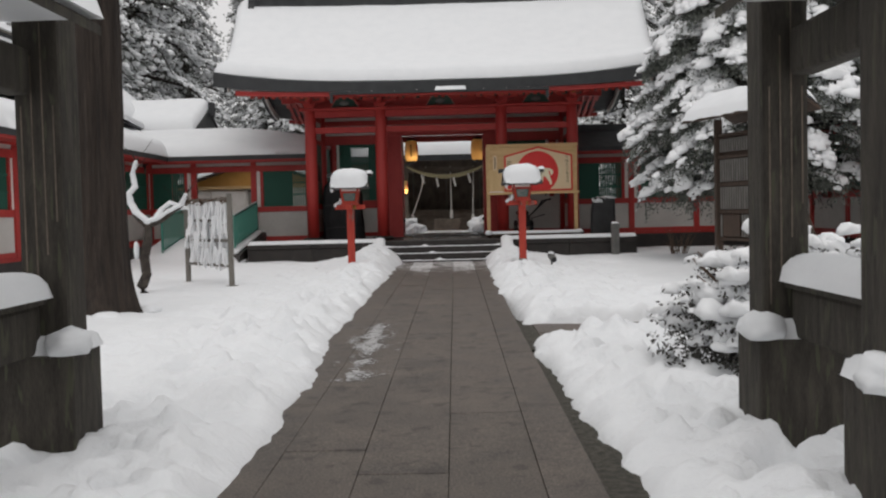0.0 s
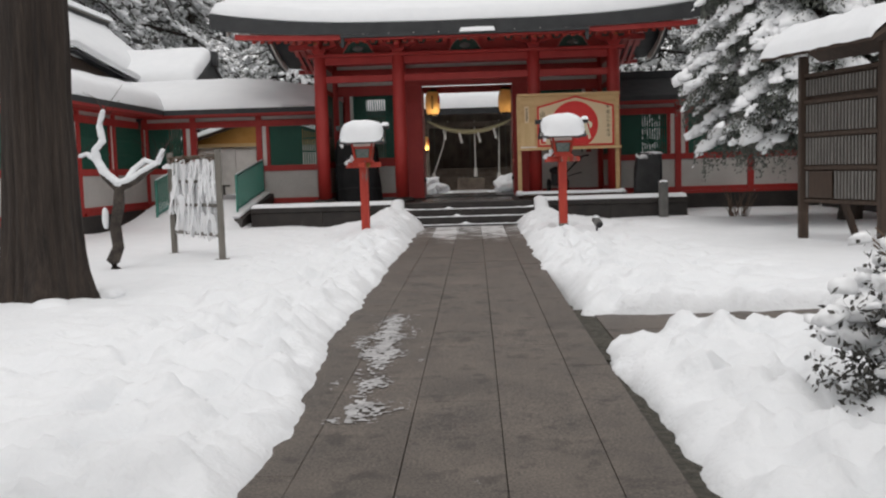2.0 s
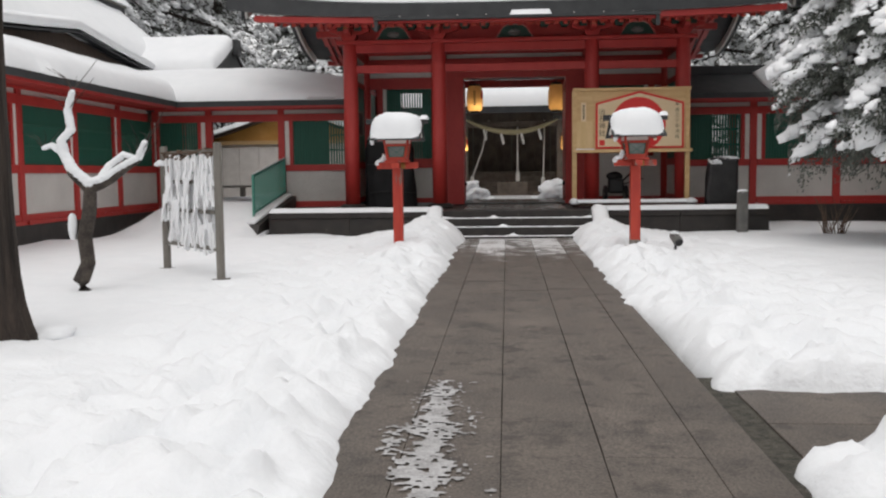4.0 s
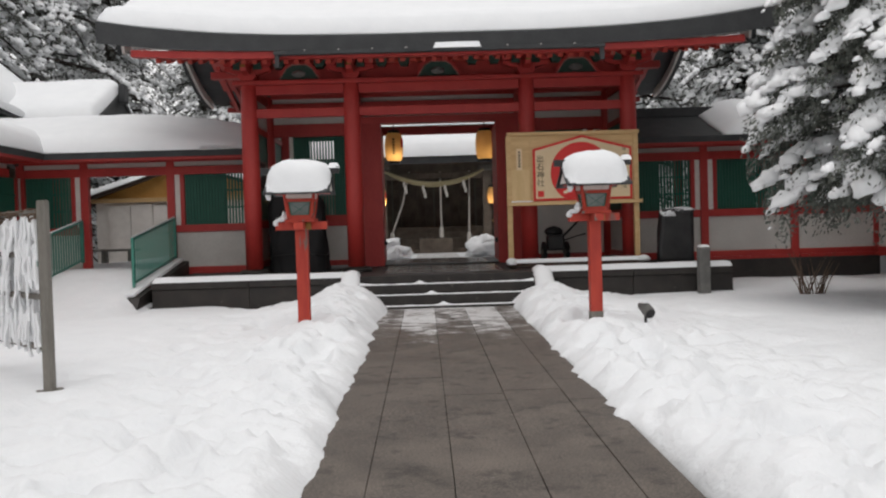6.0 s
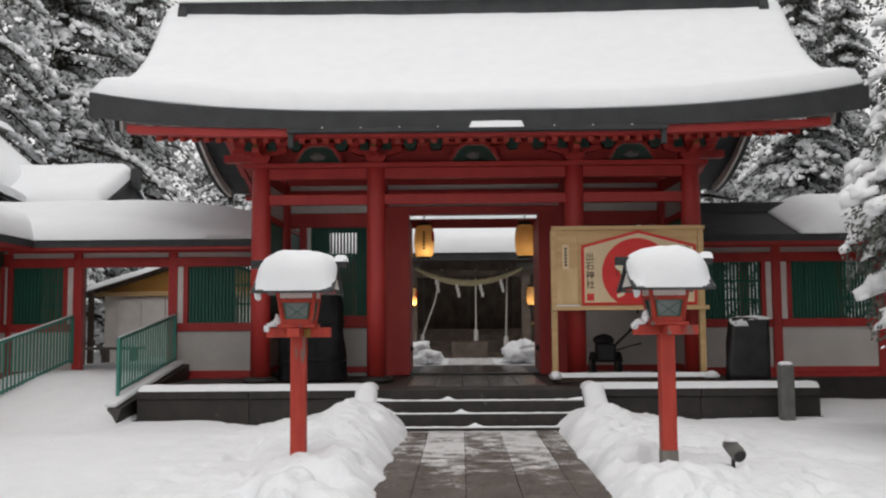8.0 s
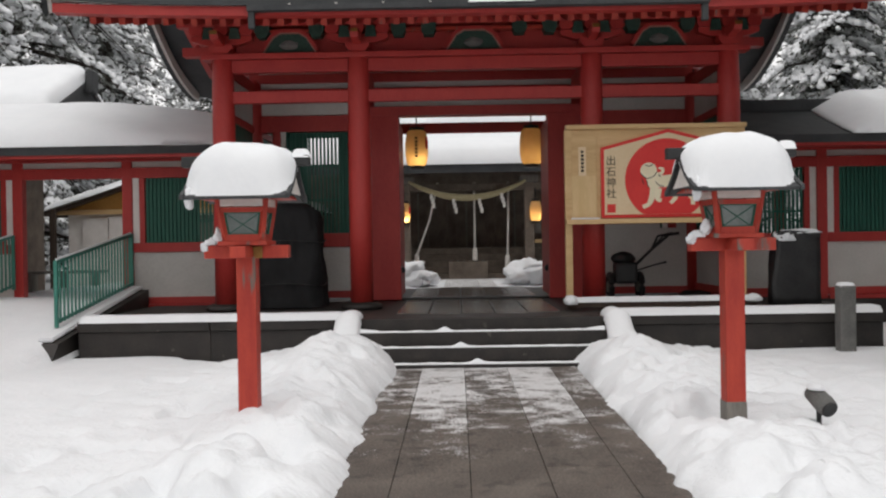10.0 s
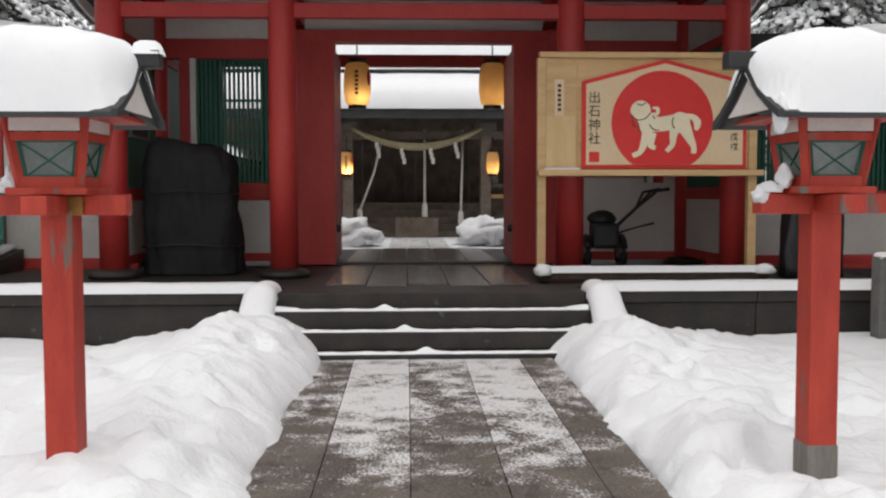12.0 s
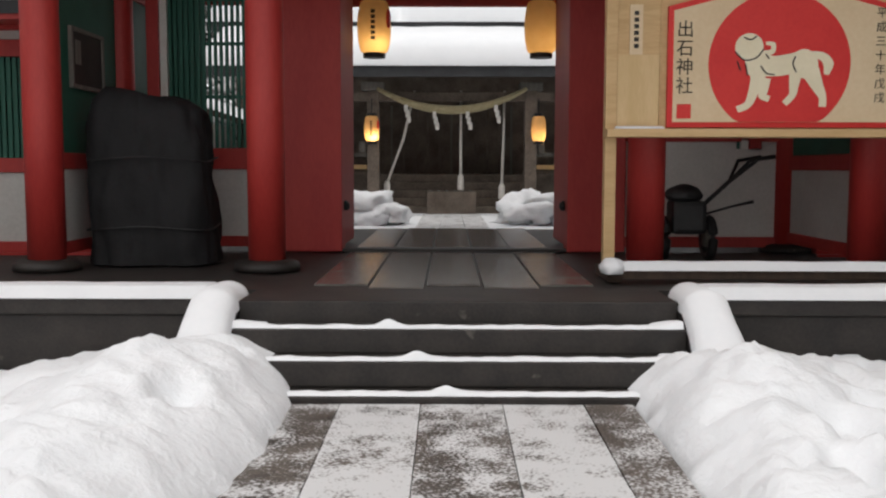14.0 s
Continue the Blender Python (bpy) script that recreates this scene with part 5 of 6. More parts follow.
# ---- votive picture board ----
ema = thing("votive_board", (2.3, 26.9, 0.7), "large pale wood votive board with red disc standing before the gate", "sign board")
YB = 26.85
part("back_panel", bx(1.06, 3.56, YB, YB + 0.05, 1.97, 3.27, 0.004), WOOD_NEW, ema)
part("top_rail", bx(1.02, 3.62, YB - 0.05, YB + 0.08, 3.27, 3.335, 0.006), WOOD_NEW, ema)
part("ledge", bx(1.0, 3.64, YB - 0.14, YB + 0.1, 1.90, 1.97, 0.006), WOOD_NEW, ema)
for x in (1.05, 3.55):
    part("upright", bx(x - 0.05, x + 0.05, YB - 0.02, YB + 0.08, 0.72, 3.27 if x < 2 else 3.27, 0.006), WOOD_NEW, ema)
for x in (1.05, 3.55):
    part("foot", bx(x - 0.06, x + 0.06, YB - 0.35, YB + 0.35, FLOOR, FLOOR + 0.1, 0.01), WOOD_BROWN, ema)
part("foot_rail", bx(1.0, 3.62, YB - 0.38, YB - 0.28, FLOOR + 0.03, FLOOR + 0.12, 0.006), WOOD_BROWN, ema)
solid("rail_snow", loaf(0.98, 3.64, YB - 0.40, YB - 0.26, FLOOR + 0.122, 0.055, 0.04, 70, 6, 3), SNOW_SMOOTH, "thin snow on the foot rail of the votive board", "snow", "snow on the terrace", smooth=True)
bm = lump((1.02, YB - 0.35, FLOOR + 0.12), (0.10, 0.12, 0.09), 1, 3, 0.2, 0.5)
lump((3.58, YB - 0.35, FLOOR + 0.12), (0.13, 0.12, 0.07), 2, 3, 0.2, 0.5, bm)
solid("rail_snow", bm, SNOW_SMOOTH, "small knobs of snow at the ends of the foot rail", "snow", "snow on the terrace", smooth=True)


def pent(i):
    return [(1.52 + i, 1.985 + i), (3.46 - i, 1.985 + i), (3.46 - i, 3.00 - i * 0.8), (2.49, 3.255 - i * 1.1), (1.52 + i, 3.00 - i * 0.8)]


plaque = part("plaque_border", prism(pent(0), "y", YB - 0.045, YB - 0.004), BRIGHT_RED, ema, "red border of the plaque")
part("plaque_face", prism(pent(0.045), "y", YB - 0.053, YB - 0.045), CREAM, plaque, "cream plaque face")
disc = bmesh.new()
CXD, CZD, RD = 2.46, 2.52, 0.60
pts = []
for k in range(64):
    a = 2 * math.pi * k / 64
    pts.append((CXD + RD * math.cos(a), max(2.032, CZD + RD * math.sin(a))))
part("red_disc", prism(pts, "y", YB - 0.058, YB - 0.053), BRIGHT_RED, plaque)


def oval(cx, cz, a, b, tilt=0.0, n=20):
    c, s = math.cos(tilt), math.sin(tilt)
    return [(cx + a * math.cos(2 * math.pi * k / n) * c - b * math.sin(2 * math.pi * k / n) * s, cz + a * math.cos(2 * math.pi * k / n) * s + b * math.sin(2 * math.pi * k / n) * c) for k in range(n)]


def stroke(points, widths, n=10):
    """A tapered flat stroke with round ends along a bent line, as an outline."""
    pts = [Vector((p[0], 0, p[1])) for p in points]
    fine, wid = [], []
    for i in range(len(pts) - 1):
        for k in range(n):
            f = k / n
            p0, p3 = pts[max(i - 1, 0)], pts[min(i + 2, len(pts) - 1)]
            a, b = pts[i], pts[i + 1]
            fine.append(0.5 * (2 * a + (b - p0) * f + (2 * p0 - 5 * a + 4 * b - p3) * f * f + (3 * a - p0 - 3 * b + p3) * f ** 3))
            wid.append(widths[i] + (widths[i + 1] - widths[i]) * f)
    fine.append(pts[-1])
    wid.append(widths[-1])
    one, two = [], []
    for i, p in enumerate(fine):
        d = (fine[min(i + 1, len(fine) - 1)] - fine[max(i - 1, 0)]).normalized()
        q = Vector((-d.z, 0, d.x)) * wid[i]
        one.append(((p + q).x, (p + q).z))
        two.append(((p - q).x, (p - q).z))
    return one + two[::-1]


# A plain pale walking shape on the disc
FORM = [stroke(((-0.20, 0.0), (-0.05, -0.02), (0.10, 0.0), (0.22, 0.02)), (0.10, 0.085, 0.085, 0.10)),
        oval(0.21, 0.0, 0.115, 0.125, 0.3), oval(-0.19, -0.01, 0.10, 0.13, 0.3), oval(-0.26, 0.14, 0.12, 0.115, 0.2),
        stroke(((0.27, 0.08), (0.36, 0.06), (0.41, 0.0), (0.395, -0.09)), (0.025, 0.035, 0.045, 0.02)),
        stroke(((-0.17, -0.10), (-0.21, -0.22), (-0.26, -0.34), (-0.35, -0.385)), (0.075, 0.045, 0.032, 0.028)),
        stroke(((-0.12, -0.12), (-0.13, -0.22), (-0.14, -0.27), (-0.08, -0.295)), (0.05, 0.038, 0.03, 0.026)),
        stroke(((0.14, -0.06), (0.125, -0.18), (0.115, -0.26), (0.05, -0.335)), (0.06, 0.04, 0.03, 0.026)),
        stroke(((0.26, -0.06), (0.33, -0.20), (0.37, -0.28), (0.37, -0.36)), (0.08, 0.048, 0.032, 0.03)),
        stroke(((-0.15, 0.09), (-0.07, 0.10), (-0.06, 0.16), (-0.12, 0.17)), (0.02, 0.022, 0.02, 0.012))]
bm = bmesh.new()
for q, o in enumerate(FORM):
    prism([(CXD + a, CZD + b) for a, b in o], "y", YB - 0.0625 - 0.0002 * q, YB - 0.0575, bm)
part("pale_shape", bm, PALE, plaque)
MARKS = (((-0.38, 0.10), (-0.30, 0.03), (-0.20, 0.05), (-0.14, 0.12)), ((-0.31, 0.22), (-0.25, 0.20), (-0.20, 0.23)), ((0.13, 0.06), (0.11, 0.0), (0.14, -0.07)), ((-0.16, -0.02), (-0.11, -0.08), (-0.04, -0.09)), ((-0.12, 0.08), (-0.09, 0.04)), ((-0.36, 0.02), (-0.33, -0.06)), ((-0.29, 0.0), (-0.27, -0.10)))
for m in MARKS:
    part("ink_line", prism([(CXD + a, CZD + b) for a, b in stroke(m, [0.006] * len(m), 5)], "y", YB - 0.067, YB - 0.0648), INK, plaque)


def lettering(text, x, z, size, y, parent, step):
    """A column of characters, top to bottom."""
    for k, ch in enumerate(text):
        cu = bpy.data.curves.new("writing", "FONT")
        cu.body, cu.size, cu.align_x, cu.align_y = ch, size, "CENTER", "CENTER"
        cu.extrude = 0.001
        tmp = bpy.data.objects.new("writing", cu)
        scene.collection.objects.link(tmp)
        bpy.context.view_layer.update()
        me = bpy.data.meshes.new_from_object(tmp.evaluated_get(bpy.context.evaluated_depsgraph_get()))
        bpy.data.objects.remove(tmp)
        me.materials.clear()
        me.materials.append(INK)
        ob = piece("character", me, parent, (x, y, z - k * step))
        ob.rotation_euler = (math.pi / 2, 0, 0)


lettering("出石神社", 1.66, 2.80, 0.15, YB - 0.058, plaque, 0.158)
lettering("平成三十年戊戌", 3.31, 2.94, 0.095, YB - 0.058, plaque, 0.118)
part("red_seal", bx(1.60, 1.72, YB - 0.058, YB - 0.0535, 2.06, 2.18), BRIGHT_RED, plaque)
slip = part("name_slip", bx(1.20, 1.31, YB - 0.015, YB - 0.004, 2.60, 3.02), CREAM, ema, "narrow pale name slip")
for k in range(6):
    part("brush_mark", bx(1.235, 1.275, YB - 0.019, YB - 0.015, 2.93 - 0.055 * k, 2.965 - 0.055 * k), INK, slip)
part("plain_board", bx(1.10, 1.455, YB - 0.02, YB - 0.003, 1.985, 2.60, 0.004), WOOD_PALE, ema, "fresh plain board leaning on the ledge")
solid("ledge_snow", loaf(1.06, 1.50, YB - 0.13, YB - 0.03, 1.972, 0.02, 0.03, 20, 6, 8), SNOW_SMOOTH, "thin snow on the ledge of the votive board", "snow", "snow on the terrace", smooth=True)
part("panel_seam", bx(1.46, 1.475, YB - 0.012, YB - 0.002, 1.98, 3.26), WOOD_NEW, ema)

# ---- covered load in the west bay ----
load = thing("covered_load", (-3.275, 28.1, FLOOR), "tall load wrapped in black tarpaulin under the gate", "covered load")
bm = bmesh.new()
rings = []
for i in range(33):
    h = i / 32
    row = []
    # the sheet narrows to a lopsided crown and flares at the hem
    wx = 0.585 - 0.02 * h - 0.20 * max(0.0, h - 0.72) ** 1.2 / 0.28 ** 0.2 + 0.03 * (1 - h) ** 3
    wy = 0.39 - 0.05 * h - 0.20 * max(0.0, h - 0.8)
    if h > 0.94:
        wx, wy = wx * (1 - 3.2 * (h - 0.94)), wy * (1 - 3.2 * (h - 0.94))
    for k in range(96):
        a = 2 * math.pi * k / 96
        c, q = math.cos(a), math.sin(a)
        e = (abs(c) ** 4 + abs(q) ** 4) ** -0.25
        fold = 0.045 * abs(math.sin(6 * a + 2.2 * noise.noise((c * 2, q * 2, h * 1.5)) + 0.8 * h)) * (0.35 + 0.65 * (1 - h))
        fold += 0.05 * noise.noise((c * 2.5, q * 2.5, h * 3.0)) + 0.02 * noise.noise((c * 7, q * 7, h * 9))
        lean = -0.05 * max(0.0, h - 0.5)
        row.append(bm.verts.new((-3.275 + lean + c * e * (wx + fold - 0.03), 28.1 + q * e * (wy + fold - 0.03), FLOOR + 0.004 + 1.66 * h + 0.05 * noise.noise((c, q, 4.0)) * h - 0.07 * c * max(0.0, h - 0.8) / 0.2)))
    rings.append(row)
for a, b in zip(rings, rings[1:]):
    for k in range(96):
        bm.faces.new((a[k], a[(k + 1) % 96], b[(k + 1) % 96], b[k]))
bm.faces.new(rings[-1])
part("tarpaulin", bm, TARP, load, "", True)
for z, w in ((1.05, 0.60), (1.72, 0.585)):
    pts = []
    for k in range(49):
        a = 2 * math.pi * k / 48
        c, q = math.cos(a), math.sin(a)
        e = (abs(c) ** 4 + abs(q) ** 4) ** -0.25
        pts.append((-3.275 + c * e * (w + 0.01), 28.1 + q * e * (w - 0.18), z + 0.02 * math.sin(3 * a)))
    part("tie_cord", tube(pts, [0.009] * 49, 6), BLACK, load)
notice = thing("framed_notice", (-4.03, 28.42, 2.72), "dark framed notice hung on the green wall of the gate", "picture frame")
part("backing", bx(-4.055, -4.035, 28.02, 28.84, 2.44, 3.0), INK, notice)
for y0, y1, z0, z1 in ((28.0, 28.86, 2.98, 3.02), (28.0, 28.86, 2.42, 2.46), (28.0, 28.04, 2.46, 2.98), (28.82, 28.86, 2.46, 2.98)):
    part("frame_bar", bx(-4.057, -4.015, y0, y1, z0, z1, 0.004), WOOD_GREY, notice)
part("paper", bx(-4.034, -4.031, 28.12, 28.26, 2.66, 2.9), WOOD_GREY, notice, "small faded paper")

# ---- walking tiller in the east bay ----
till = thing("walking_tiller", (2.4, 28.7, FLOOR), "black two-wheeled tiller with raised handlebars in the gate bay", "machine")
part("engine", bx(2.0, 2.36, 28.5, 28.85, 0.95, 1.30, 0.05), BLACK, till)
part("tank", lump((2.15, 28.68, 1.36), (0.2, 0.14, 0.11), 2, 3, 0.1, 0.8), BLACK, till)
for x in (1.93, 2.42):
    wheel = part("wheel", tube([(x, 28.68 + 0.2 * math.cos(a), 0.90 + 0.2 * math.sin(a)) for a in [2 * math.pi * k / 20 for k in range(21)]], [0.05] * 21, 8), BLACK, till)
    part("hub", rod((x - 0.05, 28.68, 0.9), (x + 0.05, 28.68, 0.9), 0.09), WOOD_GREY, wheel)
part("handle_stem", tube([(2.3, 28.68, 1.2), (2.6, 28.6, 1.5), (2.85, 28.5, 1.72)], [0.025, 0.022, 0.02], 8), BLACK, till)
for s in (-1, 1):
    part("handlebar", tube([(2.6, 28.6, 1.5), (2.75, 28.6 + 0.2 * s, 1.72), (3.0, 28.6 + 0.22 * s, 1.76)], [0.018, 0.018, 0.025], 8), BLACK, till)
part("gear_lever", tube([(2.3, 28.55, 1.15), (2.6, 28.45, 1.25), (2.8, 28.4, 1.3)], [0.014, 0.014, 0.02], 6), BLACK, till)

# ---- dark stone monument, stone post, spotlight ----
bm = bx(3.98, 4.68, 26.85, 27.1, FLOOR, 1.74, 0.0)
bmesh.ops.subdivide_edges(bm, edges=bm.edges[:], cuts=8, use_grid_fill=True)
for v in bm.verts:
    h = (v.co.z - FLOOR) / 1.05
    if v.co.x < 4.3:
        v.co.x += 0.16 * max(0.0, h - 0.35) ** 1.4
    v.co += Vector((noise.noise(v.co * 3), noise.noise(v.co * 3 + Vector((5, 0, 0))), noise.noise(v.co * 4))) * 0.035
stele = thing("stone_monument", (4.33, 26.97, FLOOR), "dark upright stone slab with snow on its shoulder", "monument")
part("slab", bm, surface("black_slate", (0.012, 0.012, 0.013), (0.03, 0.03, 0.03), 0.5, 4, 40, 0.5), stele, "", True)
bm = lump((4.2, 26.95, 1.66), (0.16, 0.15, 0.12), 4, 3, 0.5, 0.4)
lump((4.45, 26.95, 1.74), (0.24, 0.13, 0.05), 6, 3, 0.4, 0.4, bm)
part("snow_patch", bm, SNOW_SMOOTH, stele, "", True)
sp = thing("stone_post", (4.40, 25.35, 0.1), "square grey stone marker post with a worn top", "post")
part("shaft", bx(4.30, 4.50, 25.25, 25.45, 0.1, 1.04, 0.02), STONE_GREY, sp)
part("snow_cap", loaf(4.30, 4.50, 25.25, 25.45, 1.04, 0.04, 0.05, 8, 8, 2), SNOW_SMOOTH, sp, "", True)
spot = thing("ground_spotlight", (2.17, 20.45, 0.3), "small grey spotlight tilted in the snow", "spotlight")
part("housing", tube([(2.20, 20.33, 0.33), (2.19, 20.38, 0.355), (2.15, 20.53, 0.43)], [0.07, 0.078, 0.068], 16), STONE_GREY, spot, "", True)
part("lens_rim", tube([(2.206, 20.316, 0.323), (2.201, 20.33, 0.33)], [0.062, 0.064], 16), BLACK, spot)
part("stake", rod((2.17, 20.45, -0.05), (2.17, 20.45, 0.4), 0.02, None, 8), BLACK, spot)
spot.location.z += 0.04
part("snow_cap", lump((2.16, 20.47, 0.47), (0.065, 0.09, 0.035), 3, 3, 0.2, 0.4), SNOW_SMOOTH, spot, "", True)

# ---- ramp rails at the west gap ----
bar_mesh = mesh_of(bx(-0.012, 0.012, -0.012, 0.012, 0, 0.86), "baluster", RAIL_GREEN)


def ramp_rail(x, y0, y1, z0, z1, label):
    t = thing("ramp_railing", (x, (y0 + y1) / 2, z0), label, "railing", "ramp railings")
    part("handrail", bar((x, y0, z0 + 0.9), (x, y1, z1 + 0.9), 0.045, 0.045, 0.006), RAIL_GREEN, t)
    part("bottom_rail", bar((x, y0, z0 + 0.08), (x, y1, z1 + 0.08), 0.035, 0.035), RAIL_GREEN, t)
    part("rail_snow", bar((x, y0, z0 + 0.935), (x, y1, z1 + 0.935), 0.03, 0.03, 0.012), SNOW_SMOOTH, t)
    n = int((y1 - y0) / 0.13)
    for k in range(n + 1):
        u = k / n
        piece("baluster", bar_mesh, t, (x, y0 + (y1 - y0) * u, z0 + (z1 - z0) * u + 0.04))
    for y, z in ((y0, z0), (y1, z1)):
        part("end_post", bx(x - 0.025, x + 0.025, y - 0.025, y + 0.025, z, z + 0.92, 0.005), RAIL_GREEN, t)


ramp_rail(-6.08, 26.0, 29.0, 0.58, 0.98, "green steel railing with upright bars beside the snowy ramp")
ramp_rail(-8.05, 25.8, 28.9, 0.50, 0.98, "green steel railing with snow on its handrail beside the ramp")
kerb = thing("ramp_kerb", (-5.9, 26, 0.2), "dark stone kerb sloping beside the ramp", "kerb", kind="structure")
part("kerb_stone", prism([(24.9, -0.05), (29.0, -0.05), (29.0, 0.95), (25.4, 0.42)], "x", -6.12, -5.80), DARK_STONE, kerb)
solid("kerb_snow", bar((-6.0, 25.45, 0.46), (-6.0, 29.0, 0.99), 0.20, 0.06, 0.02), SNOW_SMOOTH, "strip of snow on the sloping ramp kerb", "snow", "snow on the terrace")

# ---- rack of paper fortunes ----
A, B = Vector((-5.12, 18.05, 0)), Vector((-3.96, 16.72, 0))
rack = thing("fortune_rack", ((A.x + B.x) / 2, (A.y + B.y) / 2, 0.2), "grey wooden rack hung full of white paper strips", "rack")
dirv = (B - A).normalized()
nrm = Vector((dirv.y, -dirv.x, 0))
for P in (A, B):
    part("leg", bar(P + Vector((0, 0, 0.12)), P + Vector((0, 0, 1.9)), 0.085, 0.085, 0.008), WOOD_GREY, rack)
    part("foot", bar(P - nrm * 0.12 + Vector((0, 0, 0.2)), P + nrm * 0.12 + Vector((0, 0, 0.2)), 0.08, 0.09, 0.01), WOOD_GREY, rack)
for z in (0.60, 1.05, 1.42, 1.80):
    part("cross_bar", bar(A + Vector((0, 0, z)), B + Vector((0, 0, z)), 0.04, 0.05, 0.006), WOOD_GREY, rack)
rng = random.Random(5)
strips = []
for v in range(4):
    bm = bmesh.new()
    h = rng.uniform(0.30, 0.42)
    rows = []
    for j in range(5):
        z = -h * j / 4
        o = rng.uniform(-0.012, 0.012)
        rows.append([bm.verts.new((sx * 0.023 + o, sy * 0.008 + rng.uniform(-0.008, 0.008), z)) for sx, sy in ((-1, -1), (1, -1), (1, 1), (-1, 1))])
    for a, b in zip(rows, rows[1:]):
        for k in range(4):
            bm.faces.new((a[k], a[(k + 1) % 4], b[(k + 1) % 4], b[k]))
    bm.faces.new(rows[0][::-1])
    bm.faces.new(rows[-1])
    strips.append(mesh_of(bm, "paper_strip", SNOW_TREE))
ang = math.atan2(dirv.y, dirv.x)
for z in (0.92, 1.22, 1.50, 1.74):
    for k in range(66):
        u = 0.04 + 0.92 * (k + rng.random() * 0.8) / 66
        p = A.lerp(B, u) + Vector((0, 0, z + rng.uniform(-0.03, 0.05))) - nrm * rng.choice((-0.05, 0.04, 0.055, 0.07))
        piece("paper_strip", strips[rng.randrange(4)], rack, p, (rng.uniform(-0.08, 0.08), rng.uniform(-0.28, 0.28), ang + rng.uniform(-0.3, 0.3)))
tuft = bmesh.new()
for k in range(60):
    p = A.lerp(B, rng.uniform(0.03, 0.97)) + Vector((0, 0, 1.80 + rng.uniform(-0.02, 0.03)))
    bar(p - nrm * 0.05, p + nrm * 0.06 + Vector((rng.uniform(-0.04, 0.04), 0, rng.uniform(-0.09, 0.02))), 0.03, 0.02, 0, tuft)
part("dry_fringe", tuft, BARK_TWIG, rack)
part("corner_snow", lump(A + Vector((0.02, 0, 1.66)), (0.14, 0.12, 0.07), 3, 3, 0.3, 0.4), SNOW_SMOOTH, rack, "", True)

# ---- roofed notice board ----
C, D = Vector((4.98, 17.45, 0)), Vector((5.48, 15.75, 0))
note = thing("notice_board", ((C.x + D.x) / 2, (C.y + D.y) / 2, 0.2), "roofed brown wooden board with rows of hung name plates under snow", "notice board")
dv = (D - C).normalized()
nv = Vector((dv.y, -dv.x, 0))
if nv.x > 0:
    nv = -nv
for P in (C, D):
    part("leg", bar(P + Vector((0, 0, 0.05)), P + Vector((0, 0, 3.05)), 0.13, 0.13, 0.01), WOOD_BROWN, note)
    part("brace", bar(P - nv * 1.0 + Vector((0, 0, 0.15)), P - nv * 0.06 + Vector((0, 0, 2.5)), 0.09, 0.09, 0.006), WOOD_BROWN, note)
for z in (0.85, 1.35, 1.85, 2.35, 2.75):
    part("cross_rail", bar(C + Vector((0, 0, z)), D + Vector((0, 0, z)), 0.07, 0.06, 0.006), WOOD_BROWN, note)
part("backing", bar(C - nv * 0.05 + Vector((0, 0, 1.8)), D - nv * 0.04 + Vector((0, 0, 1.8)), 0.015, 1.9), WOOD_BROWN, note)
# slender plates hung in four rows
plate = mesh_of(bx(-0.015, 0.015, -0.008, 0.008, -0.2, 0.2), "name_plate", PLATE)
ang = math.atan2(dv.y, dv.x)
for r, z in enumerate((1.10, 1.60, 2.10, 2.56)):
    for k in range(21):
        if r == 0 and 2 <= k < 9:
            continue
        p = C.lerp(D, 0.06 + 0.88 * (k + 0.5) / 21) + nv * 0.035 + Vector((0, 0, z))
        piece("name_plate", plate, note, p, (0, 0, ang), (1, 1, 1 if r < 3 else 0.6))
part("plain_panel", bar(C.lerp(D, 0.12) + nv * 0.04 + Vector((0, 0, 1.1)), C.lerp(D, 0.42) + nv * 0.04 + Vector((0, 0, 1.1)), 0.015, 0.40), WOOD_BROWN, note)
CE, DE = C - dv * 0.32, D + dv * 0.42
for s in (-1, 1):
    bm = bmesh.new()
    e = nv * s
    q = [CE + Vector((0, 0, 3.32)), DE + Vector((0, 0, 3.32)), DE + e * 0.54 + Vector((0, 0, 3.0)), CE + e * 0.54 + Vector((0, 0, 3.0))]
    lo_ = [bm.verts.new(p) for p in q]
    hi_ = [bm.verts.new(p + Vector((0, 0, 0.06))) for p in q]
    for i in range(4):
        bm.faces.new((lo_[i], lo_[(i + 1) % 4], hi_[(i + 1) % 4], hi_[i]))
    bm.faces.new(lo_)
    bm.faces.new(hi_)
    bmesh.ops.recalc_face_normals(bm, faces=bm.faces)
    part("roof_slope", bm, WOOD_BROWN, note)
part("roof_ridge", bar(CE - dv * 0.06 + Vector((0, 0, 3.37)), DE + dv * 0.06 + Vector((0, 0, 3.37)), 0.12, 0.10, 0.01), WOOD_BROWN, note)
bm = bmesh.new()
rows = []
for i in range(41):
    u = i / 40
    row = []
    base = (CE - dv * 0.05).lerp(DE + dv * 0.0, u)
    ek = math.sqrt(max(0.0, 1 - (1 - min(1, min(u, 1 - u) / 0.05)) ** 2))
    for j in range(19):
        v = -1 + 2 * j / 18
        rk = math.sqrt(max(0.0, 1 - abs(v) ** 5))
        top = 3.40 - 0.36 * abs(v) ** 1.1
        h = 0.17 * rk * (0.25 + 0.75 * ek) + 0.03 * noise.noise((u * 9, v * 2, 3))
        row.append(bm.verts.new(base + nv * v * 0.56 + Vector((0, 0, top + h))))
    rows.append(row)
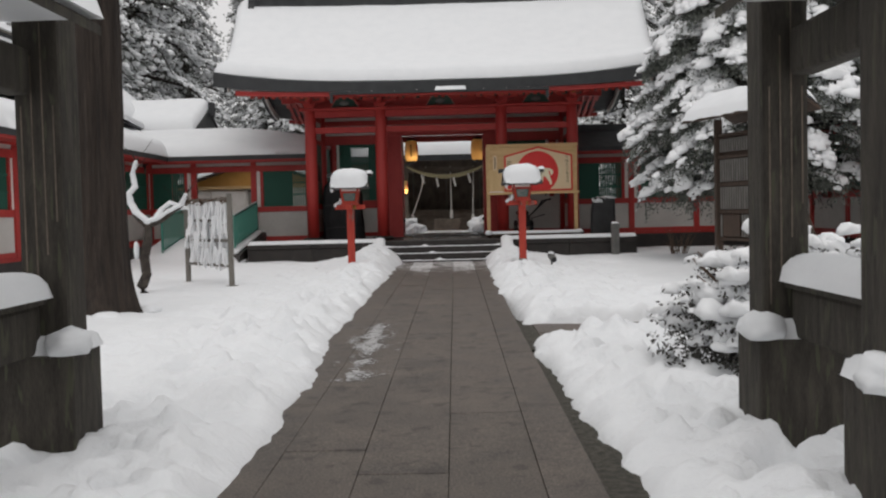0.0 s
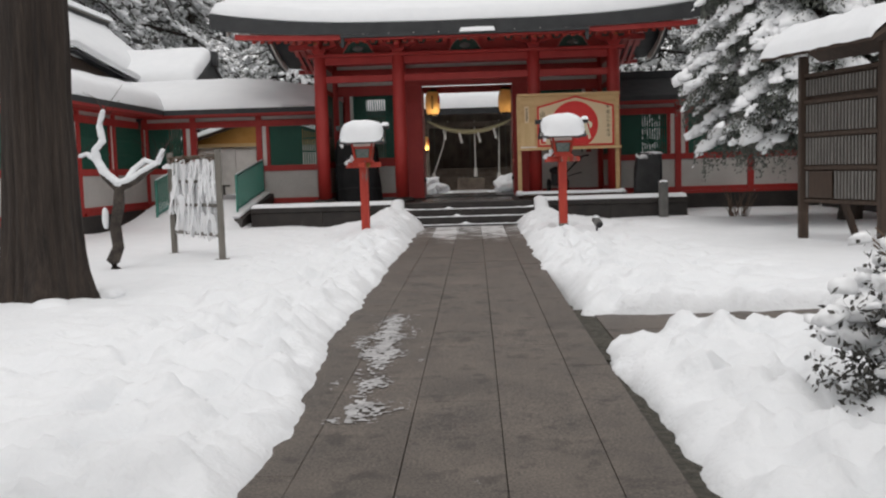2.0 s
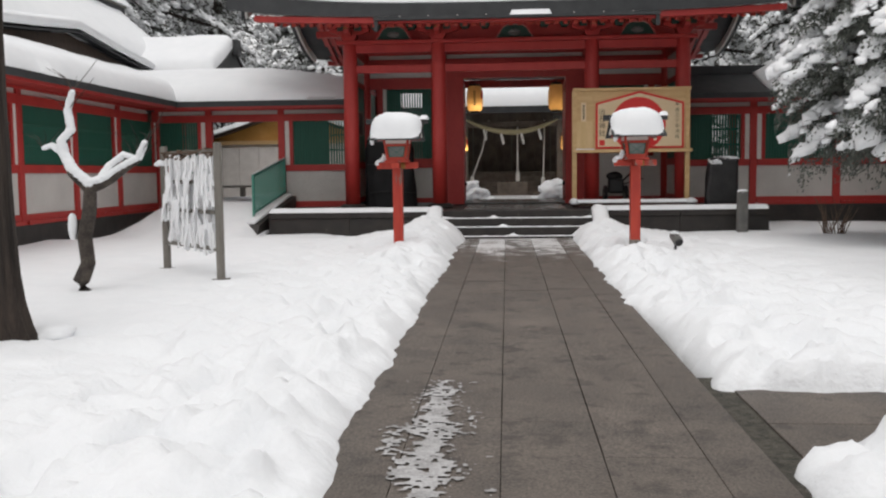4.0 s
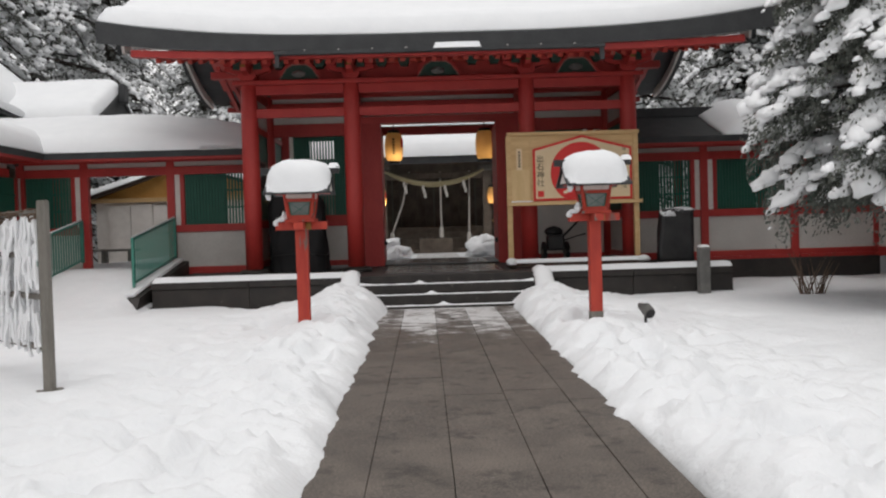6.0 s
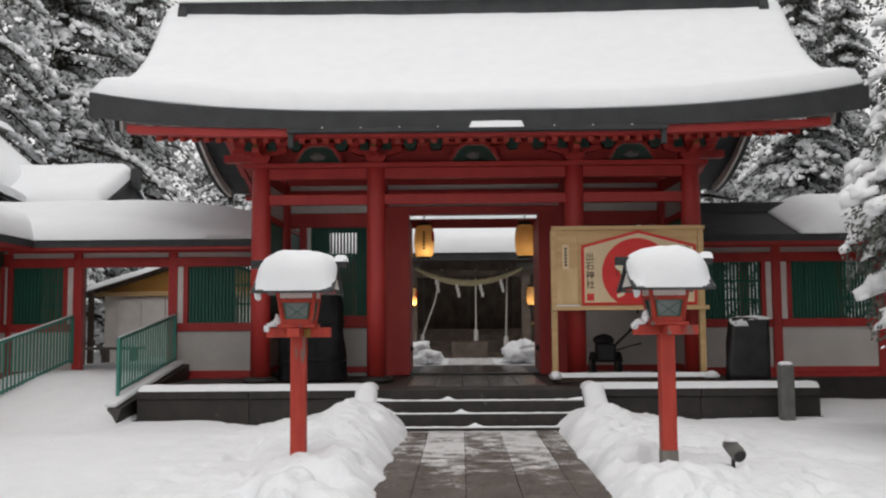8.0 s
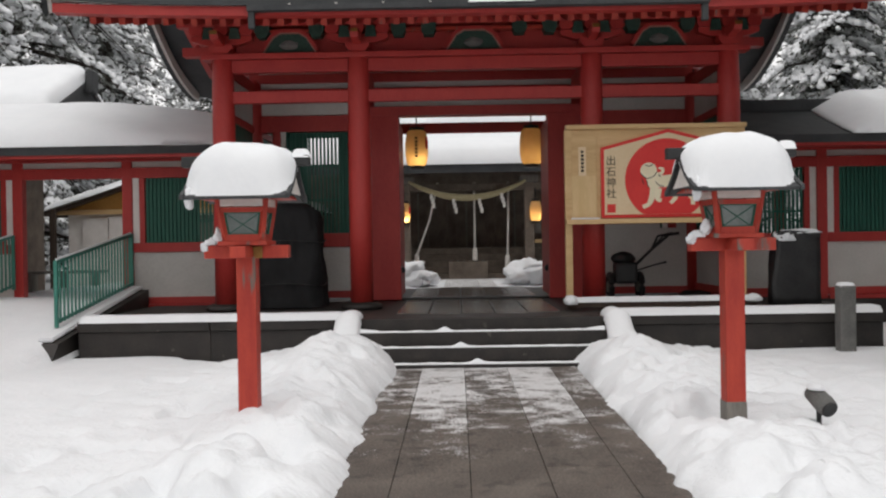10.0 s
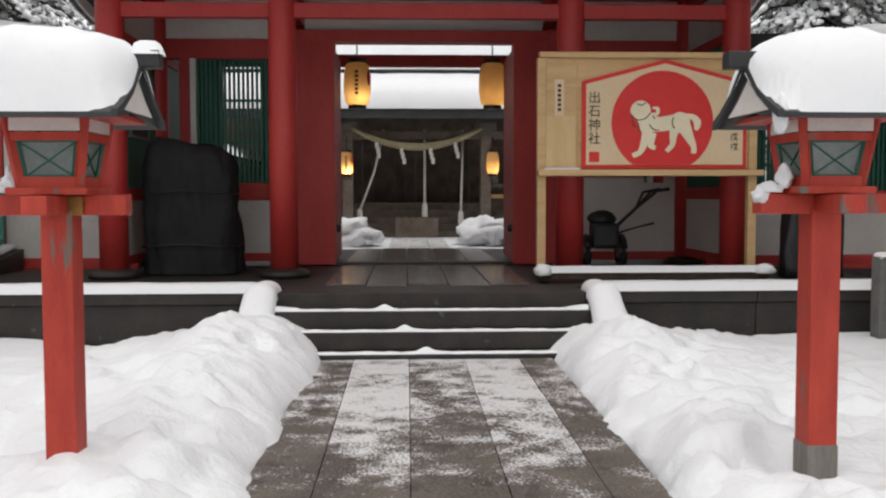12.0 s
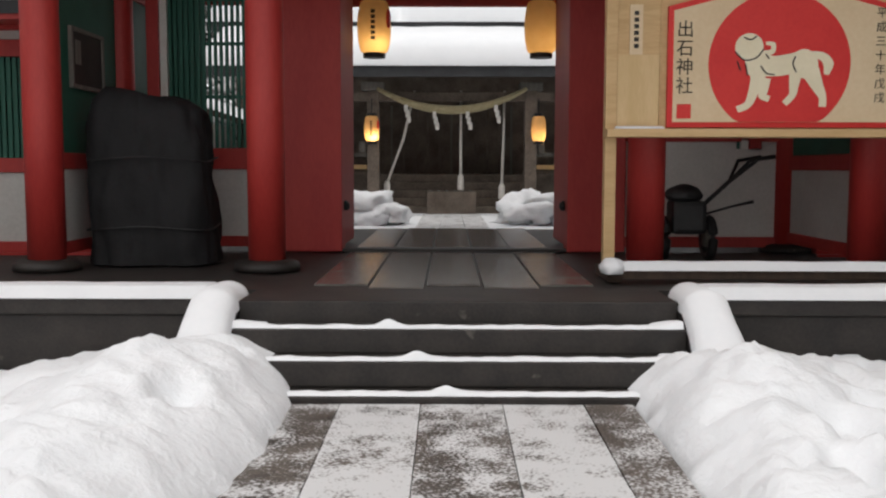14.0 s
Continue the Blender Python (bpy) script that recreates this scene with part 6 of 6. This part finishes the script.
for a, b in zip(rows, rows[1:]):
    for j in range(18):
        bm.faces.new((a[j], a[j + 1], b[j + 1], b[j]))
solid("board_snow", bm, SNOW_SMOOTH, "thick snow on the notice board roof", "snow", "snow on roofs", smooth=True)


# ---- torii legs beside the camera's start ----
def torii_leg(x, s):
    """One side of the torii: square weathered posts in stone-dark sleeves, tied by beams."""
    t = thing("torii_leg", (x, 5.1, 0.1), "weathered mossy wooden torii posts with tie beams and snow", "torii", "torii legs")
    for y in (4.15, 5.78):
        post_ = part("stay_post", bx(x - 0.14, x + 0.14, y - 0.15, y + 0.15, 0.0, 3.9, 0.03), WOOD_OLD, t)
        for k in range(4):
            xx = x - 0.10 + 0.065 * k
            part("weather_crack", bx(xx, xx + 0.008, y - 0.154, y - 0.149, 0.9 + 0.2 * k, 2.2 + 0.3 * ((k * 7) % 3)), WOOD_DARK, post_)
        part("post_sleeve", bx(*sorted((x - s * 0.19, x + s * 0.31)), y - 0.24, y + 0.22, 0.0, 0.72, 0.02), WOOD_OLD, t)
        part("sleeve_snow", loaf(*sorted((x - s * 0.21, x + s * 0.22)), y - 0.26, y + 0.23, 0.72, 0.09, 0.09, 16, 16, y), SNOW_SMOOTH, t, "", True)
        part("snow_clump", lump((x - s * 0.17, y - 0.2, 0.76), (0.13, 0.16, 0.10), y, 3, 0.3, 0.6), SNOW_SMOOTH, t, "", True)
    part("lower_tie", bx(x + s * 0.10 - 0.08, x + s * 0.10 + 0.08, 3.5, 5.62, 0.70, 1.0, 0.03), WOOD_OLD, t)
    part("lower_tie_cap", bx(x + s * 0.10 - 0.13, x + s * 0.10 + 0.13, 3.5, 5.6, 1.0, 1.06, 0.012), WOOD_OLD, t)
    part("lower_snow", loaf(x + s * 0.10 - 0.16, x + s * 0.10 + 0.16, 4.32, 5.62, 1.06, 0.15, 0.13, 16, 44, 3), SNOW_SMOOTH, t, "", True)
    part("upper_tie", bx(x + s * 0.10 - 0.08, x + s * 0.10 + 0.08, 3.5, 5.62, 2.26, 2.54, 0.03), WOOD_OLD, t)
    for q in (-1, 1):
        part("stay_roof", prism([(x + q * 0.02, 2.92), (x + q * 0.42, 2.66), (x + q * 0.42, 2.60), (x + q * 0.02, 2.86)], "y", 3.4, 5.6), WOOD_OLD, t)
    part("stay_snow", loaf(x - 0.44, x + 0.44, 3.45, 5.6, 2.72, 0.32, 0.3, 16, 30, 2), SNOW_SMOOTH, t, "", True)
    return t


torii_leg(-2.43, -1)
torii_leg(2.06, 1)


# ---- trees and bushes ----
def raw_mesh(name, verts, faces, material, smooth=False):
    me = bpy.data.meshes.new(name)
    k = faces.shape[1]
    me.vertices.add(len(verts))
    me.vertices.foreach_set("co", np.ascontiguousarray(verts, dtype=np.float32).ravel())
    me.loops.add(faces.size)
    me.loops.foreach_set("vertex_index", faces.ravel())
    me.polygons.add(len(faces))
    me.polygons.foreach_set("loop_start", np.arange(0, faces.size, k))
    me.polygons.foreach_set("loop_total", np.full(len(faces), k))
    me.polygons.foreach_set("use_smooth", np.full(len(faces), smooth))
    me.update()
    me.materials.append(material)
    return me


def leaf_cloud(name, centres, length, width, rng, material, droop=0.3, along=None):
    """Small four-cornered leaves at the centres, turned at random."""
    n = len(centres)
    d = rng.normal(size=(n, 3))
    if along is not None:
        d = d * 0.6 + along
    d[:, 2] -= droop
    d /= np.linalg.norm(d, axis=1)[:, None]
    s = np.cross(d, rng.normal(size=(n, 3)))
    s /= np.linalg.norm(s, axis=1)[:, None] + 1e-6
    L = (length * rng.uniform(0.6, 1.3, n))[:, None]
    W = (width * rng.uniform(0.6, 1.3, n))[:, None]
    quad = np.stack([centres - d * L * 0.5, centres + s * W * 0.5 - d * L * 0.05, centres + d * L * 0.5, centres - s * W * 0.5 - d * L * 0.05], 1)
    return raw_mesh(name, quad.reshape(-1, 3), np.arange(4 * n).reshape(n, 4), material)


ICO = bmesh.new()
bmesh.ops.create_icosphere(ICO, subdivisions=1, radius=1.0)
ICO_V = np.array([v.co[:] for v in ICO.verts])
ICO_F = np.array([[v.index for v in f.verts] for f in ICO.faces])
ICO.free()
ICO2 = bmesh.new()
bmesh.ops.create_icosphere(ICO2, subdivisions=2, radius=1.0)
ICO2_V = np.array([v.co[:] for v in ICO2.verts])
ICO2_F = np.array([[v.index for v in f.verts] for f in ICO2.faces])
ICO2.free()


def snow_pads(name, centres, sizes, tilts, rng, fine=False):
    """Uneven pads of snow lying on branches."""
    V, F = (ICO2_V, ICO2_F) if fine else (ICO_V, ICO_F)
    n, k = len(centres), len(V)
    jit = 1 + rng.uniform(-0.35, 0.35, (n, k, 1))
    v = V[None] * jit * sizes[:, None, :]
    v[:, :, 2] = np.maximum(v[:, :, 2], -0.4 * sizes[:, None, 2])
    v[:, :, 2] += v[:, :, 0] * tilts[:, None, 0] + v[:, :, 1] * tilts[:, None, 1]
    v += centres[:, None, :]
    f = F[None] + (np.arange(n) * k)[:, None, None]
    return raw_mesh(name, v.reshape(-1, 3), f.reshape(-1, 3), SNOW_TREE, True)


def conifer(seed, height, radius, low, tiers, around, per_branch, leaves, leaf_size, pad_size, pads, label, fine=False, blunt=0.8):
    rng = np.random.RandomState(seed)
    t = thing("conifer", (0, 0, 0), label, "tree", "snowy trees")
    trunk = bmesh.new()
    pts = [(0.15 * math.sin(k * 0.7 + seed), 0.15 * math.cos(k * 0.9), height * k / 12) for k in range(13)]
    tube(pts, [max(0.03, height * 0.018 * (1 - k / 12.5)) for k in range(13)], 10, trunk)
    limb = bmesh.new()
    cl, al, pc, ps, pt = [], [], [], [], []
    for i in range(tiers):
        u = (i + rng.rand() * 0.6) / tiers
        z0 = low + (height - low) * u
        reach = radius * max(0.05, (1 - u)) ** blunt * rng.uniform(0.75, 1.05)
        a0 = rng.rand() * 6.3
        for j in range(around):
            a = a0 + 2 * math.pi * (j + rng.rand() * 0.6) / around
            R = reach * rng.uniform(0.6, 1.12)
            z = z0 + rng.uniform(-0.9, 0.9) * (height - low) / tiers
            rise = rng.uniform(0.0, 0.3) * R
            fr = np.linspace(0.15, 1.0, per_branch)
            sway = rng.uniform(-0.25, 0.25)
            bxs = np.stack([R * fr * np.cos(a + sway * fr), R * fr * np.sin(a + sway * fr), z + rise * fr - 0.62 * R * fr ** 2.0], 1)
            if R > 0.5:
                tube([bxs[0] * np.array([0.1, 0.1, 1]), bxs[len(bxs) // 2], bxs[-1]], [0.035 * R / 2 + 0.01, 0.02 * R / 2 + 0.008, 0.006], 4, limb)
            out = np.array([math.cos(a), math.sin(a), -0.35])
            for q, c in enumerate(bxs):
                sp = 0.07 * R + 0.12
                cc = c + rng.normal(size=(leaves, 3)) * np.array([sp, sp, sp * 0.55])
                cl.append(cc)
                al.append(np.repeat(out[None], leaves, 0))
            for q in range(pads):
                f = rng.uniform(0.3, 1.02)
                side = rng.normal() * 0.13 * R
                c = np.array([R * f * math.cos(a + sway * f) - side * math.sin(a), R * f * math.sin(a + sway * f) + side * math.cos(a), z + rise * f - 0.62 * R * f ** 2.0 + 0.06 + rng.rand() * 0.1])
                pc.append(c)
                w = pad_size * rng.uniform(0.45, 1.3)
                ps.append((w * rng.uniform(0.6, 1.2), w * rng.uniform(0.6, 1.2), w * rng.uniform(0.5, 1.0)))
                sl = 0.45 * f
                pt.append((-sl * math.cos(a), -sl * math.sin(a)))
    part("trunk", trunk, BARK, t, "", True)
    tagged(part("limb_spray", limb, BARK, t), kind="stuff")
    for name, me in (("needles", leaf_cloud("needles", np.concatenate(cl), leaf_size, leaf_size * 0.45, rng, LEAF, 0.4, np.concatenate(al))), ("branch_snow", snow_pads("branch_snow", np.array(pc), np.array(ps), np.array(pt), rng, fine))):
        ob = tagged(new(name, me), kind="stuff")
        ob.parent = t
    return t


rnd = random.Random(11)
kinds = [conifer(k, h, r, 2.0, 27, 7, 7, 14, 0.20, 0.13, 52, "tall dark conifer loaded with clumps of snow") for k, h, r in ((1, 20, 4.0), (2, 23, 4.6), (3, 17, 3.8))]
spots = [(-14.5, 43), (-16, 38), (-20, 44), (-8, 46), (-13.5, 48), (-24, 37), (-17, 54), (-3.5, 57), (5, 58), (10.5, 41), (9, 50), (14.5, 36.5), (14, 46), (18, 41), (20, 33), (24, 39), (12, 33.5), (13.8, 27), (17.5, 22), (-20, 5), (-5.7, 46.5), (5.4, 47), (-12, 57), (13, 57)]
first = {}
for x, y in spots:
    k = rnd.randrange(3)
    central = abs(x) < 7 and y > 44
    m = pose(x, y, 0.0, 0, 0, rnd.uniform(0, 360)) @ Matrix.Scale(0.55 if central else rnd.uniform(0.85, 1.15), 4)
    if k not in first:
        first[k] = 1
        kinds[k].matrix_basis = m
    else:
        c = copy_thing(kinds[k], Matrix.Identity(4))
        c.matrix_basis = m


def snow_tree(seed, height, radius, low, boughs, label):
    """A broad evergreen whose boughs hang under heavy pads of snow."""
    rng = np.random.RandomState(seed)
    t = thing("evergreen_tree", (0, 0, 0), label, "tree", "snowy trees")
    trunk, limb = bmesh.new(), bmesh.new()
    tube([(0.1 * math.sin(k), 0.1 * math.cos(k * 1.3), height * 0.95 * k / 10) for k in range(11)], [0.22 * (1 - k / 10.5) + 0.02 for k in range(11)], 10, trunk)
    cl, al, pc, ps, pt = [], [], [], [], []
    for b in range(boughs):
        u = (b + rng.rand()) / boughs
        z = low + (height - low) * u ** 1.15
        a = b * 2.399 + rng.rand() * 0.5
        full = radius * (1 - ((z - low) / (height - low)) ** 1.5) ** 0.75 * (0.75 + 0.25 * min(1, (z - low) / 1.0))
        R = full * rng.uniform(0.78, 1.08)
        ca, sa = math.cos(a), math.sin(a)
        tip = np.array([R * ca, R * sa, z])
        tube([(0, 0, z + 0.1), (R * 0.5 * ca, R * 0.5 * sa, z + 0.22), tuple(tip)], [0.05, 0.03, 0.01], 5, limb)
        size = rng.uniform(0.55, 1.0)
        n = int(620 * size)
        q = np.clip(rng.normal(size=(n, 3)), -1.5, 1.5) * np.array([0.36, 0.28, 0.16]) * size
        q[:, 2] -= 0.95 * np.maximum(q[:, 0], 0) ** 1.1 + 0.22 * size + 0.35 * np.abs(q[:, 1])
        w = np.stack([q[:, 0] * ca - q[:, 1] * sa, q[:, 0] * sa + q[:, 1] * ca, q[:, 2]], 1)
        cl.append(tip + w)
        al.append(np.repeat(np.array([[ca * 0.7, sa * 0.7, -0.8]]), n, 0))
        for k in range(44):
            o = rng.normal(size=2) * np.array([0.27, 0.22]) * size
            g = rng.uniform(0.11, 0.17) * size if k < 12 else rng.uniform(0.03, 0.09) * size
            if k < 12:
                o = np.array([-0.45 + 0.09 * k, 0.13 * math.sin(k * 1.9 + b)]) * size + rng.normal(size=2) * 0.05
            drop = 0.95 * max(o[0], 0) ** 1.1 + 0.33 * abs(o[1])
            pc.append(tip + np.array([o[0] * ca - o[1] * sa, o[0] * sa + o[1] * ca, 0.07 * size - drop]))
            g *= rng.uniform(0.65, 1.3)
            ps.append((g * rng.uniform(0.9, 1.3), g * rng.uniform(0.8, 1.2), g * rng.uniform(0.75, 1.1)))
            sl = 0.1 + 0.35 * max(0.0, o[0] + 0.1)
            pt.append((-sl * ca, -sl * sa))
    part("trunk", trunk, BARK, t, "", True)
    tagged(part("limb_spray", limb, BARK, t), kind="stuff")
    for name, me in (("leaves", leaf_cloud("leaves", np.concatenate(cl), 0.075, 0.036, rng, LEAF_DARK, 0.3, np.concatenate(al))), ("branch_snow", snow_pads("branch_snow", np.array(pc), np.array(ps), np.array(pt), rng, True))):
        ob = tagged(new(name, me), kind="stuff")
        ob.parent = t
    return t


big = snow_tree(21, 10.0, 2.85, 1.95, 380, "broad evergreen bowed under heavy snow beside the notice board")
big.matrix_basis = pose(7.35, 21.6, 0.1)

cedar = thing("cedar_trunk", (-4.85, 12.75, 0), "thick old cedar trunk with furrowed bark and snow at its roots", "tree")
bm = bmesh.new()
seg, rings = 72, []
for i in range(30):
    z = -0.1 + 9.6 * (i / 29) ** 1.4
    r = 0.36 + 0.22 * math.exp(-max(z, 0) / 0.45) - 0.012 * z
    row = []
    for k in range(seg):
        a = 2 * math.pi * k / seg
        rib = 0.035 * abs(math.sin(a * 13 + 1.5 * noise.noise((a * 2, z * 0.4, 0)))) + 0.09 * math.exp(-max(z, 0) / 0.5) * math.sin(a * 5 + 1)
        rr = r + rib + 0.02 * noise.noise((math.cos(a) * 3, math.sin(a) * 3, z * 1.5))
        row.append(bm.verts.new((-4.85 + rr * math.cos(a) + 0.02 * z, 12.75 + rr * math.sin(a), z)))
    rings.append(row)
for a, b in zip(rings, rings[1:]):
    for k in range(seg):
        bm.faces.new((a[k], a[(k + 1) % seg], b[(k + 1) % seg], b[k]))
part("trunk", bm, BARK, cedar, "", True)
bm = bmesh.new()
for k in range(4):
    a = k * 1.57 + 0.5
    lump((-4.85 + 0.66 * math.cos(a), 12.75 + 0.66 * math.sin(a), 0.2), (0.20, 0.20, 0.08 + 0.10 * abs(math.sin(k * 2.1))), k, 3, 0.3, 0.5, bm)
part("root_snow", bm, SNOW_SMOOTH, cedar, "", True)

plum = thing("plum_tree", (-5.22, 15.72, 0.1), "small crooked bare tree with snow on its forked limbs", "tree")
px, py = -5.22, 15.72


def limbs(bm, bms, pts, radii, snow=True):
    pts = [Vector((px + a, py + b, c)) for a, b, c in pts]
    tube(pts, radii, 10, bm)
    if snow:
        for i in range(len(pts) - 1):
            for q in range(8):
                p = pts[i].lerp(pts[i + 1], q / 8)
                r = radii[i] + (radii[i + 1] - radii[i]) * q / 8
                lump(p + Vector((0, 0, r * 0.8)), (r * 0.8 + 0.024, r * 0.8 + 0.022, 0.03 + 0.4 * r), i + q * 0.13, 2, 0.25, 0.6, bms)


bm, bms = bmesh.new(), bmesh.new()
limbs(bm, bms, [(0.0, 0, -0.1), (0.0, 0, 0.2), (-0.03, 0, 0.34), (0.06, 0, 0.54), (0.03, 0, 0.84), (0.10, 0, 1.12), (0.12, 0, 1.40)], [0.14, 0.115, 0.092, 0.080, 0.082, 0.078, 0.068], False)
limbs(bm, bms, [(0.12, 0, 1.36), (-0.08, 0, 1.55), (-0.19, 0.05, 1.73), (-0.21, 0.05, 1.87), (-0.11, 0.08, 2.0), (-0.15, 0.1, 2.23), (-0.08, 0.1, 2.46)], [0.066, 0.056, 0.047, 0.042, 0.036, 0.027, 0.014])
limbs(bm, bms, [(0.12, 0, 1.38), (0.25, 0, 1.42), (0.37, 0, 1.48), (0.53, -0.05, 1.58), (0.70, -0.05, 1.68), (0.81, -0.1, 1.88)], [0.066, 0.058, 0.052, 0.044, 0.028, 0.012])
limbs(bm, bms, [(0.25, 0.0, 1.46), (0.31, 0.1, 1.60), (0.45, 0.15, 1.72), (0.62, 0.1, 1.69)], [0.036, 0.030, 0.026, 0.014])
limbs(bm, bms, [(-0.19, 0.05, 1.73), (-0.34, 0.1, 1.84), (-0.50, 0.2, 1.82)], [0.031, 0.020, 0.010])
part("trunk", bm, BARK_PLUM, plum, "", True)
part("limb_snow", bms, SNOW_SMOOTH, plum, "", True)
bm = bmesh.new()
rg = random.Random(4)
for p0 in ((-0.08, 0.1, 2.46), (-0.15, 0.1, 2.23), (0.70, -0.05, 1.68), (0.81, -0.1, 1.88), (-0.50, 0.2, 1.82), (0.62, 0.1, 1.69)):
    for k in range(4):
        p = Vector((px + p0[0], py + p0[1], p0[2]))
        q = p + Vector((rg.uniform(-0.3, 0.3), rg.uniform(-0.2, 0.2), rg.uniform(0.1, 0.45)))
        tube([p, p.lerp(q, 0.5) + Vector((0.03, 0, 0.03)), q], [0.006, 0.004, 0.0025], 5, bm)
tagged(part("twig_spray", bm, BARK_PLUM, plum), kind="stuff")
bm = lump((px - 0.08, py - 0.05, 0.95), (0.045, 0.07, 0.16), 3, 3, 0.2, 0.9)
part("trunk_snow", bm, SNOW_SMOOTH, plum, "", True)


def bush(name, at, rx, ry, rz, n, pads, leaf, label, seed):
    rng = np.random.RandomState(seed)
    t = thing(name, at, label, "bush")
    d = rng.normal(size=(n, 3))
    d /= np.linalg.norm(d, axis=1)[:, None]
    d[:, 2] = np.abs(d[:, 2]) * 1.0 - 0.25 * rng.rand(n)
    r = rng.uniform(0.45, 1.02, n)[:, None] * (1 + 0.22 * np.sin(d[:, :1] * 7 + 2) * np.cos(d[:, 1:2] * 6))
    c = d * r * np.array([rx, ry, rz]) + np.array([0, 0, 0.15])
    ob = tagged(new("leaves", leaf_cloud("leaves", c, leaf, leaf * 0.45, rng, LEAF_BUSH, 0.0)), kind="stuff")
    ob.parent = t
    keep = d[:, 2] > 0.12
    top = c[keep][:pads] * np.array([1.02, 1.02, 1.04])
    w = rng.uniform(0.035, 0.13, len(top))
    sz = np.stack([w * rng.uniform(0.8, 1.4, len(w)), w * rng.uniform(0.8, 1.4, len(w)), w * rng.uniform(0.6, 0.95, len(w))], 1)
    ob = tagged(new("leaf_snow", snow_pads("leaf_snow", top, sz, rng.normal(size=(len(top), 2)) * 0.12, rng, True)), kind="stuff")
    ob.parent = t
    bm = bmesh.new()
    for k in range(22):
        a = rng.rand() * 6.3
        e = np.array([math.cos(a) * rx * 0.8, math.sin(a) * ry * 0.8, rz * rng.uniform(0.3, 1.0)])
        tube([(0, 0, 0), tuple(e * np.array([0.4, 0.4, 0.5])), tuple(e)], [0.02, 0.014, 0.005], 5, bm)
    ob = tagged(new("twig_spray", mesh_of(bm, "twig_spray", BARK_TWIG)), kind="stuff")
    ob.parent = t
    return t


bush("evergreen_bush", (2.85, 7.75, 0.12), 1.0, 0.95, 1.0, 15000, 900, 0.055, "dark evergreen bush half buried in clumps of snow", 31)
bush("evergreen_bush", (3.9, 9.3, 0.12), 0.9, 0.8, 0.75, 9000, 700, 0.055, "low evergreen bush under heavy snow", 32)
bm = bmesh.new()
for k in range(26):
    a, l = rg.uniform(0, 6.3), rg.uniform(0.35, 0.8)
    p = Vector((5.75 + rg.uniform(-0.18, 0.18), 23.9 + rg.uniform(-0.12, 0.12), 0.15))
    q = p + Vector((math.cos(a) * 0.45 * l, math.sin(a) * 0.45 * l, l))
    tube([p, p.lerp(q, 0.5) + Vector((0, 0, 0.05)), q], [0.012, 0.009, 0.004], 5, bm)
solid("bare_shrub", bm, BARK_TWIG, "bare brown shrub twigs poking out of the snow", "shrub")

# ---- paving stones ----
FR = np.meshgrid(np.arange(-1.2, -0.45, 0.007), np.arange(8.0, 11.9, 0.007))
FM = value_noise(FR[0] * 9, FR[1] * 3, 41) * 0.5 + value_noise(FR[0] * 38, FR[1] * 34, 42) * 0.5 - 1.1 * np.abs(FR[0] + 0.88 + 0.02 * (FR[1] - 10)) - 0.045 * np.abs(FR[1] - 10)
sheet("snow_film", FR[0], FR[1], 0.006 * FR[1] + 0.0085 + 0 * FR[0], FILM, FM > 0.43, label="thin film of trodden snow on the slabs", category="snow", kind="stuff")
path = thing("stone_path", (AX, 12, 0), "wet grey stone slab path cleared of snow", "path", kind="structure")
rg = random.Random(8)
EDGES = ((-1.40, -1.022, SLAB_EDGE), (-1.02, -0.512, SLAB), (-0.51, 0.006, SLAB_MID), (0.008, 0.52, SLAB), (0.522, 0.83, SLAB_EDGE))
for c, (x0, x1, mat) in enumerate(EDGES):
    y = -6.0 - rg.random()
    while y < 24.5:
        l = rg.uniform(2.4, 3.9)
        if c == 3 and y < 6.7 < y + l + 0.6:
            l = 6.72 - y
        y1 = min(y + l, 24.57)
        z = ground_z((y + y1) / 2) + rg.uniform(-0.002, 0.002)
        bm = bx(x0 + rg.uniform(0, 0.003), x1 - rg.uniform(0, 0.003), y + 0.001, y1 - 0.001, z - 0.12, z, 0.004)
        for v in bm.verts:
            v.co.z += 0.006 * (v.co.y - (y + y1) / 2)
        part("path_stone", bm, mat, path)
        y = y1
side = thing("side_path", (2.6, 10.9, 0), "short cleared side path of wet stone slabs", "path", kind="structure")
for i in range(3):
    for j in range(2):
        x0, y0 = 1.02 + 1.1 * i, 9.98 + 0.98 * j
        z = ground_z(10.9) - 0.022 + rg.uniform(-0.003, 0.003)
        part("path_stone", bx(x0, x0 + 1.094, y0, y0 + 0.972, z - 0.1, z, 0.005), SLAB_EDGE, side)
part("bedding", bx(0.825, 1.016, 9.7, 12.2, -0.1, 0.035), SOIL, side)
part("edge_soil", bx(0.832, 1.45, 2.0, 9.69, -0.1, 0.008), SOIL, path, "dark wet soil beside the slabs")
part("bedding", prism([(-8, -0.15), (24.57, -0.15), (24.57, 0.125), (0, -0.025), (-8, -0.025)], "x", -1.39, 0.82), SOIL, path)
for i in range(-1, 2 + 2):
    y = 26.13 + (0.2 if i % 2 else 0)
    while y < 33.5:
        l = min(rg.uniform(0.42, 0.6), 33.58 - y)
        x0 = -0.98 + 0.46 * i if i >= 0 else -1.44
        piece("floor_flag", flag, terrace, (x0 + 0.225, y + l / 2, FLOOR + rg.uniform(-0.002, 0.003)), scale=(0.436, l - 0.026, 1))
        y += l
